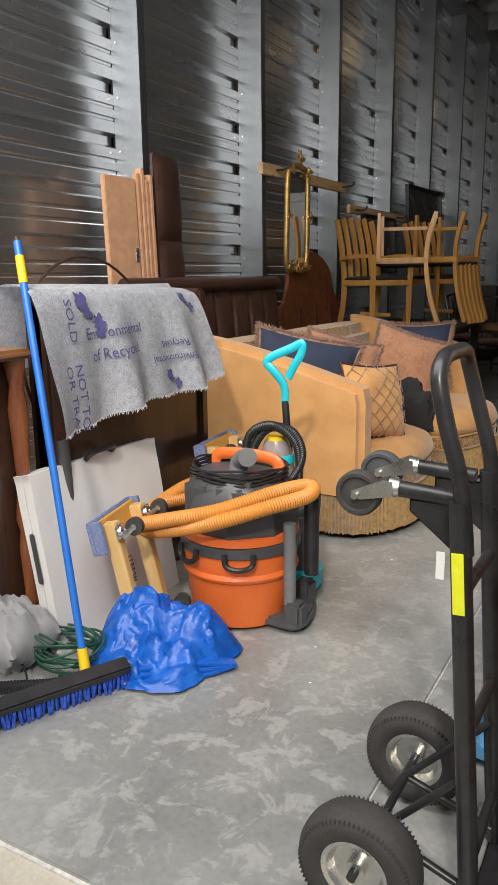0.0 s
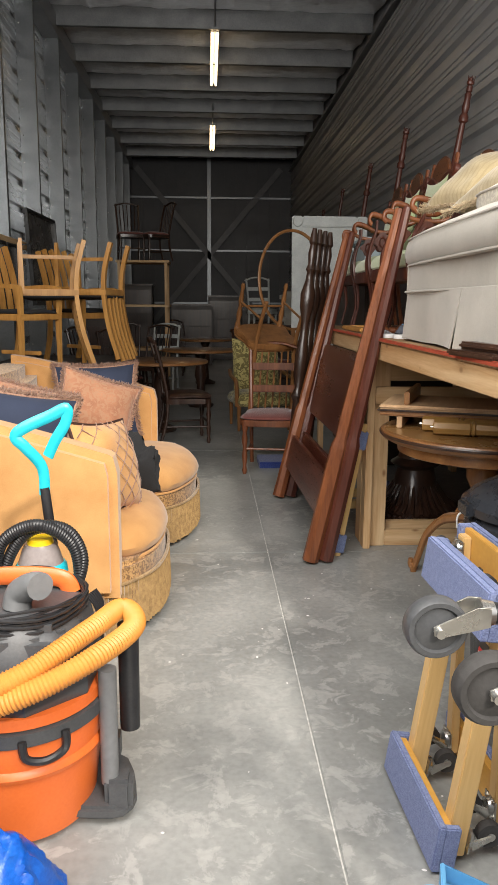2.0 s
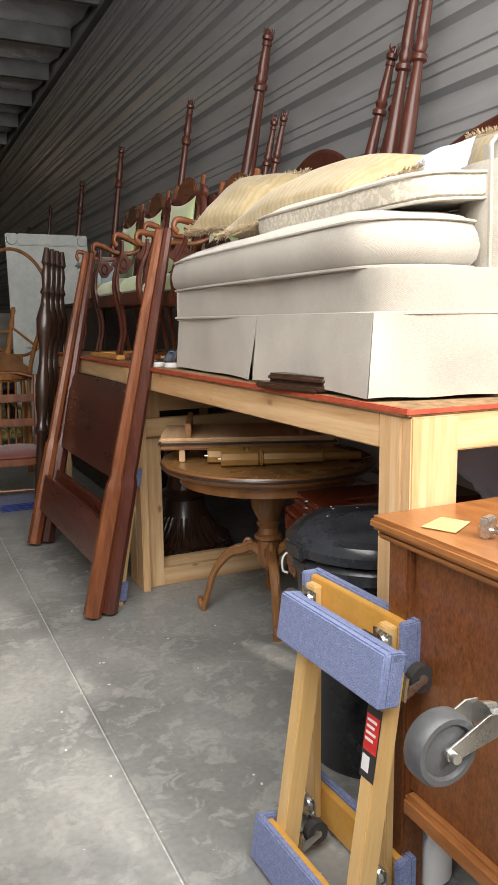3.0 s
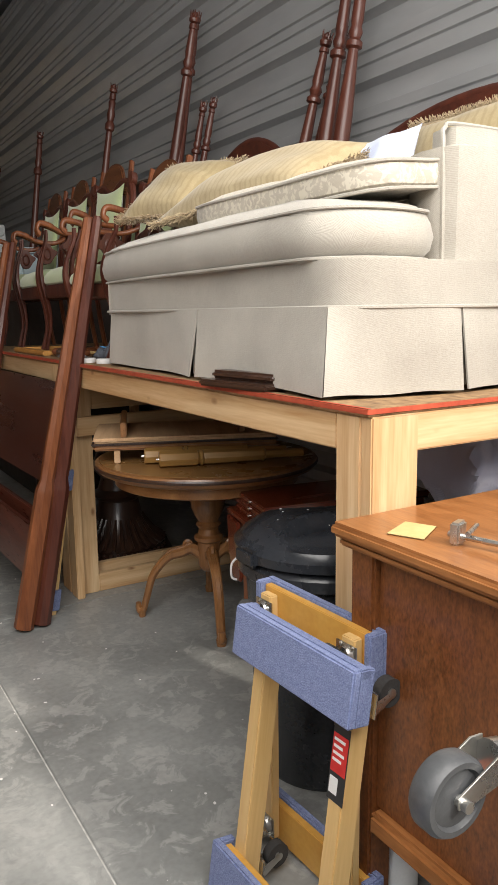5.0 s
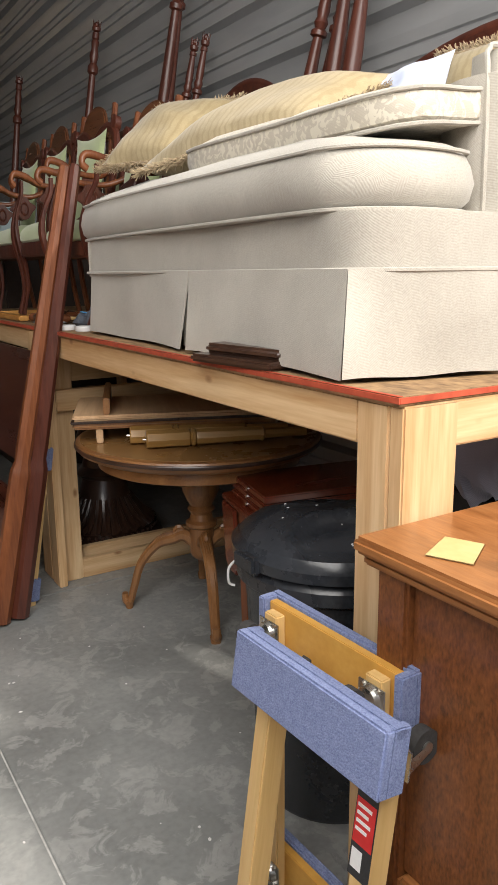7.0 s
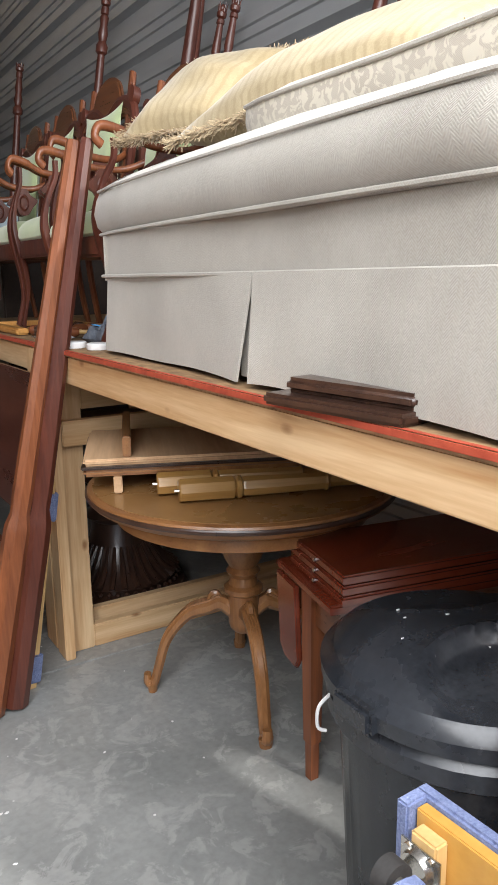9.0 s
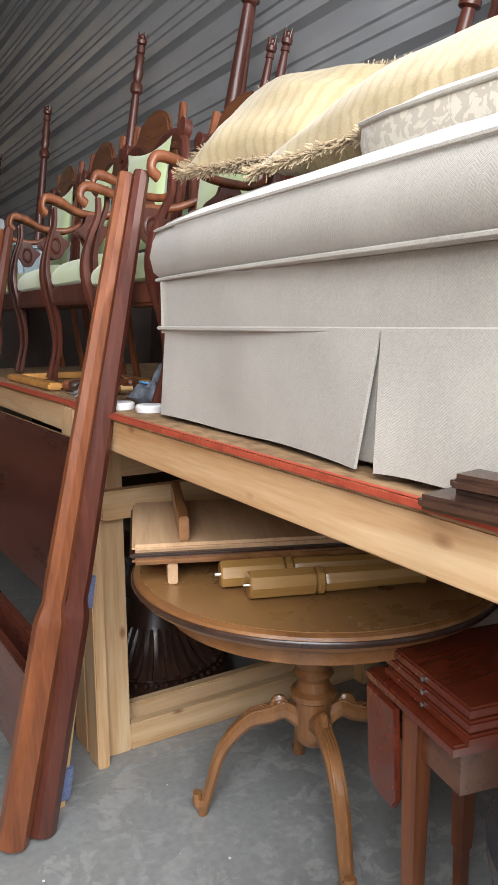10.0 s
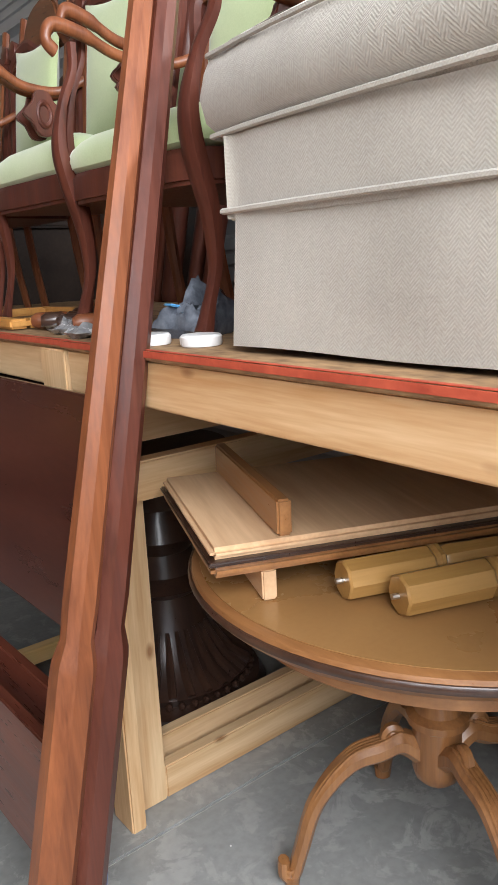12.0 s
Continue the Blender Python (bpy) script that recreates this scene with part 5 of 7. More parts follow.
def caster(bm_w, bm_s, p, d, r=0.033):
    """Swivel caster under a plate: p plate centre, d outward normal."""
    p, d = Vector(p), Vector(d).normalized()
    s = d.cross(Vector((0, 0, 1))) if abs(d.z) < .9 else Vector((1, 0, 0))
    s.normalize()
    c = p + d * (r + 0.028) + s.cross(d) * 0.012
    cyl(bm_w, c - s * 0.012, c + s * 0.012, r, None, 20)
    cyl(bm_s, c - s * 0.016, c + s * 0.016, r * 0.35, None, 12)
    for k in (-1, 1):
        bm = bm_s
        a = p + s * 0.017 * k + d * 0.012
        tube(bm, [a - s.cross(d) * 0.014, c + s * 0.017 * k], [0.014, 0.008], 6, flat=0.25, up=s.cross(d))
    cyl(bm_s, p, p + d * 0.014, 0.026, 0.022, 16)
    m = zto(p, p + d)
    box(bm_s, (-0.032, -0.026, -0.001), (0.032, 0.026, 0.003), 0.001, m)


def dolly(m, label, long=0.72, wide=0.44, mark=False, sticker=False, wheel=0.031, short=0.02, deep=0.05):
    """Mover's dolly, stood on end in its local x (width) and z (length); wheels point to +y."""
    t = thing("furniture_dolly", label, "dolly", m, "furniture dollies")
    for x in (0.035, wide - 0.075):
        part("side_rail", box(B(), (x, 0, 0.02), (x + 0.042, deep, long - short), 0.003), DOLLYWOOD, t)
    for z in (0.0, long - 0.118):
        part("cross_bar", box(B(), (0.02, -0.02, z + 0.006), (wide - 0.02, -0.0005, z + 0.110), 0.002), ORANGE_BAR, t)
        cp = B()
        box(cp, (-0.002, -0.042, z), (wide + 0.002, -0.021, z + 0.118), 0.004)
        box(cp, (-0.002, -0.026, z + 0.001), (0.018, 0.014, z + 0.117), 0.003)
        box(cp, (wide - 0.018, -0.026, z + 0.001), (wide + 0.002, 0.014, z + 0.117), 0.003)
        if z and short > 0.03:
            box(cp, (-0.002, -0.022, z + 0.096), (wide + 0.002, 0.004, z + 0.118), 0.003)
        part("carpet_pad", cp, CARPET, t, "blue-grey carpet pad")
        for x in (0.056, wide - 0.054):
            w, s = B(), B()
            zc = z + 0.06 - (max(0.0, short - 0.02) if z else 0.0)
            caster(w, s, (x, deep + 0.002, zc), (0, 1, 0), wheel)
            for bx in (-0.018, 0.018):
                for bz in (-0.02, 0.02):
                    cyl(s, (x + bx, deep + 0.0045, zc + bz), (x + bx, deep + 0.010, zc + bz), 0.005, None, 6)
            f = part("caster", s, STEEL, t, "zinc swivel caster")
            part("wheel", w, RUBBER, f, "black rubber wheel")
    if sticker:
        st = part("sticker", box(B(), (wide - 0.078, -0.0012, long - 0.3), (wide - 0.030, -0.0002, long - 0.14), 0), BLACKP, t, "black and red product sticker", False)
        part("red_field", box(B(), (wide - 0.076, -0.002, long - 0.24), (wide - 0.032, -0.0013, long - 0.16), 0), REDLAB, st, smooth=False)
        part("white_field", box(B(), (wide - 0.074, -0.002, long - 0.285), (wide - 0.05, -0.0013, long - 0.25), 0), WHITEP, st, smooth=False)
        bars = B()
        for k in range(4):
            box(bars, (wide - 0.072, -0.0028, long - 0.175 - 0.014 * k), (wide - 0.04 - 0.006 * (k % 2), -0.0021, long - 0.169 - 0.014 * k), 0)
        part("print_bars", bars, WHITEP, st, smooth=False)
    if mark:
        cu = bpy.data.curves.new("mark", 'FONT')
        cu.body, cu.size, cu.extrude = "ITEM#", 0.036, 0.0004
        ob = new("stencil", cu)
        ob.data.materials.append(BLACKP)
        ob.parent = t
        ob.matrix_basis = frame3((wide - 0.065, 0.0512, 0.34), (0, 0, -1), (-1, 0, 0))
    return t


# pair stood on end against the desk: faces outwards
D1 = dolly(frame3((-0.306, 2.442, 0.004), (0.04, -1, 0.0), (1, 0.04, -0.14)), "pine furniture dolly with blue carpet ends standing upright", 0.70, 0.406, sticker=True, short=0.06)
D2 = dolly(frame3((-0.105, 2.13, 0.01), (-0.05, 1, 0.0), (-1, -0.05, 0.0)), "pine furniture dolly with blue carpet ends nested behind another", 0.70, 0.41, wheel=0.024, deep=0.024)
dolly(frame3((-1.585, 2.17, 0.0), (0.25, -1, 0.0), (0.97, 0.25, 0.22)), "pine furniture dolly with grey carpet ends leaning on the folding table", 0.49, 0.33, mark=True)
dolly(frame3((-1.70, 3.06, 0.0), (0.12, -1, 0.0), (0.98, 0.12, 0.15)), "pine furniture dolly with carpet ends behind the vacuum", 0.56, 0.36)
dolly(frame3((-0.17, 5.22, 0.146), (0, -1, 0), (0, 0, -1)), "pine furniture dolly standing on its wheels under the bed ends", 0.5, 0.38)
q = thing("wood_strip", "narrow pine strip with carpet ends leaning behind the bed posts", "dolly", zto((-0.17, 4.30, 0.0), (-0.03, 4.36, 0.72)))
part("strip", box(B(), (-0.02, -0.015, 0), (0.02, 0.015, 0.72), 0.003), DOLLYWOOD, q)
for z in (0.02, 0.58):
    part("carpet_end", box(B(), (-0.025, -0.03, z), (0.025, 0.03, z + 0.1), 0.005), CARPET, q, "blue-grey carpet pad")

# ---- light blue dustpan, jug and stick by the desk ----
q = thing("dustpan", "sky-blue plastic dustpan lying by the dolly", "dustpan", pose(-0.27, 1.88, 0.0, 0, 0, 75) @ Matrix.Scale(0.72, 4))
dp = B()
plate(dp, [(-0.12, -0.12), (0.12, -0.12), (0.10, 0.12), (-0.10, 0.12)], 0.006, pose(0, 0, 0.03, 14, 0, 0))
box(dp, (-0.11, 0.10, 0.03), (0.11, 0.115, 0.12), 0.004)
for s in (-1, 1):
    plate(dp, [(-0.12, 0.0), (0.11, 0.0), (0.11, 0.08)], 0.006, pose(s * 0.112, 0, 0.035, 90, 0, 90))
part("pan", dp, LTBLUE, q)
part("handle", tube(B(), smooth_path([(0, 0.11, 0.10), (0, 0.15, 0.10), (0, 0.19, 0.08)], 4), 0.016, 8, flat=1.4), LTBLUE, q)
q = thing("plastic_jug", "white plastic jug standing on the floor", "jug", pose(0.03, 2.20, 0))
part("body", lathe(B(), [(0.045, 0), (0.055, 0.01), (0.055, 0.1), (0.03, 0.15), (0.018, 0.16), (0.018, 0.18)], 16), WHITEP, q)

# ---- gold sectional sofa in two pieces ----


def ribbon(bm, pts, z0, z1, pitch=0.017, depth=0.008, seed=2):
    """A hanging fringe: a finely pleated ribbon along a plan line, uneven below."""
    rnd = random.Random(seed)
    P = [Vector((*p, 0)) for p in pts]
    path = [P[0]]
    for a, b in zip(P, P[1:]):
        n = max(1, int((b - a).length / (pitch / 2)))
        path += [a.lerp(b, (k + 1) / n) for k in range(n)]
    prev = None
    for i, p in enumerate(path):
        d = (path[min(i + 1, len(path) - 1)] - path[max(i - 1, 0)]).normalized()
        o = Vector((d.y, -d.x, 0)) * (depth if i % 2 else -depth)
        zb = z0 + rnd.uniform(0, 0.012)
        cur = [bm.verts.new((p.x + o.x * f, p.y + o.y * f, z)) for f, z in ((0.5, z1), (1, (z0 + z1) / 2), (1.3, zb))]
        if prev:
            for k in range(2):
                bm.faces.new((prev[k + 1], cur[k + 1], cur[k], prev[k]))
        prev = cur
    return bm


def gold_piece(label, body, seat, back, fringe_line, arm_y, arm_sign):
    t = thing("sectional_sofa", label, "sofa", Matrix(), "gold sectional")
    part("base", prism(B(), offset_plan(rounded(body, 4), 0.006), 0.14, 0.315, 0.02, 3), GOLD_FIG, t)
    part("fringe", ribbon(B(), fringe_line, 0.03, 0.235), FRINGE, t, "long gold bullion fringe", kind="stuff")
    part("fringe_braid", tube(B(), [(x, y, 0.235) for x, y in fringe_line], 0.008, 6), FRINGE, t)
    st = part("seat_cushion", cushion(B(), rounded(seat, 4), 0.30, 0.40, 0.07, 0.025), GOLD, t, "plump seat cushion")
    part("welt", tube(B(), [(x, y, 0.305) for x, y in offset_plan(rounded(seat, 4), 0.01)], 0.007, 6, True), GOLD, st)
    part("backrest", prism(B(), rounded(back, 4), 0.14, 0.93, 0.07, 4), GOLD_FIG, t)
    # arm: side panel that falls towards the front
    n = 14
    prof = []
    for k in range(n + 1):
        u = k / n
        prof.append((-2.12 + 0.90 * u, 0.985 - 0.03 * u - 0.19 * u ** 1.3))
    pts = [(-2.12, 0.2)] + prof + [(-1.205, 0.755), (-1.19, 0.69), (-1.19, 0.2)]
    bm = B()
    plate(bm, pts, 0.15, Matrix(((1, 0, 0, 0), (0, 0, -1, arm_y), (0, 1, 0, 0), (0, 0, 0, 1))), 0.05)
    part("arm", bm, GOLD, t, "curved padded arm")
    for x, y in ((-1.25, arm_y + 0.06 * arm_sign), (-1.15, arm_y + 0.8 * arm_sign), (-2.0, arm_y + 0.1 * arm_sign), (-2.0, arm_y + 0.8 * arm_sign)):
        w, s = B(), B()
        caster(w, s, (x, y, 0.139), (0, 0, -1), 0.03)
        cs = part("caster", s, STEEL, t, "small swivel caster")
        part("wheel", w, RUBBER, cs)
        part("caster_block", box(B(), (x - 0.03, y - 0.03, 0.139), (x + 0.03, y + 0.03, 0.142), 0), WALNUT, cs)
    return t


bodyA = [(-2.1, 3.34), (-1.6, 3.30), (-1.25, 3.30), (-1.11, 3.45), (-1.055, 3.75), (-1.09, 4.05), (-1.25, 4.28), (-1.6, 4.34), (-2.1, 4.34)]
seatA = [(-1.95, 3.42), (-1.5, 3.38), (-1.22, 3.40), (-1.10, 3.52), (-1.06, 3.78), (-1.10, 4.05), (-1.23, 4.26), (-1.6, 4.32), (-1.95, 4.3)]
gold_piece("tan-gold chenille sectional piece with curved arm and bullion fringe", bodyA, seatA, [(-2.24, 3.3), (-1.98, 3.3), (-1.9, 3.8), (-1.95, 4.33), (-2.24, 4.33)],
           [(-2.1, 3.25)] + [(-1.7, 3.235), (-1.35, 3.24), (-1.24, 3.27)] + [(p.x, p.y) for p in smooth_path([(-1.17, 3.33, 0), (-1.07, 3.5, 0), (-1.035, 3.78, 0), (-1.075, 4.1, 0), (-1.25, 4.3, 0)], 6)], 3.305, 1)
bodyB = [(-2.1, 4.37), (-1.5, 4.37), (-1.15, 4.42), (-1.0, 4.62), (-0.935, 4.9), (-0.965, 5.2), (-1.08, 5.42), (-1.5, 5.46), (-2.1, 5.46)]
seatB = [(-1.95, 4.40), (-1.5, 4.40), (-1.13, 4.45), (-1.0, 4.63), (-0.935, 4.9), (-0.97, 5.15), (-1.08, 5.33), (-1.5, 5.38), (-1.95, 5.38)]
gold_piece("tan-gold chenille sectional piece with far arm and bullion fringe", bodyB, seatB, [(-2.24, 4.36), (-1.98, 4.36), (-1.9, 4.9), (-1.98, 5.45), (-2.24, 5.45)],
           [(p.x, p.y) for p in smooth_path([(-1.3, 4.36, 0), (-1.1, 4.40, 0), (-0.97, 4.58, 0), (-0.912, 4.9, 0), (-0.94, 5.2, 0), (-1.06, 5.46, 0), (-1.3, 5.5, 0)], 6)] + [(-2.1, 5.54)], 5.46, -1)

fringed_cushion("throw_cushion", "navy velvet cushion with mauve bullion trim on the gold sofa", 0.56, 0.42, 0.17, frame3((-1.68, 3.62, 0.76), (0.85, 0.42, -0.20), (-0.12, 0.25, 0.95)), NAVY, TRIMF, 31, 0.035)
fringed_cushion("throw_cushion", "navy velvet cushion with mauve bullion trim by the far arm", 0.5, 0.46, 0.17, frame3((-1.55, 5.22, 0.72), (0.92, 0.15, 0.02), (-0.1, 0.35, 0.92)), NAVY, TRIMF, 32, 0.035)
fringed_cushion("throw_cushion", "rust paisley cushion with bullion trim", 0.46, 0.44, 0.16, frame3((-1.50, 4.80, 0.69), (0.8, 0.35, -0.3), (0.22, 0.35, 0.9)), RUST, TRIMF, 33, 0.03)
fringed_cushion("throw_cushion", "rust paisley cushion lying behind the quilted one", 0.46, 0.40, 0.16, frame3((-1.72, 4.25, 0.72), (0.75, 0.5, -0.25), (-0.1, 0.4, 0.9)), RUST, TRIMF, 34, 0.03)
QC = fringed_cushion("throw_cushion", "gold diamond-quilted cushion with brown piping", 0.40, 0.40, 0.18, frame3((-1.28, 3.62, 0.64), (0.42, 0.85, -0.1), (-0.25, 0.15, 0.95)), GOLD, None, 35)
part("piping", tube(B(), rim(0.4, 0.4, 0.1), 0.008, 6, True), LEATHER, QC, "brown twisted piping")
qb = B()
for s in (-1, 1):
    for k in range(-4, 5):
        line = []
        for j in range(15):
            u = -0.95 + 1.9 * j / 14
            v = s * u + k * 0.4
            if abs(v) < 0.94:
                f = ((1 - u * u) * (1 - v * v)) ** 0.5
                line.append((u * 0.2, v * 0.2, f * 0.09 + 0.003))
        if len(line) > 2:
            tube(qb, line, 0.002, 4)
            tube(qb, [(x, y, -z) for x, y, z in line], 0.002, 4)
part("quilting", qb, TRIMF, QC, "brown diamond stitching")
q = thing("black_cloth", "crumpled black garment on the gold sofa seat", "cloth", pose(-1.25, 4.08, 0.54))
part("cloth", puff(B(), 0.34, 0.26, 0.22, 22, 0.1, 41, 0.09, pose(0, 0, 0, 20, 30, 40)), BLACKCLOTH, q)

# ---- shop vacuum ----
V = thing("shop_vacuum", "orange wet-dry vacuum with black lid and tan hose", "vacuum cleaner", pose(-1.345, 2.345, 0, 0, 0, 0) @ Matrix.Diagonal((1.03, 1.03, 0.985, 1)))
part("drum", lathe(B(), [(0.168, 0.012), (0.18, 0.018), (0.186, 0.04), (0.202, 0.20), (0.212, 0.205), (0.216, 0.216), (0.212, 0.226), (0.206, 0.232), (0.214, 0.305), (0.21, 0.315)], 48), ORANGE, V, "orange ribbed drum")
part("collar", lathe(B(), [(0.212, 0.300), (0.224, 0.304), (0.224, 0.338), (0.21, 0.343)], 48), GREYP, V)
part("collar_stripe", lathe(B(), [(0.211, 0.343), (0.217, 0.345), (0.215, 0.372), (0.21, 0.374)], 48), ORANGE, V)
hd = B()
lathe(hd, [(0.212, 0.374), (0.216, 0.39), (0.208, 0.46), (0.188, 0.55), (0.165, 0.578), (0.10, 0.585)], 8, pose(0, 0, 0, 0, 0, 18))
part("motor_head", hd, GREYP, V, "dark grey motor head")
part("motor_cover", box(B(), (-0.15, -0.175, 0.42), (0.155, 0.14, 0.578), 0.035, seg=3), GREYP, V, "boxy motor cover")
for k in range(7):
    a = math.radians(-150 + 22 * k)
    part("head_rib", box(B(), (-0.02, -0.012, 0.50), (0.02, 0.014, 0.56), 0.008, pose(0.168 * math.cos(a), 0.168 * math.sin(a), 0, 0, 0, math.degrees(a) + 90)), GREYP, V)
part("name_plate", box(B(), (-0.06, -0.196, 0.455), (0.05, -0.188, 0.478), 0.002, pose(0, 0, 0, -8, 0, 10)), MIDGREYP, V, "pale name plate")
for s in (-25, 28):
    part("latch", tube(B(), [pose(0, 0, 0, 0, 0, s) @ p for p in smooth_path([(-0.05, -0.225, 0.325), (-0.045, -0.235, 0.285), (0.0, -0.24, 0.27), (0.045, -0.235, 0.285), (0.05, -0.225, 0.325)], 5)], 0.010, 8), BLACKP, V)
part("carry_handle", tube(B(), smooth_path([(-0.15, 0.07, 0.575), (-0.13, 0.07, 0.612), (-0.05, 0.07, 0.622), (0.05, 0.07, 0.622), (0.11, 0.07, 0.61), (0.13, 0.07, 0.575)], 5), 0.014, 10, flat=1.8), ORANGE, V, "orange carry handle")
cd = B()
turn = []
for j in range(9 * 30):
    a, k = 2 * math.pi * j / 30, j / 30
    rr = 0.172 + 0.004 * math.sin(k * 2.1)
    turn.append((rr * math.cos(a) * 1.02, rr * math.sin(a) * 0.95, 0.565 + 0.005 * k + 0.008 * math.sin(a * 3 + k * 2)))
tube(cd, turn, 0.0045, 6, up=(0, 0, 1))
part("power_cord", cd, BLACKP, V, "black cord wound round the head")
part("hose_port", tube(B(), smooth_path([(0.02, -0.05, 0.585), (0.03, -0.05, 0.625), (0.07, -0.08, 0.655), (0.09, -0.10, 0.66)], 5), 0.034, 16), MIDGREYP, V, "grey hose fitting")


def ribbed_hose(bm, pts, r, pitch=0.009, depth=0.12, n=14):
    P = smooth_path(pts, 12)
    out, acc = [P[0]], 0.0
    step = pitch / 2
    for a, b in zip(P, P[1:]):
        L = (b - a).length
        d = step - acc
        while d <= L:
            out.append(a.lerp(b, d / L))
            d += step
        acc = L - (d - step)
    return tube(bm, out, [r * (1 + depth * (1 if i % 2 else -1) / 2) for i in range(len(out))], n)


part("hose", ribbed_hose(B(), [(-0.20, 0.14, 0.40), (-0.30, -0.02, 0.42), (-0.32, -0.14, 0.40), (-0.26, -0.24, 0.375), (-0.1, -0.27, 0.41), (0.08, -0.27, 0.47), (0.22, -0.20, 0.52), (0.30, -0.06, 0.535), (0.26, 0.04, 0.54), (0.2, -0.10, 0.545), (0.06, -0.25, 0.50),
                               (-0.12, -0.29, 0.45), (-0.26, -0.27, 0.41), (-0.33, -0.12, 0.40), (-0.28, 0.05, 0.46), (-0.18, 0.14, 0.5)], 0.026), HOSE, V, "tan corrugated hose")
for x, r, z0, z1, mt in ((0.232, 0.022, 0.10, 0.42, MIDGREYP), (0.275, 0.026, 0.20, 0.50, BLACKP)):
    part("wand", cyl(B(), (x, -0.06 if x < .25 else 0.03, z0), (x, -0.06 if x < .25 else 0.03, z1), r, r * 1.05, 16), mt, V, "stored suction wand")
base = B()
prism(base, rounded([(-0.10, -0.08), (0.14, -0.10), (0.27, -0.10), (0.29, 0.0), (0.2, 0.16), (-0.2, 0.17)], 3), 0.018, 0.055, 0.01)
part("dolly_base", base, GREYP, V)
for x, y in ((0.255, -0.06), (-0.2, 0.02), (0.2, 0.14), (-0.2, 0.15)):
    part("foot_bracket", box(B(), (x - 0.035, y - 0.035, 0.03), (x + 0.035, y + 0.035, 0.12), 0.012), GREYP, V)
    w, s = B(), B()
    caster(w, s, (x, y, 0.045), (0, 0, -1), 0.0085)
    part("caster", w, STEEL, V)
    s.free()

# ---- upright carpet cleaner ----
C = thing("carpet_cleaner", "upright carpet cleaner with turquoise handle and black hose", "carpet cleaner", pose(-1.325, 2.66, 0.0, 0, 0, 8) @ Matrix.Diagonal((0.9, 0.9, 1.05, 1)))
part("stick", cyl(B(), (0.05, 0.02, 0.25), (-0.005, 0.06, 0.74), 0.022, 0.016, 14), BLACKP, C)
part("grip", tube(B(), smooth_path([(-0.005, 0.06, 0.72), (-0.01, 0.06, 0.80), (-0.06, 0.05, 0.86), (-0.09, 0.05, 0.89), (-0.06, 0.05, 0.915), (0.02, 0.06, 0.945), (0.075, 0.06, 0.965), (0.07, 0.06, 0.925), (0.035, 0.06, 0.875), (0.01, 0.06, 0.83)], 6), 0.012, 10, flat=1.5), TEAL, C, "turquoise loop grip")
part("tank", lathe(B(), [(0.075, 0.33), (0.085, 0.36), (0.082, 0.52), (0.06, 0.58), (0.05, 0.60)], 24, pose(-0.02, -0.02, 0)), surf("smoky_tank", (0.2, 0.17, 0.16), (0.32, 0.28, 0.27), 6, 0.12), C, "smoky clear tank")
part("tank_band", lathe(B(), [(0.083, 0.51), (0.086, 0.515), (0.083, 0.535), (0.075, 0.545)], 24, pose(-0.02, -0.02, 0)), TEAL, C)
part("tank_cap", cyl(B(), (-0.02, -0.02, 0.585), (-0.02, -0.02, 0.615), 0.045, 0.04, 18), YELLOW, C)
part("hose", ribbed_hose(B(), [(0.07, -0.06, 0.10), (0.075, -0.06, 0.30), (0.10, -0.06, 0.46), (0.085, -0.07, 0.6), (-0.02, -0.08, 0.665), (-0.13, -0.07, 0.62), (-0.15, -0.06, 0.5), (-0.06, -0.07, 0.42), (0.06, -0.07, 0.45), (0.115, -0.06, 0.55), (0.07, -0.06, 0.64), (-0.04, -0.06, 0.65), (-0.12, -0.05, 0.56), (-0.15, -0.05, 0.4)], 0.018, 0.008, 0.1, 10), BLACKP, C, "coiled black hose")
part("body", prism(B(), rounded([(-0.13, -0.10), (0.13, -0.10), (0.14, 0.1), (-0.14, 0.1)], 3), 0.04, 0.34, 0.03), GREYP, C)
part("foot", prism(B(), rounded([(-0.15, -0.16), (0.15, -0.16), (0.16, 0.1), (-0.16, 0.1)], 3), 0.0, 0.10, 0.02), TEAL, C, "turquoise floor head")
cw = B()
for k in range(6):
    tube(cw, smooth_path([(0.12 + .006 * k, -0.03 + .01 * k, 0.44), (0.155 + .004 * k, -0.03 + .01 * k, 0.38), (0.155, -0.03 + .01 * k, 0.2), (0.12, -0.03 + .01 * k, 0.14)], 5), 0.0045, 6)
part("cord_wrap", cw, BLACKP, C, "hanging black power cord")

# ---- blue tarpaulin heap ----
q = thing("tarpaulin", "crumpled blue plastic tarpaulin heaped on the floor", "tarpaulin", pose(-1.42, 1.87, 0))


def crease(p):
    """Flat tilted facets that meet in sharp folds."""
    d, c = noise.voronoi(p)
    g = noise.cell_vector(c[0] * 7.3) - Vector((0.5, 0.5, 0.5))
    return (g.x * (p.x - c[0].x) + g.y * (p.y - c[0].y)) * 2.2 * min(1, (d[1] - d[0]) * 4) + 0.3 - min(d[1] - d[0], 0.5) * 0.9


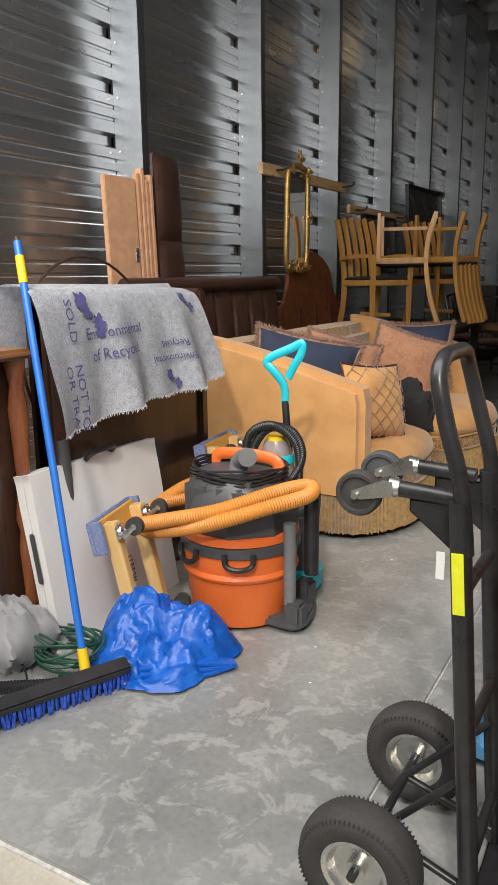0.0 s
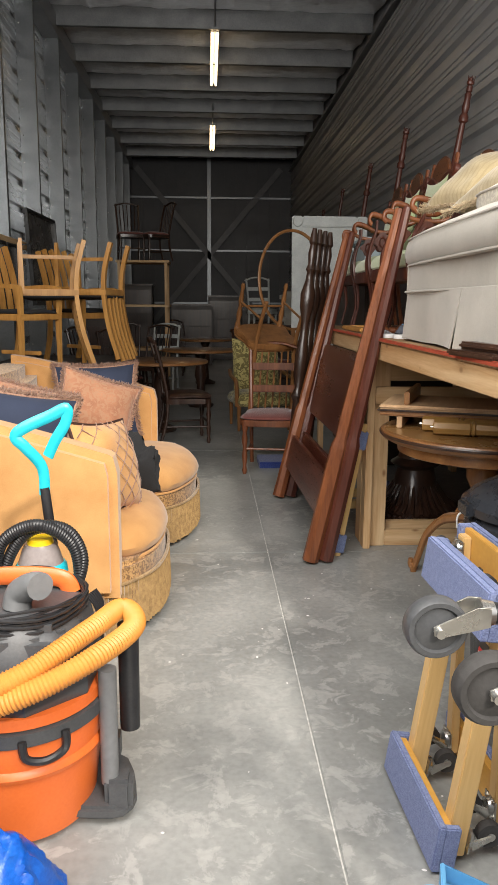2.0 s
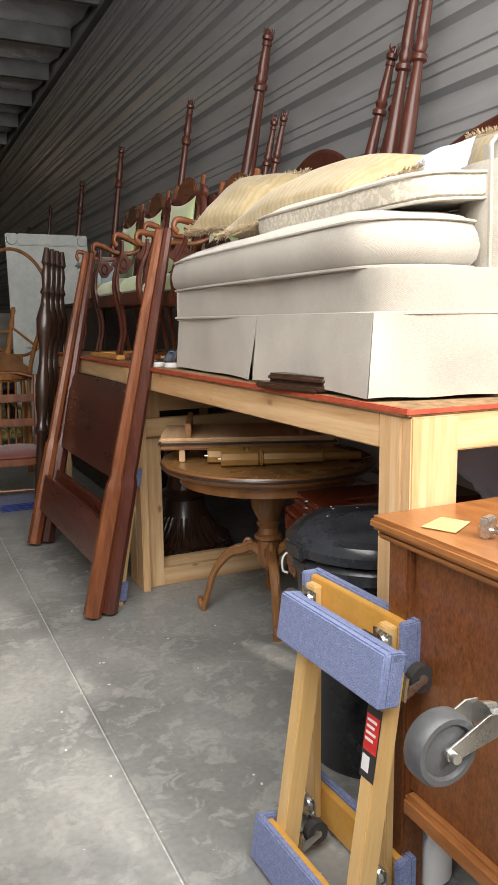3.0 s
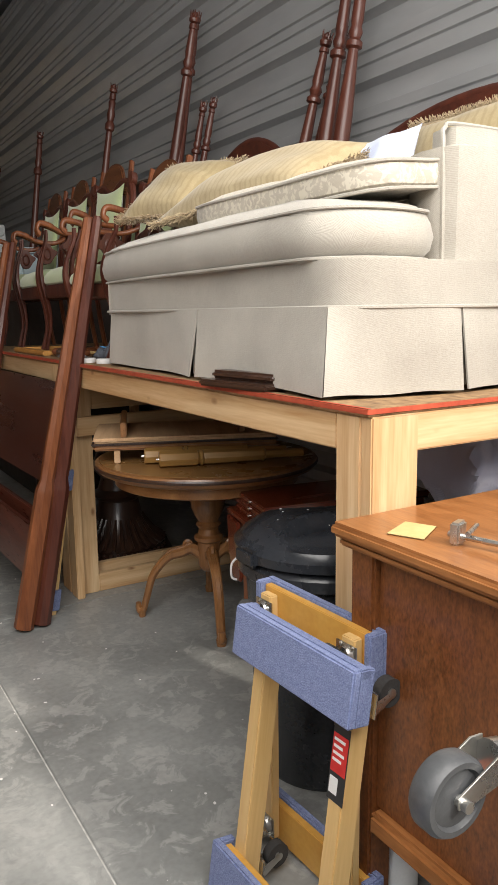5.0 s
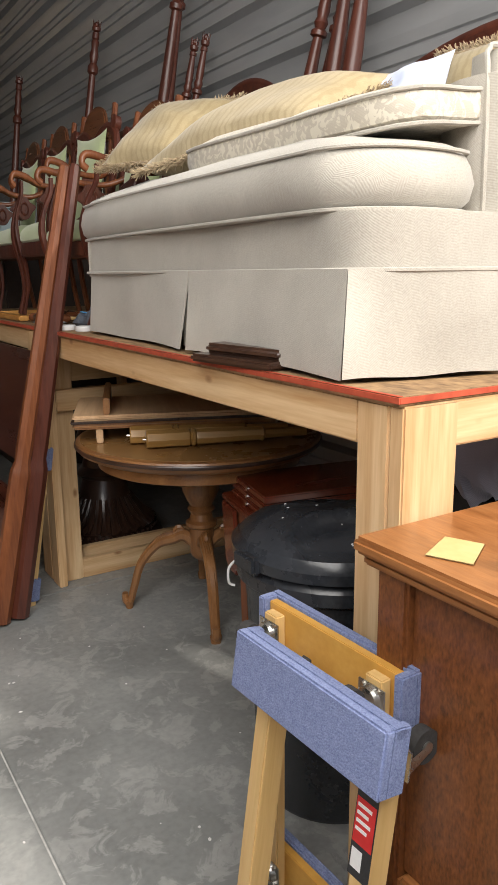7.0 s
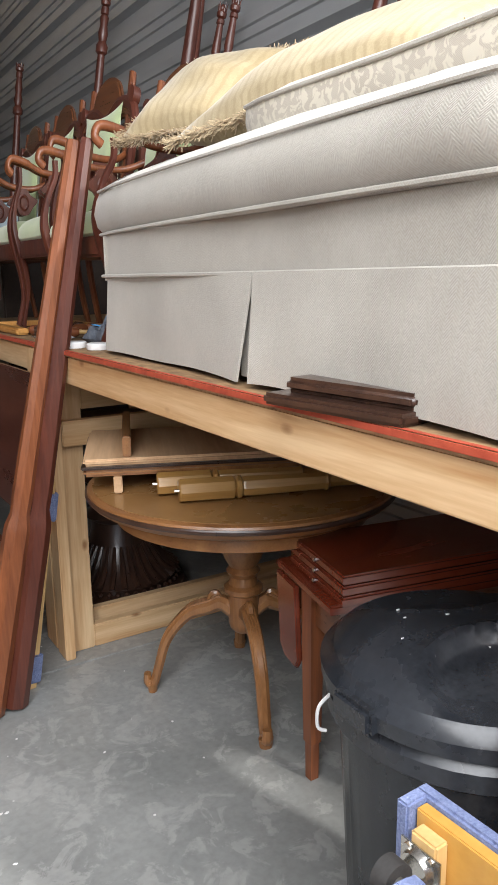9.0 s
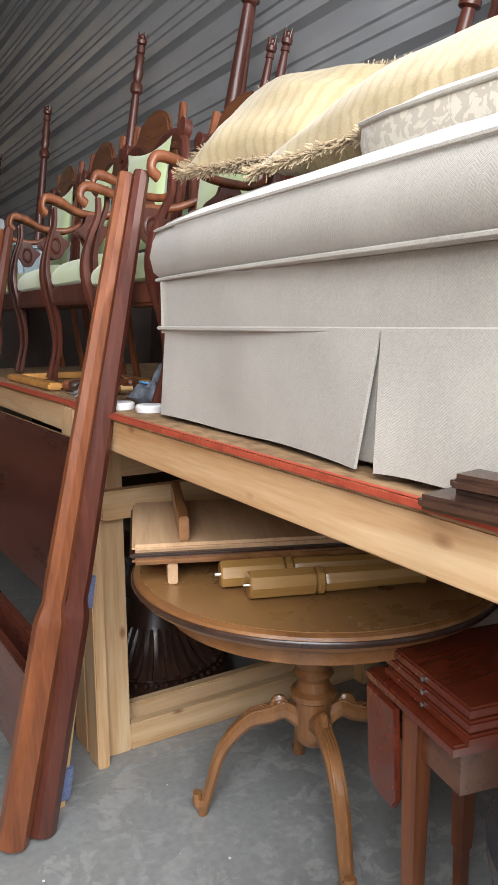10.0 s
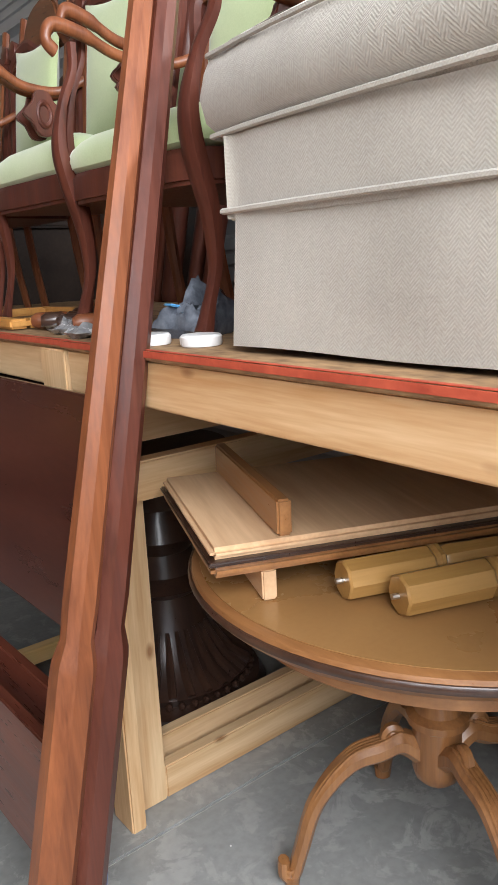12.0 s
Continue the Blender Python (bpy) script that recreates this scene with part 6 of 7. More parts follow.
tb = B()
N, M = 110, 56
g = []
for i in range(N + 1):
    row = []
    for j in range(M + 1):
        a = 2 * math.pi * i / N
        v = j / M
        rx = 0.27 if math.cos(a) > 0 else 0.24
        edge = 1 + 0.20 * noise.noise((math.cos(a) * 1.7, math.sin(a) * 1.7, 3.0)) + 0.06 * math.sin(5 * a + 1)
        x, y = rx * edge * v * math.cos(a), 0.21 * edge * v * math.sin(a)
        x, y = x * .88 - y * .34, x * .5 + y * .92
        p = Vector((x * 6.0 + y * 2, y * 7.0 - x * 2, 0.7))
        p += Vector((noise.noise(p * 1.5), noise.noise(p * 1.5 + Vector((7, 7, 7))), 0)) * 0.35
        ridge, ridge2, ridge3 = crease(p), crease(p * 2.2 + Vector((3, 1, 0))), crease(p * 5.0)
        lump = 0.21 * math.exp(-((x + 0.11) ** 2 + (y - 0.06) ** 2) / 0.026) + 0.15 * math.exp(-((x - 0.15) ** 2 / 0.010 + (y - 0.13) ** 2 / 0.018)) + 0.045
        z = (1 - v ** 4) * (0.88 * lump + 0.06 * ridge + 0.026 * ridge2 + 0.008 * ridge3) + 0.004 + 0.012 * v * (1 + ridge2) * 0.5
        row.append((x + 0.016 * ridge2, y + 0.014 * ridge3, max(0.003, z)))
    g.append(row)
vs = [[tb.verts.new(c) for c in row[1:]] for row in g[:-1]]
ctr = tb.verts.new(g[0][0])
for i in range(N):
    a, b = vs[i], vs[(i + 1) % N]
    tb.faces.new((ctr, a[0], b[0]))
    for j in range(M - 1):
        tb.faces.new((a[j], a[j + 1], b[j + 1], b[j]))
part("sheet", tb, TARP, q)
for k, (x, y) in enumerate(((0.02, -0.19), (0.22, 0.03), (-0.1, -0.2))):
    part("eyelet", tube(B(), [(x + 0.012 * math.cos(a), y + 0.012 * math.sin(a), 0.02) for a in (j * math.pi / 6 for j in range(12))], 0.004, 6, True), STEEL, q)
for k in range(3):
    part("fold", tube(B(), smooth_path([(-0.1 + .02 * k, -0.21 + .012 * k, 0.012 + .012 * k), (0.05, -0.15 + .02 * k, 0.014 + .014 * k), (0.2, -0.02 + .015 * k, 0.012 + .014 * k), (0.27, 0.08, 0.02)], 6), 0.009, 6, flat=3), TARP, q)

# ---- push broom ----
q = thing("push_broom", "blue push broom leaning with yellow ferrules", "broom", Matrix())
h0, h1 = Vector((-1.485, 1.60, 0.07)), Vector((-1.875, 1.83, 1.40))
part("handle", cyl(B(), h0, h1, 0.0125, 0.0125, 16), BLUEPAINT, q, "blue metal handle")
part("ferrule", cyl(B(), h0 - (h1 - h0) * 0.012, h0.lerp(h1, 0.055), 0.018, 0.016, 14), YELLOW, q, "yellow plastic socket")
part("ferrule", cyl(B(), h0.lerp(h1, 0.90), h0.lerp(h1, 0.965), 0.0145, 0.0145, 14), YELLOW, q, "yellow hanging grip")
part("hanger", tube(B(), smooth_path([h0.lerp(h1, 0.965), h0.lerp(h1, 0.985) + Vector((0.008, 0, 0)), h0.lerp(h1, 1.01), h0.lerp(h1, 0.985) - Vector((0.008, 0, 0))], 5, True), 0.005, 6, True), BLACKP, q)
bA, bB = Vector((-1.41, 1.68, 0.06)), Vector((-1.64, 1.20, 0.06))
bm_ = frame3((bA + bB) / 2, bA - bB, Vector((0.35, -0.15, 1)))
part("block", box(B(), (-0.29, 0.0, -0.028), (0.29, 0.03, 0.028), 0.006, bm_), BLACKP, q)
br = B()
rnd = random.Random(7)
for i in range(46):
    for j in range(4):
        x, z = -0.285 + 0.57 * i / 45, -0.02 + 0.0133 * j
        p = bm_ @ Vector((x, 0.004, z))
        e = bm_ @ Vector((x + rnd.uniform(-.008, .008), -0.06, z * 1.8 + rnd.uniform(-.008, .008)))
        e.z = max(0.002, min(e.z, 0.02))
        tube(br, [p, (p + e) / 2 + Vector((0, 0, 0.002)), e], [0.004, 0.0055, 0.0045], 5)
part("bristles", br, BRISTLE, q, "stiff blue bristles", kind="stuff")

# ---- white folding table, folded, leaning ----
m = frame3((-1.715, 1.75, 0.0), (-0.0, 1, 0.0), (-0.16, 0.0, 0.98)) @ Matrix.Diagonal((0.94, 1.0, 1, 1))
q = thing("folding_table", "white plastic folding table folded and leaning on its side", "table", m)
part("shell", plate(B(), rounded([(0.02, 0.0), (0.38, 0.0), (0.72, 0.0), (0.75, 0.03), (0.75, 0.3), (0.75, 0.60), (0.72, 0.635), (0.38, 0.64), (0.03, 0.64), (0.0, 0.61), (0.0, 0.3), (0.0, 0.03)], 3), 0.035, pose(0, 0, -0.02), 0.008), WHITEP, q, "white moulded half")
part("shell", plate(B(), rounded([(0.02, 0.0), (0.38, 0.0), (0.72, 0.0), (0.75, 0.03), (0.75, 0.3), (0.75, 0.60), (0.72, 0.635), (0.38, 0.64), (0.03, 0.64), (0.0, 0.61), (0.0, 0.3), (0.0, 0.03)], 3), 0.035, pose(0, 0, -0.058), 0.008), WHITEP, q, "white moulded half")
part("handle_slot", box(B(), (-0.012, 0.26, -0.05), (-0.003, 0.44, -0.028), 0.004), GREYP, q, "recessed grip slot")
part("carry_handle", tube(B(), smooth_path([(0.30, 0.635, -0.005), (0.32, 0.655, 0.02), (0.38, 0.66, 0.028), (0.44, 0.66, 0.02), (0.46, 0.64, -0.005)], 6), 0.010, 8, flat=1.6), BLACKP, q, "black carry handle")

# ---- felt moving blanket draped over a dark headboard ----
q = thing("dark_headboard", "dark stained carved headboard standing on its edge", "headboard", pose(0, 0, 0))
part("board", box(B(), (-1.93, 1.90, 0.0), (-1.86, 2.90, 1.20), 0.012), WALNUT, q)
for y in (1.90, 2.86):
    part("post", box(B(), (-1.95, y, 0), (-1.84, y + 0.06, 1.23), 0.012), WALNUT, q)
part("metal_leg", cyl(B(), (-1.80, 1.93, 0.0), (-1.83, 1.93, 0.72), 0.022, None, 14), GREYP, q, "grey metal leg")
BL = thing("moving_blanket", "grey recycled felt moving blanket printed in navy, draped", "blanket", Matrix())
bl = B()
NU, NV = 50, 34


def felt(u, v):
    """u along the board 0..1, v from the back over the top to the front hem."""
    y = 1.80 + 0.98 * u + 0.05 * max(0, v - 0.35) * (u - 0.5)
    wave = 0.020 * math.sin(u * 17 + 1) + 0.014 * math.sin(u * 31 + 2)
    hem = 0.40 + 0.07 * (1 - u) ** 1.5 - 0.14 * max(0, u - 0.62)
    if v < 0.18:
        return Vector((-1.95 - 0.02 * (1 - v / .18), y, 1.26 - (0.18 - v) * 1.6))
    if v < 0.36:
        t = (v - 0.18) / 0.18
        return Vector((-1.95 + 0.14 * t, y, 1.26 + 0.012 * math.sin(math.pi * t) - 0.02 * t - 0.03 * u * u))
    t = (v - 0.36) / 0.64
    out = 0.035 * (1 - math.exp(-t * 6)) + 0.10 * t * (0.35 + 0.65 * u) + wave * t * 1.3 + 0.05 * t * max(0, 0.15 - u) * 3
    return Vector((-1.81 + out, y + 0.015 * math.sin(v * 9) * t, 1.24 - 0.03 * u * u - hem * t - 0.012 * math.sin(u * 9) * t))


vs = [[bl.verts.new(felt(i / NU, j / NV)) for j in range(NV + 1)] for i in range(NU + 1)]
for i in range(NU):
    for j in range(NV):
        bl.faces.new((vs[i][j], vs[i + 1][j], vs[i + 1][j + 1], vs[i][j + 1]))
bmesh.ops.solidify(bl, geom=bl.faces[:], thickness=0.006)
part("felt", bl, BLANKET, BL)
hm = B()
rnd = random.Random(3)
for k in range(160):
    p = felt(k / 160, 1.0)
    cyl(hm, p, p + Vector((rnd.uniform(-.006, .006), rnd.uniform(-.006, .006), -rnd.uniform(0.004, 0.014))), 0.002, 0.001, 4)
part("frayed_hem", hm, BLANKET, BL, kind="stuff")


def print_on(text, u0, v0, du, dv, size, name="print"):
    """Lettering that follows the blanket: du, dv is the reading direction."""
    cu = bpy.data.curves.new(name, 'FONT')
    cu.body, cu.size = text, 1.0
    cu.resolution_u = 2
    tmp = new(name, cu)
    me = bpy.data.meshes.new_from_object(tmp.evaluated_get(bpy.context.evaluated_depsgraph_get()))
    bpy.data.objects.remove(tmp)
    bm = B()
    bm.from_mesh(me)
    bmesh.ops.subdivide_edges(bm, edges=[e for e in bm.edges if e.calc_length() > 0.5], cuts=2)
    su, sv = size / 0.98, size / 0.62
    for v in bm.verts:
        a, b = v.co.x, v.co.y
        u = u0 + (a * du + b * dv) * su
        w = v0 + (a * dv - b * du) * sv
        p = felt(u, w)
        nrm = (felt(u + .01, w) - p).cross(felt(u, w + .01) - p).normalized()
        if nrm.x < 0:
            nrm = -nrm
        v.co = p + nrm * 0.0085
    part(name, bm, NAVYINK, BL, "navy printed lettering", False)


print_on("Environmental", 0.22, 0.60, 1, 0, 0.052)
print_on("of Recycled", 0.24, 0.71, 1, 0, 0.052)
print_on("Environmental", 0.80, 0.76, -1, 0, 0.04)
print_on("Recycled", 0.78, 0.67, -1, 0, 0.04)
print_on("SOLD", 0.135, 0.40, 0, 1, 0.05)
print_on("NOT TO", 0.135, 0.70, 0, 1, 0.05)
print_on("OR TRA", 0.085, 0.70, 0, 1, 0.05)
for u0, v0, s in ((0.26, 0.46, 1.0), (0.66, 0.90, 0.6), (0.88, 0.42, 0.6)):
    gm = B()
    for (a, b, r) in ((-0.035, -0.03, 0.032), (-0.012, 0.01, 0.02), (0.035, 0.045, 0.028), (0.042, 0.08, 0.016)):
        ring = []
        for k in range(28):
            th = 2 * math.pi * k / 28
            rr = r * (1 + 0.7 * noise.noise((math.cos(th) * 2.6 + a * 40, math.sin(th) * 2, b * 30)))
            u, w = u0 + s * (a + rr * math.cos(th)), v0 + s * 1.4 * (b + rr * math.sin(th))
            p = felt(u, w)
            ring.append(gm.verts.new(p + Vector((0.0085, -0.001, 0.003))))
        gm.faces.new(ring)
    part("globe_print", gm, NAVYINK, BL, "navy printed land shapes", False)

# ---- carved sideboard at the door ----
q = thing("carved_sideboard", "dark carved sideboard with orange-brown edge", "cabinet", pose(0, 0, 0))
part("body", box(B(), (-2.6, 1.36, 0.06), (-1.92, 1.80, 1.02), 0.01), WALNUT, q)
part("top", box(B(), (-2.64, 1.32, 1.021), (-1.84, 1.835, 1.055), 0.012), FRUIT, q)
part("column", lathe(B(), [(0.03, 0.06), (0.035, 0.1), (0.025, 0.2), (0.032, 0.36), (0.025, 0.42), (0.035, 0.46), (0.022, 0.6), (0.034, 0.85), (0.024, 0.93), (0.035, 1.0), (0.035, 1.02)], 16, pose(-1.885, 1.785, 0)), CHERRY, q, "carved orange-brown column")
part("plinth", box(B(), (-2.6, 1.38, 0.0), (-1.84, 1.82, 0.059), 0.006), WALNUT, q)
q = thing("wooden_ring", "thin dark hoop behind the blanket", "hoop", zto((-2.15, 2.45, 1.05), (-1.9, 2.45, 1.05)))
q.matrix_basis = frame3((-2.1, 2.45, 0.95), (0, 1, 0), (-0.1, 0, 1))
part("hoop", tube(B(), [(0.42 * math.cos(a), 0.42 * math.sin(a), 0) for a in (j * math.pi / 24 for j in range(48))], 0.006, 6, True), WALNUT, q)
part("foot", box(B(), (-0.06, -0.95, -0.03), (0.06, -0.41, 0.03), 0.01), WALNUT, q)

# ---- cord, hose and rag on the floor ----
q = thing("extension_cord", "coiled green extension cord on the floor", "cord", pose(-1.66, 1.70, 0))
gc = B()
rnd = random.Random(5)
turn = []
for j in range(11 * 24):
    a, k = 2 * math.pi * j / 24, j / 24
    q1, q2 = noise.noise((k * 0.9, 0.3, 0)), noise.noise((k * 0.9, 7.3, 0))
    turn.append((0.04 * q1 + (0.12 + 0.05 * q2) * math.cos(a), 0.04 * q2 + (0.085 + 0.04 * q1) * math.sin(a), 0.010 + 0.009 * k + 0.03 * max(0, math.sin(a + k))))
tube(gc, turn, 0.0045, 6, up=(0, 0, 1))
part("coil", gc, GREENCORD, q)
part("plug", box(B(), (0.05, -0.1, 0.005), (0.09, -0.07, 0.03), 0.005), GREENCORD, q)
q = thing("flexible_hose", "black corrugated hose lying on the floor", "hose", pose(-1.62, 1.50, 0))
part("hose", ribbed_hose(B(), [(-0.25, -0.2, 0.022), (-0.12, -0.05, 0.022), (0.02, 0.05, 0.022), (0.14, 0.17, 0.022)], 0.02, 0.010, 0.14, 10), BLACKP, q)
q = thing("rag", "crumpled grey rag on the floor", "cloth", pose(-1.86, 1.62, 0.10))
part("cloth", puff(B(), 0.32, 0.24, 0.22, 22, 0.1, 51, 0.08), GREYCLOTH, q)
q = thing("loose_cable", "thin black cable lying on the floor", "cable", pose(-1.66, 1.42, 0))
part("cable", tube(B(), smooth_path([(-0.2, 0.1, 0.006), (-0.1, 0.16, 0.05), (0.0, 0.1, 0.01), (0.06, 0.0, 0.006), (0.0, -0.12, 0.006), (-0.12, -0.14, 0.006)], 8), 0.004, 6), BLACKP, q)
q = thing("red_extinguisher", "red cylinder standing behind the folding table", "cylinder", pose(-1.78, 1.86, 0))
part("body", lathe(B(), [(0.02, 0.0), (0.022, 0.03), (0.022, 0.22), (0.015, 0.25)], 14), REDLAB, q)

# ---- hand truck ----
H = thing("hand_truck", "black steel convertible hand truck with pneumatic tyres", "hand truck", pose(0.0, 0.02, 0) @ Matrix.Diagonal((1, 1, 0.98, 1)))
for y, yc, dx in ((1.275, 1.34, 0.015), (1.525, 1.52, 0.0)):
    part("upright", cyl(B(), (-0.225, y, 0.02), (-0.285, y, 0.90), 0.020, None, 18), BLACKSTEEL, H)
    part("bracket", plate(B(), [(0, 0), (-0.11, 0.09), (-0.11, 0.115), (0.0, 0.115)], 0.006, Matrix(((1, 0, 0, -0.285), (0, 0, -1, yc - 0.004), (0, 1, 0, 0.76), (0, 0, 0, 1)))), BLACKSTEEL, H)
    cr = part("caster_bar", cyl(B(), (-0.31, yc, 0.885), (-0.445 + dx, yc, 0.892), 0.0165, None, 18), BLACKSTEEL, H)
    fk = B()
    for s in (-1, 1):
        plate(fk, [(0.0, 0.016), (0.0, -0.014), (-0.065, -0.028), (-0.082, -0.026), (-0.084, -0.012), (-0.02, 0.018)], 0.003, Matrix(((1, 0, 0, -0.44 + dx), (0, 0, -1, yc + s * 0.021), (0, 1, 0, 0.892), (0, 0, 0, 1))), 0.0005)
    cyl(fk, (-0.515 + dx, yc - 0.031, 0.872), (-0.515 + dx, yc + 0.031, 0.872), 0.007, None, 10)
    cyl(fk, (-0.45 + dx, yc, 0.892), (-0.43 + dx, yc, 0.892), 0.022, 0.018, 12)
    fk = part("caster_fork", fk, STEEL, cr, "zinc caster fork")
    wh = B()
    lathe(wh, [(0.016, -0.015), (0.033, -0.011), (0.036, -0.016), (0.043, -0.016), (0.047, -0.010), (0.047, 0.010), (0.043, 0.016), (0.036, 0.016), (0.033, 0.011), (0.016, 0.015)], 32, pose(-0.515 + dx, yc, 0.872, 90, 0, 0))
    part("caster_wheel", wh, RUBBER if yc < 1.4 else GREYP, cr, "grey-black caster wheel")
part("handle", tube(B(), smooth_path([(-0.27, 1.275, 0.80), (-0.285, 1.275, 0.93), (-0.315, 1.275, 1.04), (-0.335, 1.285, 1.12), (-0.337, 1.32, 1.155), (-0.337, 1.40, 1.16), (-0.337, 1.48, 1.155), (-0.335, 1.515, 1.12), (-0.315, 1.525, 1.04), (-0.285, 1.525, 0.93), (-0.27, 1.525, 0.80)], 6), 0.0155, 16), BLACKSTEEL, H, "bent tube handle")
for z in (0.14, 0.42, 0.72):
    x = -0.225 - 0.06 * (z - 0.02) / 0.88
    part("crossbar", cyl(B(), (x, 1.275, z), (x, 1.525, z), 0.012, None, 12), BLACKSTEEL, H)
part("axle", cyl(B(), (-0.43, 1.15, 0.128), (-0.43, 1.66, 0.128), 0.010, None, 12), BLACKSTEEL, H)
for y in (1.30, 1.50):
    part("strut", cyl(B(), (-0.43, y, 0.128), (-0.245, y, 0.33), 0.009, None, 10), BLACKSTEEL, H)
    part("strut", cyl(B(), (-0.43, y, 0.128), (-0.23, y, 0.06), 0.009, None, 10), BLACKSTEEL, H)
for y in (1.20, 1.60):
    tw = B()
    lathe(tw, [(0.068, -0.036), (0.085, -0.045), (0.108, -0.043), (0.121, -0.034), (0.127, -0.016), (0.128, 0.0), (0.127, 0.016), (0.121, 0.034), (0.108, 0.043), (0.085, 0.045), (0.068, 0.036)], 48, pose(-0.43, y, 0.128, 90, 0, 0), True)
    ty = part("tyre", tw, RUBBER, H, "grooved pneumatic tyre")
    gr = B()
    for k in range(72):
        a = 2 * math.pi * k / 72
        for s in (-1, 1):
            box(gr, (0.106, -0.0014, s * 0.0385 - 0.005), (0.1185, 0.0014, s * 0.0385 + 0.0035), 0, pose(-0.43, y, 0.128, 90, 0, 0) @ pose(0, 0, 0, 0, 0, math.degrees(a)))
    part("tread_lug", gr, RUBBER, ty, kind="stuff", smooth=False)
    hb = B()
    lathe(hb, [(0.012, -0.030), (0.02, -0.03), (0.022, -0.012), (0.05, -0.014), (0.06, -0.034), (0.07, -0.037), (0.07, 0.037), (0.06, 0.034), (0.05, 0.014), (0.022, 0.012), (0.02, 0.03), (0.012, 0.03)], 32, pose(-0.43, y, 0.128, 90, 0, 0))
    part("rim", hb, STEEL, ty, "zinc wheel rim")
part("toe_plate", plate(B(), [(0, 0), (0.2, 0.03), (0.2, 0.30), (0, 0.33)], 0.006, pose(-0.235, 1.235, 0.014)), BLACKSTEEL, H, "scuffed black toe plate")
part("warning_label", box(B(), (-0.011, -0.0222, 0.67), (0.011, -0.0205, 0.79), 0.0005, pose(-0.2265, 1.275, 0.02, 0, -3.9, 0)), LABELY, H, "fluorescent yellow label", False)
part("hang_tag", box(B(), (-0.322, 1.27, 0.745), (-0.306, 1.2715, 0.80), 0.0005), WHITEP, H, "white paper tag", False)

# ---- pieces along the galvanised wall ----
q = thing("shutter_boards", "stack of tan wooden shutter boards leaning on the wall", "boards", frame3((-2.71, 3.36, 0), (0.05, 1, 0), (-0.035, 0, 1)) @ Matrix.Diagonal((1.1, 1.055, 1, 1)))
for k in range(5):
    part("board", box(B(), (0.0 + 0.22 * (k > 0) + 0.03 * k, -0.0, -0.02 - 0.004 * k), ((0.235 if k == 0 else 0.245 + 0.03 * k), 1.74 + 0.03 * (k % 3), 0.012 + 0.004 * k), 0.004), TANBOARD, q)
part("hinge", box(B(), (0.20, 1.3, 0.012), (0.225, 1.37, 0.018), 0.002), STEEL, q)


def padded_panel(name, label, m, w, h, cols, rows, t=0.07):
    q = thing(name, label, "headboard", m)
    for i in range(cols):
        for j in range(rows):
            b = B()
            puff(b, w / cols * 1.0, h / rows, t, 10, 0.0, i + j, 0.004, pose(w * (i + .5) / cols, h * (j + .5) / rows, 0.0), 0.28)
            part("pad", b, LEATHER, q)
    part("backing", box(B(), (0.0, 0.0, -0.03), (w, h, 0.0), 0.008), LEATHER, q)
    return q


padded_panel("bed_side_board", "upright dark brown leather bed panel", frame3((-2.68, 3.80, 0.0), (-0.1, 1, 0), (-0.03, 0, 1)), 0.3, 2.0, 1, 4)
padded_panel("leather_headboard", "dark brown tufted leather headboard standing behind the sofa", frame3((-2.58, 3.35, 0.0), (-0.03, 1, 0), (-0.06, 0, 1)), 1.95, 1.24, 8, 1, 0.09)
part("top_roll", cyl(B(), (0, 1.23, 0.01), (1.95, 1.23, 0.01), 0.05, None, 16), LEATHER, bpy.data.objects["leather_headboard"])
m = frame3((-2.66, 5.34, 0.0), (-0.02, 1, 0), (-0.05, 0, 1))
q = thing("carved_headboard", "red-brown arched wooden headboard behind the sofa", "headboard", m)
part("panel", plate(B(), [(0, 0), (1.36, 0), (1.36, 1.02), (1.25, 1.06), (1.16, 1.20)] + [(0.68 + 0.48 * math.cos(a), 1.2 + 0.28 * math.sin(a)) for a in (k * math.pi / 10 for k in range(1, 10))] + [(0.2, 1.2), (0.1, 1.06), (0, 1.02)], 0.03), CHERRY, q)
for x in (0.02, 0.36, 0.7, 1.04, 1.3):
    part("stile", box(B(), (x, 0.05, 0.0155), (x + 0.05, 1.02, 0.03), 0.006), MAHOG, q)
q = thing("hanging_rail", "pale wooden rail fixed across the wall studs", "rail", Matrix(), "wall rails")
part("board", box(B(), (-2.80, 5.22, 2.03), (-2.765, 6.9, 2.115), 0.004), PINE, q)
for y in (5.45, 6.8):
    part("hook", tube(B(), smooth_path([(-2.765, y, 2.08), (-2.70, y, 2.08), (-2.66, y, 2.09), (-2.65, y, 2.12)], 4), 0.008, 8), BLACKSTEEL, q)
q = thing("hanging_rail", "pale wooden rail lower on the wall studs", "rail", Matrix(), "wall rails")
part("board", box(B(), (-2.80, 7.0, 1.86), (-2.765, 10.2, 1.94), 0.004), PINE, q)
for y in (7.15, 8.4):
    part("hook", tube(B(), smooth_path([(-2.765, y, 1.9), (-2.70, y, 1.89), (-2.66, y, 1.9), (-2.65, y, 1.93)], 4), 0.008, 8), BLACKSTEEL, q)

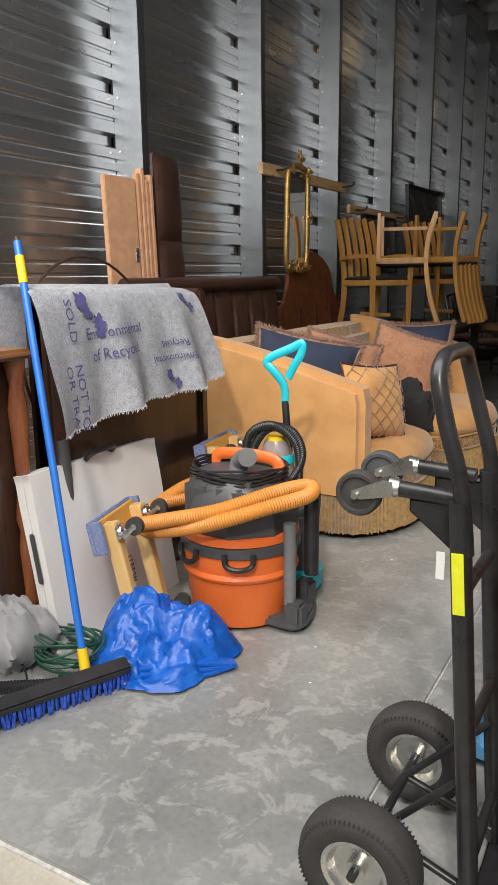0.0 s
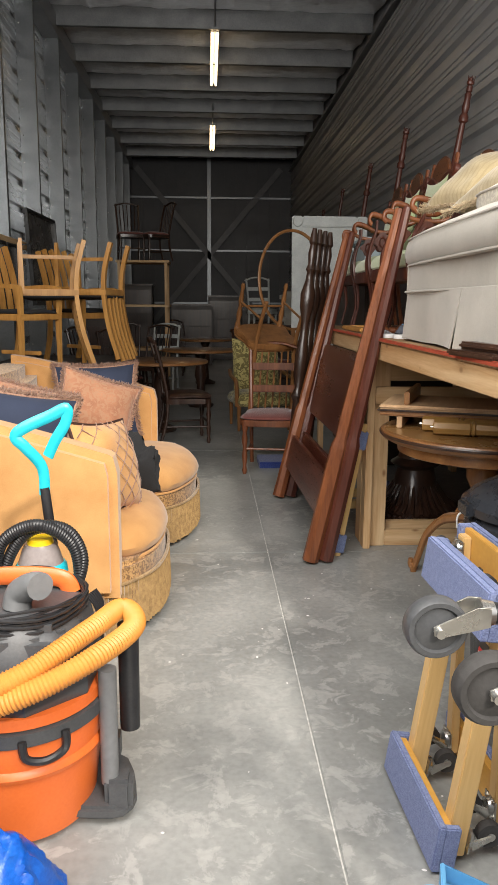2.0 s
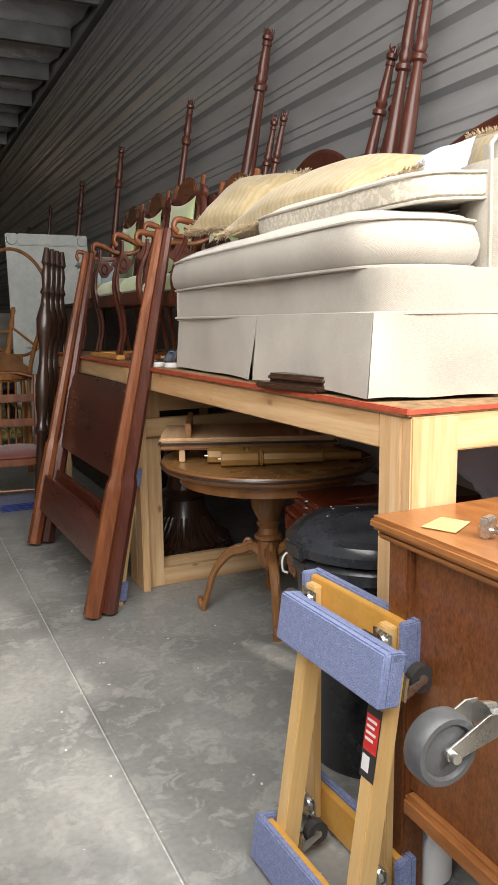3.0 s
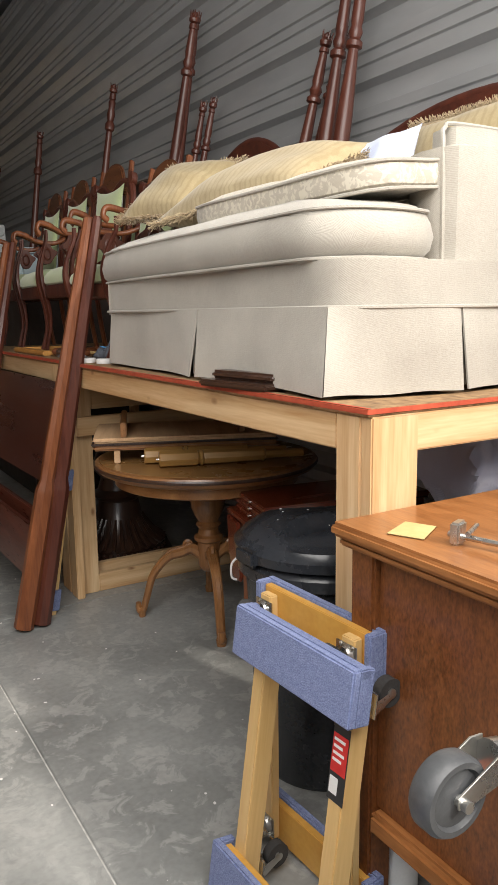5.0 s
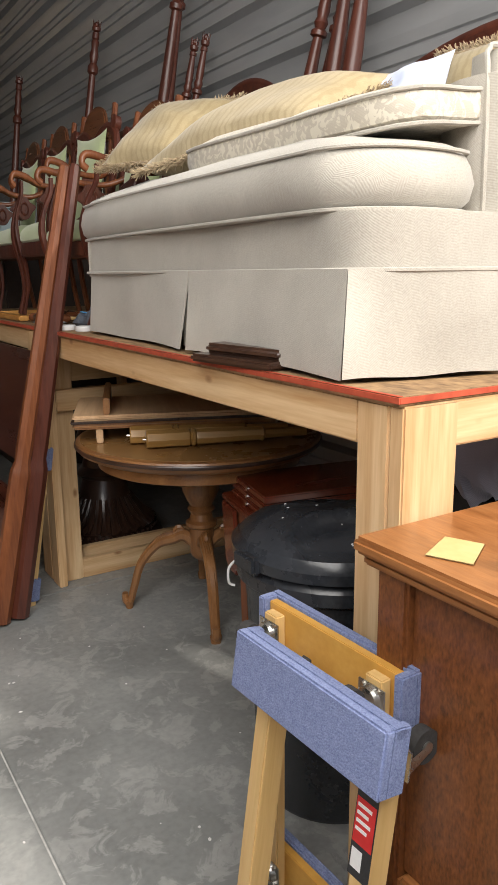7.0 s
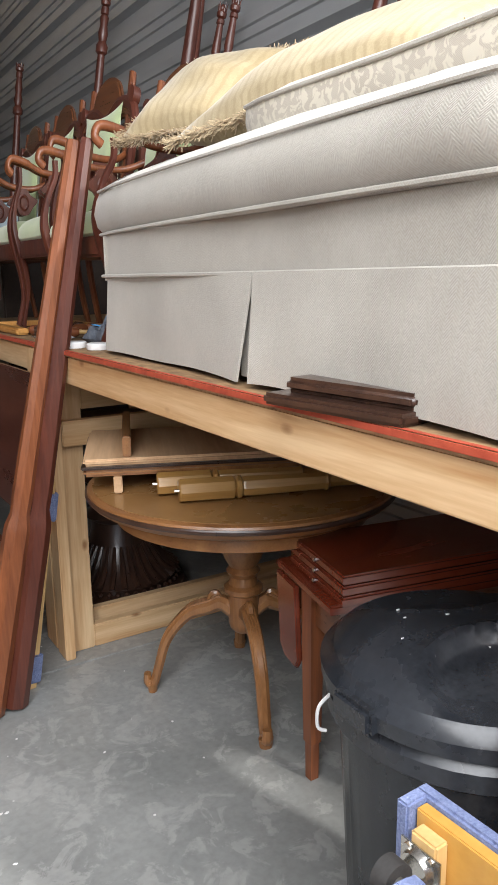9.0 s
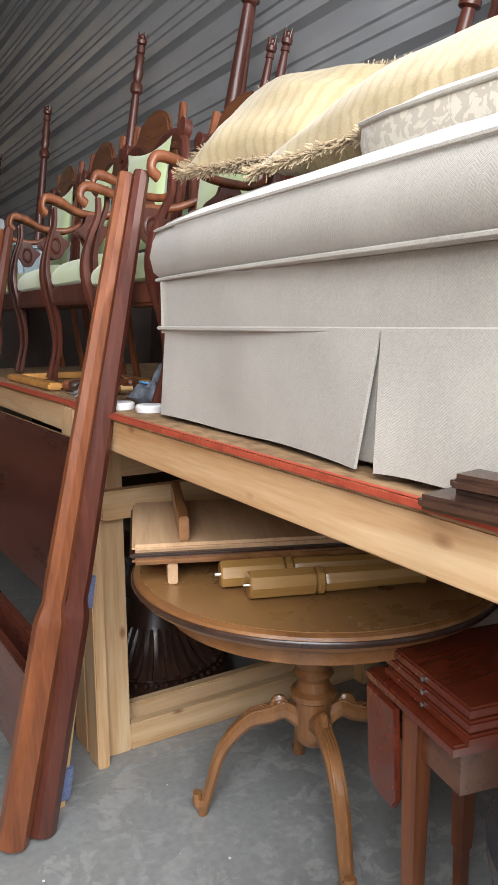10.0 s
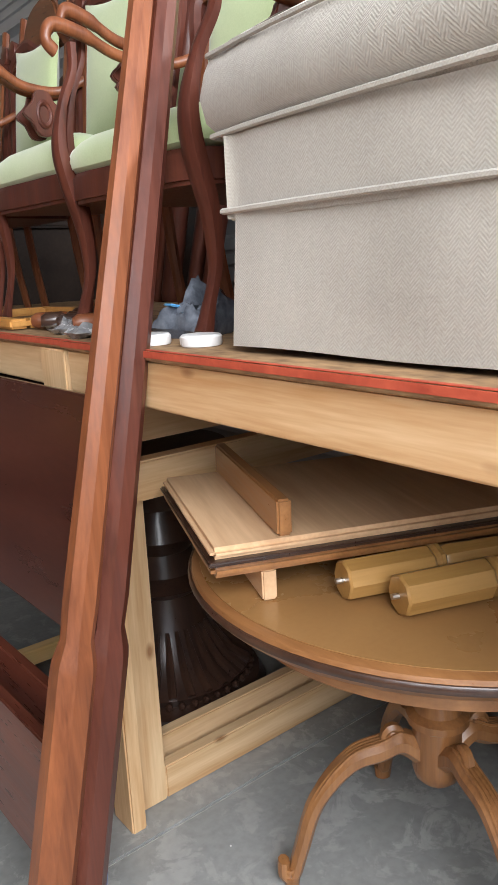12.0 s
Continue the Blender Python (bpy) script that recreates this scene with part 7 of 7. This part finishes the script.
q = thing("gilt_mirror", "narrow ornate gilt mirror hanging from the rail", "mirror", frame3((-2.66, 5.60, 1.735), (0.12, 1, 0), (0.02, 0, 1)))
part("glass", plate(B(), rounded([(-0.11, -0.36), (0.11, -0.36), (0.12, 0), (0.11, 0.30), (0, 0.34), (-0.11, 0.30), (-0.12, 0)], 3), 0.006), MIRROR, q, "old mirror glass")
ol = rounded([(-0.14, -0.38), (0.0, -0.40), (0.14, -0.38), (0.15, 0), (0.14, 0.32), (0.07, 0.37), (0, 0.38), (-0.07, 0.37), (-0.14, 0.32), (-0.15, 0)], 5)
part("frame", tube(B(), [(x, y, 0.0) for x, y in ol], 0.024, 10, True), GILT, q, "gilt moulded frame")
orn = B()
rnd = random.Random(9)
for (x, y, s, k) in ((0, 0.40, 0.05, 16), (-0.12, 0.34, 0.03, 8), (0.12, 0.34, 0.03, 8), (0, -0.41, 0.04, 10), (-0.14, -0.38, 0.03, 7), (0.14, -0.38, 0.03, 7), (0.15, 0.0, 0.02, 5), (-0.15, 0.0, 0.02, 5)):
    for _ in range(k):
        a, r = rnd.uniform(0, 6.28), rnd.uniform(0, s)
        p = Vector((x + r * math.cos(a), y + r * math.sin(a) + (rnd.uniform(0, .06) if y > .39 else 0), 0.02))
        tube(orn, smooth_path([p, p + Vector((rnd.uniform(-.03, .03), rnd.uniform(-.02, .03), 0.012)), p + Vector((rnd.uniform(-.04, .04), rnd.uniform(-.02, .05), 0.0))], 4), [0.012, 0.011, 0.011, 0.010, 0.009, 0.008, 0.006, 0.005, 0.003], 6)
part("carving", orn, GILT, q, "carved gilt leaf crest", kind="stuff")

for (y0, y1, z0, z1, x) in ((7.3, 7.72, 1.2, 1.86, -2.72), (7.85, 8.2, 1.3, 1.86, -2.72), (8.7, 9.95, 1.3, 2.27, -2.70)):
    q = thing("picture_frame", "dark framed picture hanging on the wall rail", "picture", frame3((x, (y0 + y1) / 2, (z0 + z1) / 2), (0.03, 1, 0), (-0.06, 0, 1)), "hanging pictures")
    w, h = (y1 - y0) / 2, (z1 - z0) / 2
    part("frame", tube(B(), [(-w, -h, 0), (w, -h, 0), (w, h, 0), (-w, h, 0)], 0.022, 4, True, square=True), BLACKSTEEL, q)
    part("picture", box(B(), (-w, -h, -0.01), (w, h, -0.004), 0), surf("dull_print", (0.06, 0.06, 0.06), (0.16, 0.15, 0.14), 5, 0.25), q, smooth=False)

# ---- honey oak chairs stacked on a dark table ----
q = thing("dining_table", "long dark wooden table behind the sofa", "table", pose(-2.2, 7.15, 0))
part("top", box(B(), (-0.5, -0.95, 0.765), (0.55, 0.95, 0.80), 0.008), DARKSTUFF, q)
for x in (-0.42, 0.45):
    for y in (-0.85, 0.85):
        part("leg", box(B(), (x - 0.035, y - 0.035, 0), (x + 0.035, y + 0.035, 0.7645), 0.006), DARKSTUFF, q)


def slat_chair(m, arms=True):
    """Slat-back oak chair; front to +x."""
    t = thing("oak_chair", "honey oak slat-back dining chair stacked on a table", "chair", m, "stacked oak chairs")
    for s in (-1, 1):
        part("front_leg", tube(B(), [(0.21, s * 0.21, 0), (0.21, s * 0.21, 0.42)], [0.014, 0.02], 4, square=True), HONEY, t)
        part("rear_leg", tube(B(), smooth_path([(-0.27, s * 0.2, 0), (-0.21, s * 0.2, 0.22), (-0.2, s * 0.2, 0.44), (-0.24, s * 0.2, 0.7), (-0.32, s * 0.2, 0.96)], 4), 0.019, 4, square=True), HONEY, t)
        if arms:
            part("arm", tube(B(), smooth_path([(-0.23, s * 0.22, 0.62), (0.0, s * 0.23, 0.635), (0.18, s * 0.22, 0.63), (0.22, s * 0.22, 0.60), (0.215, s * 0.21, 0.42)], 4), 0.018, 4, square=True), HONEY, t)
    for y in (-0.12, -0.04, 0.04, 0.12):
        part("slat", tube(B(), smooth_path([(-0.2, y, 0.44), (-0.22, y, 0.6), (-0.26, y, 0.78), (-0.33, y, 0.98)], 4), 0.013, 4, square=True, flat=1.7), HONEY, t)
    part("seat_frame", box(B(), (-0.22, -0.22, 0.38), (0.23, 0.22, 0.43), 0.006), HONEY, t)
    part("seat_pad", cushion(B(), rounded([(-0.2, -0.2), (0.2, -0.2), (0.22, 0), (0.2, 0.2), (-0.2, 0.2), (-0.21, 0)], 3), 0.4305, 0.445, 0.02, 0.004), BLACKCLOTH, t, "black padded seat")
    for z in (0.36,):
        part("stretcher", box(B(), (-0.2, -0.015, z - 0.25), (0.2, 0.015, z - 0.22), 0.004), HONEY, t)
    return t


slat_chair(pose(-2.33, 6.55, 0.802, 0, 0, -30))
slat_chair(pose(-2.13, 6.72, 1.80, 180, 0, -165), False)
slat_chair(pose(-1.86, 7.18, 1.81, 180, 0, 165), False)
slat_chair(pose(-1.98, 7.4, 0.802, 0, 0, -35))

# ---- crumbs on the floor ----
cr = B()
rnd = random.Random(21)
for k in range(60):
    x, y = rnd.uniform(-1.0, 0.2), rnd.uniform(1.9, 5.2)
    s = rnd.uniform(0.0015, 0.005)
    bmesh.ops.create_icosphere(cr, subdivisions=1, radius=s, matrix=pose(x, y, s * 0.3, 0, 0, rnd.uniform(0, 180)) @ Matrix.Diagonal((rnd.uniform(0.6, 2.2), 1, 0.35, 1)))
tagged(part("floor_crumbs", cr, WHITEP, None), "pale crumbs and paper bits scattered on the floor", "debris", kind="stuff")

# ---- the dark far end ----


def plain_chair(m, wood_m, seat_m, label, back="spindle", group="old chairs"):
    """A wooden side chair; front to -y."""
    t = thing("wooden_chair", label, "chair", m, group)
    for s in (-1, 1):
        part("front_leg", lathe(B(), [(0.014, 0), (0.02, 0.03), (0.014, 0.06), (0.022, 0.14), (0.015, 0.2), (0.024, 0.28), (0.016, 0.33), (0.025, 0.36), (0.025, 0.42)], 10, pose(s * 0.2, -0.2, 0)), wood_m, t)
        part("rear_post", tube(B(), smooth_path([(s * 0.18, 0.26, 0), (s * 0.18, 0.2, 0.22), (s * 0.18, 0.19, 0.44), (s * 0.19, 0.24, 0.72), (s * 0.2, 0.31, 0.98)], 4), 0.017, 8), wood_m, t)
        part("stretcher", cyl(B(), (s * 0.2, -0.2, 0.16), (s * 0.18, 0.21, 0.16), 0.010, None, 8), wood_m, t)
    part("stretcher", cyl(B(), (-0.2, -0.2, 0.2), (0.2, -0.2, 0.2), 0.010, None, 8), wood_m, t)
    part("seat_rail", prism(B(), rounded([(-0.21, -0.22), (0.21, -0.22), (0.215, 0), (0.19, 0.2), (-0.19, 0.2), (-0.215, 0)], 3), 0.38, 0.43, 0.006), wood_m, t)
    part("seat", cushion(B(), rounded([(-0.2, -0.215), (0.2, -0.215), (0.205, 0), (0.18, 0.18), (-0.18, 0.18), (-0.205, 0)], 3), 0.431, 0.455, 0.03, 0.008), seat_m, t, "padded seat")
    part("crest_rail", tube(B(), smooth_path([(-0.22, 0.31, 0.95), (-0.1, 0.33, 0.99), (0, 0.335, 1.0), (0.1, 0.33, 0.99), (0.22, 0.31, 0.95)], 4), 0.022, 8, flat=0.7), wood_m, t)
    if back == "spindle":
        for k in range(5):
            x = -0.12 + 0.06 * k
            part("spindle", cyl(B(), (x, 0.2, 0.45), (x * 1.1, 0.325, 0.97), 0.008, None, 8), wood_m, t)
    else:
        part("back_rail", box(B(), (-0.18, 0.215, 0.6), (0.18, 0.235, 0.66), 0.006), wood_m, t)
        part("back_rail", box(B(), (-0.18, 0.25, 0.78), (0.18, 0.27, 0.84), 0.006), wood_m, t)
    return t


RC = plain_chair(pose(-0.34, 6.43, 0, 0, 0, -8), CHERRY, REDSEAT, "mahogany chair with oxblood cloth seat by the aisle", "rail")
IC = plain_chair(pose(-0.30, 6.80, 1.42, 200, 0, 20), FRUIT_Z, FRUIT, "fruitwood spindle chair stacked upside down")
q = thing("folded_towel", "folded royal blue towel on the floor under the chair", "towel", pose(-0.26, 6.6, 0))
for k in range(3):
    part("fold", box(B(), (-0.18, -0.16, 0.018 * k), (0.18, 0.16, 0.018 * k + 0.0175), 0.008), BLUECLOTH, q)
for k in range(4):
    x, y = -0.08 + 0.055 * k, 6.05 + 0.1 * k
    q = thing("turned_post", "dark turned and carved post standing by the platform end", "post", zto((x - 0.16, y, 0.0), (x + 0.02, y + 0.12, 1.9)), "turned posts")
    part("turning", lathe(B(), [(0.03, 0), (0.035, 0.3), (0.03, 0.6), (0.05, 0.64), (0.026, 0.7), (0.045, 0.8), (0.05, 0.95), (0.03, 1.1), (0.028, 1.2), (0.05, 1.3), (0.055, 1.4), (0.03, 1.5), (0.024, 1.56), (0.036, 1.58), (0.022, 1.62), (0.03, 1.7), (0.02, 1.76), (0.032, 1.78), (0.015, 1.88)], 16), WALNUT, q)
q = thing("wooden_hoop", "thin bent-wood hoop leaning on the white panel", "hoop", frame3((-0.02, 8.0, 1.55), (1, 0.2, 0), (0, 0.1, 1)))
part("hoop", tube(B(), [(0.34 * math.cos(a), 0.48 * math.sin(a), 0) for a in (j * math.pi / 24 for j in range(48))], 0.016, 6, True), FRUIT, q)
part("pole", box(B(), (-0.02, -1.55, -0.015), (0.02, -0.47, 0.015), 0.004), FRUIT, q)

q = thing("panel_door", "aged white painted door panel with corner blocks", "panel", frame3((0.10, 9.05, 0.0), (1, 0.02, 0), (0, 0.08, 1)))
for lo, hi in (((0, 0, 0), (0.12, 2.3, 0.05)), ((0.74, 0, 0), (0.86, 2.3, 0.05)), ((0.12, 2.18, 0), (0.74, 2.3, 0.05)), ((0.12, 0, 0), (0.74, 0.14, 0.05)), ((0.12, 1.1, 0), (0.74, 1.2, 0.05))):
    part("stile", box(B(), lo, hi, 0.01), WHITEPAINT, q)
part("infill", box(B(), (0.1, 0.1, 0.01), (0.76, 2.2, 0.02), 0), WHITEPAINT, q)
for x in (0.06, 0.80):
    part("corner_block", lathe(B(), [(0.02, 0.05), (0.055, 0.055), (0.05, 0.075), (0.02, 0.08)], 16, pose(x, 2.23, 0.0)), WHITEPAINT, q)

q = thing("floral_armchair", "olive-gold floral upholstered armchair with wooden frame", "chair", pose(-0.30, 8.55, 0, 0, 0, 8))
part("back", puff(B(), 0.52, 0.66, 0.14, 14, 0.03, 3, 0.01, frame3((0, 0.18, 0.62), (1, 0, 0), (0, 0.22, 1)), 0.3), GOLDFLOR, q, "padded floral back")
part("seat", cushion(B(), rounded([(-0.26, -0.3), (0.26, -0.3), (0.28, 0), (0.26, 0.2), (-0.26, 0.2), (-0.28, 0)], 3), 0.26, 0.36, 0.05, 0.02), GOLDFLOR, q)
for s in (-1, 1):
    part("arm", tube(B(), smooth_path([(s * 0.29, 0.2, 0.6), (s * 0.31, 0, 0.56), (s * 0.31, -0.24, 0.54), (s * 0.3, -0.28, 0.48), (s * 0.29, -0.26, 0.26)], 5), 0.022, 8), FRUIT_Z, q)
    for y in (-0.27, 0.22):
        part("leg", tube(B(), [(s * 0.27, y, 0), (s * 0.27, y, 0.3)], [0.016, 0.024], 8), FRUIT_Z, q)

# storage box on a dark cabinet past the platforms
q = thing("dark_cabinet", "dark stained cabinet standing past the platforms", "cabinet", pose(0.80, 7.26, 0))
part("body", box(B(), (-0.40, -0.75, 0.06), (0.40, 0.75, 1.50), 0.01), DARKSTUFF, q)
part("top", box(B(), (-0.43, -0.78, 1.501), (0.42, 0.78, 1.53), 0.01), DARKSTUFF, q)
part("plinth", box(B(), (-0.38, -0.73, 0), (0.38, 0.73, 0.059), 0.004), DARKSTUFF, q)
q = thing("storage_tub", "pale blue-grey plastic storage tub on the cabinet", "tub", pose(0.66, 7.2, 1.531))
part("body", box(B(), (-0.2, -0.35, 0), (0.2, 0.35, 0.30), 0.03), surf("pale_blue_plastic", (0.4, 0.5, 0.53), (0.5, 0.6, 0.63), 5, 0.5), q)
part("lid", box(B(), (-0.22, -0.37, 0.3005), (0.22, 0.37, 0.34), 0.012), surf("pale_blue_lid", (0.42, 0.52, 0.55), (0.52, 0.62, 0.65), 5, 0.5), q)

# tables and chairs in the shade
for (x, y, r, h) in ((-1.35, 8.3, 0.5, 0.74), (-0.95, 10.2, 0.5, 0.74), (-0.9, 13.0, 0.45, 0.74)):
    q = thing("round_table", "dark brown round table standing in the shade", "table", pose(x, y, 0), "round tables")
    part("top", lathe(B(), [(r * .93, h - 0.035), (r, h - 0.025), (r, h - 0.006), (r * .98, h)], 40), FRUIT, q)
    part("column", lathe(B(), [(0.16, 0.0), (0.17, 0.03), (0.06, 0.08), (0.05, 0.3), (0.08, 0.4), (0.05, 0.6), (0.09, h - 0.036)], 16), WALNUT, q)
C1 = plain_chair(pose(-1.08, 7.75, 0, 0, 0, 100), WALNUT, WALNUT, "dark wooden chair drawn up to a round table", "rail")
rnd = random.Random(12)
DC = plain_chair(pose(-1.9, 9.5, 0.0, 0, 0, 20), WALNUT, REDSEAT, "dark wooden chair with red seat in the shade")
for (x, y, z, a) in ((-2.3, 10.3, 0, 60), (-1.7, 11.3, 0, -30), (-0.2, 11.0, 0, 150), (0.2, 12.1, 0, 20), (-0.1, 13.2, 0, 200), (-2.1, 12.4, 0, 10), (0.5, 10.4, 0, 80), (0.6, 13.6, 0, -20), (-1.3, 14.6, 0, 40), (0.2, 15.2, 0, 170)):
    copy_thing(DC, pose(x, y, z, 0, 0, a))
WC = plain_chair(pose(-1.55, 12.1, 0, 0, 0, -10), WHITEPAINT, WHITEPAINT, "white painted chair standing in the shade", "rail", "white chairs")
copy_thing(WC, pose(0.1, 13.9, 0.76, 0, 0, 160))
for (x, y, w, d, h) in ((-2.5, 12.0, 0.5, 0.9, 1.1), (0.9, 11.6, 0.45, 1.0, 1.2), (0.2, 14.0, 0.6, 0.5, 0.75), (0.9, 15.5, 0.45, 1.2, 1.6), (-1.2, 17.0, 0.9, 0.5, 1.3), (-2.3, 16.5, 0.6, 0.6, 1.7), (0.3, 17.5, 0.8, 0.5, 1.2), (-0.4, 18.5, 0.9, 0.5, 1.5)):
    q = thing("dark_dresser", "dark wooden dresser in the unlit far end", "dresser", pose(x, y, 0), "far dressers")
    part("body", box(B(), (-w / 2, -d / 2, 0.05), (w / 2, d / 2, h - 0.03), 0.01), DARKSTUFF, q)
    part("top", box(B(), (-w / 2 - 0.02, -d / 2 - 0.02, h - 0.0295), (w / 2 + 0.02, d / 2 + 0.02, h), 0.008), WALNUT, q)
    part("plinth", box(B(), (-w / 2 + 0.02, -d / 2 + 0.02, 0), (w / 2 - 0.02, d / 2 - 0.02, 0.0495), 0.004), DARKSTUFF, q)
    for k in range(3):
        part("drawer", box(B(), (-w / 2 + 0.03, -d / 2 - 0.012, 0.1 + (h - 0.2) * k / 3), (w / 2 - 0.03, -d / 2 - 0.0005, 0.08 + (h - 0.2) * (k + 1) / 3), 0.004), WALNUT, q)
q = thing("open_shelf", "tall dark open shelf stacked with chairs", "shelf", pose(-1.98, 14.0, 0))
for x in (-0.42, 0.38):
    for y in (-0.3, 0.3):
        part("post", box(B(), (x, y, 0), (x + 0.05, y + 0.05, 2.0), 0.004), PINE_Z, q)
for z in (0.5, 1.25, 2.0):
    part("shelf", box(B(), (-0.45, -0.32, z), (0.46, 0.38, z + 0.04), 0.004), PINE_X, q)
for (x, y, z, a) in ((-2.2, 14.0, 2.042, 15), (-1.78, 14.0, 2.042, -60)):
    copy_thing(DC, pose(x, y, z, 0, 0, a))
for k, (x, y) in enumerate(((0.55, 12.3), (0.55, 12.3), (0.55, 12.3))):
    q = thing("upholstered_block", "cream upholstered seat cushion in a stack", "cushion", pose(x, y, 1.0 + 0.17 * k), "stacked cushions")
    part("cover", box(B(), (-0.27, -0.27, 0), (0.27, 0.27, 0.168), 0.05, seg=4), LINEN, q)
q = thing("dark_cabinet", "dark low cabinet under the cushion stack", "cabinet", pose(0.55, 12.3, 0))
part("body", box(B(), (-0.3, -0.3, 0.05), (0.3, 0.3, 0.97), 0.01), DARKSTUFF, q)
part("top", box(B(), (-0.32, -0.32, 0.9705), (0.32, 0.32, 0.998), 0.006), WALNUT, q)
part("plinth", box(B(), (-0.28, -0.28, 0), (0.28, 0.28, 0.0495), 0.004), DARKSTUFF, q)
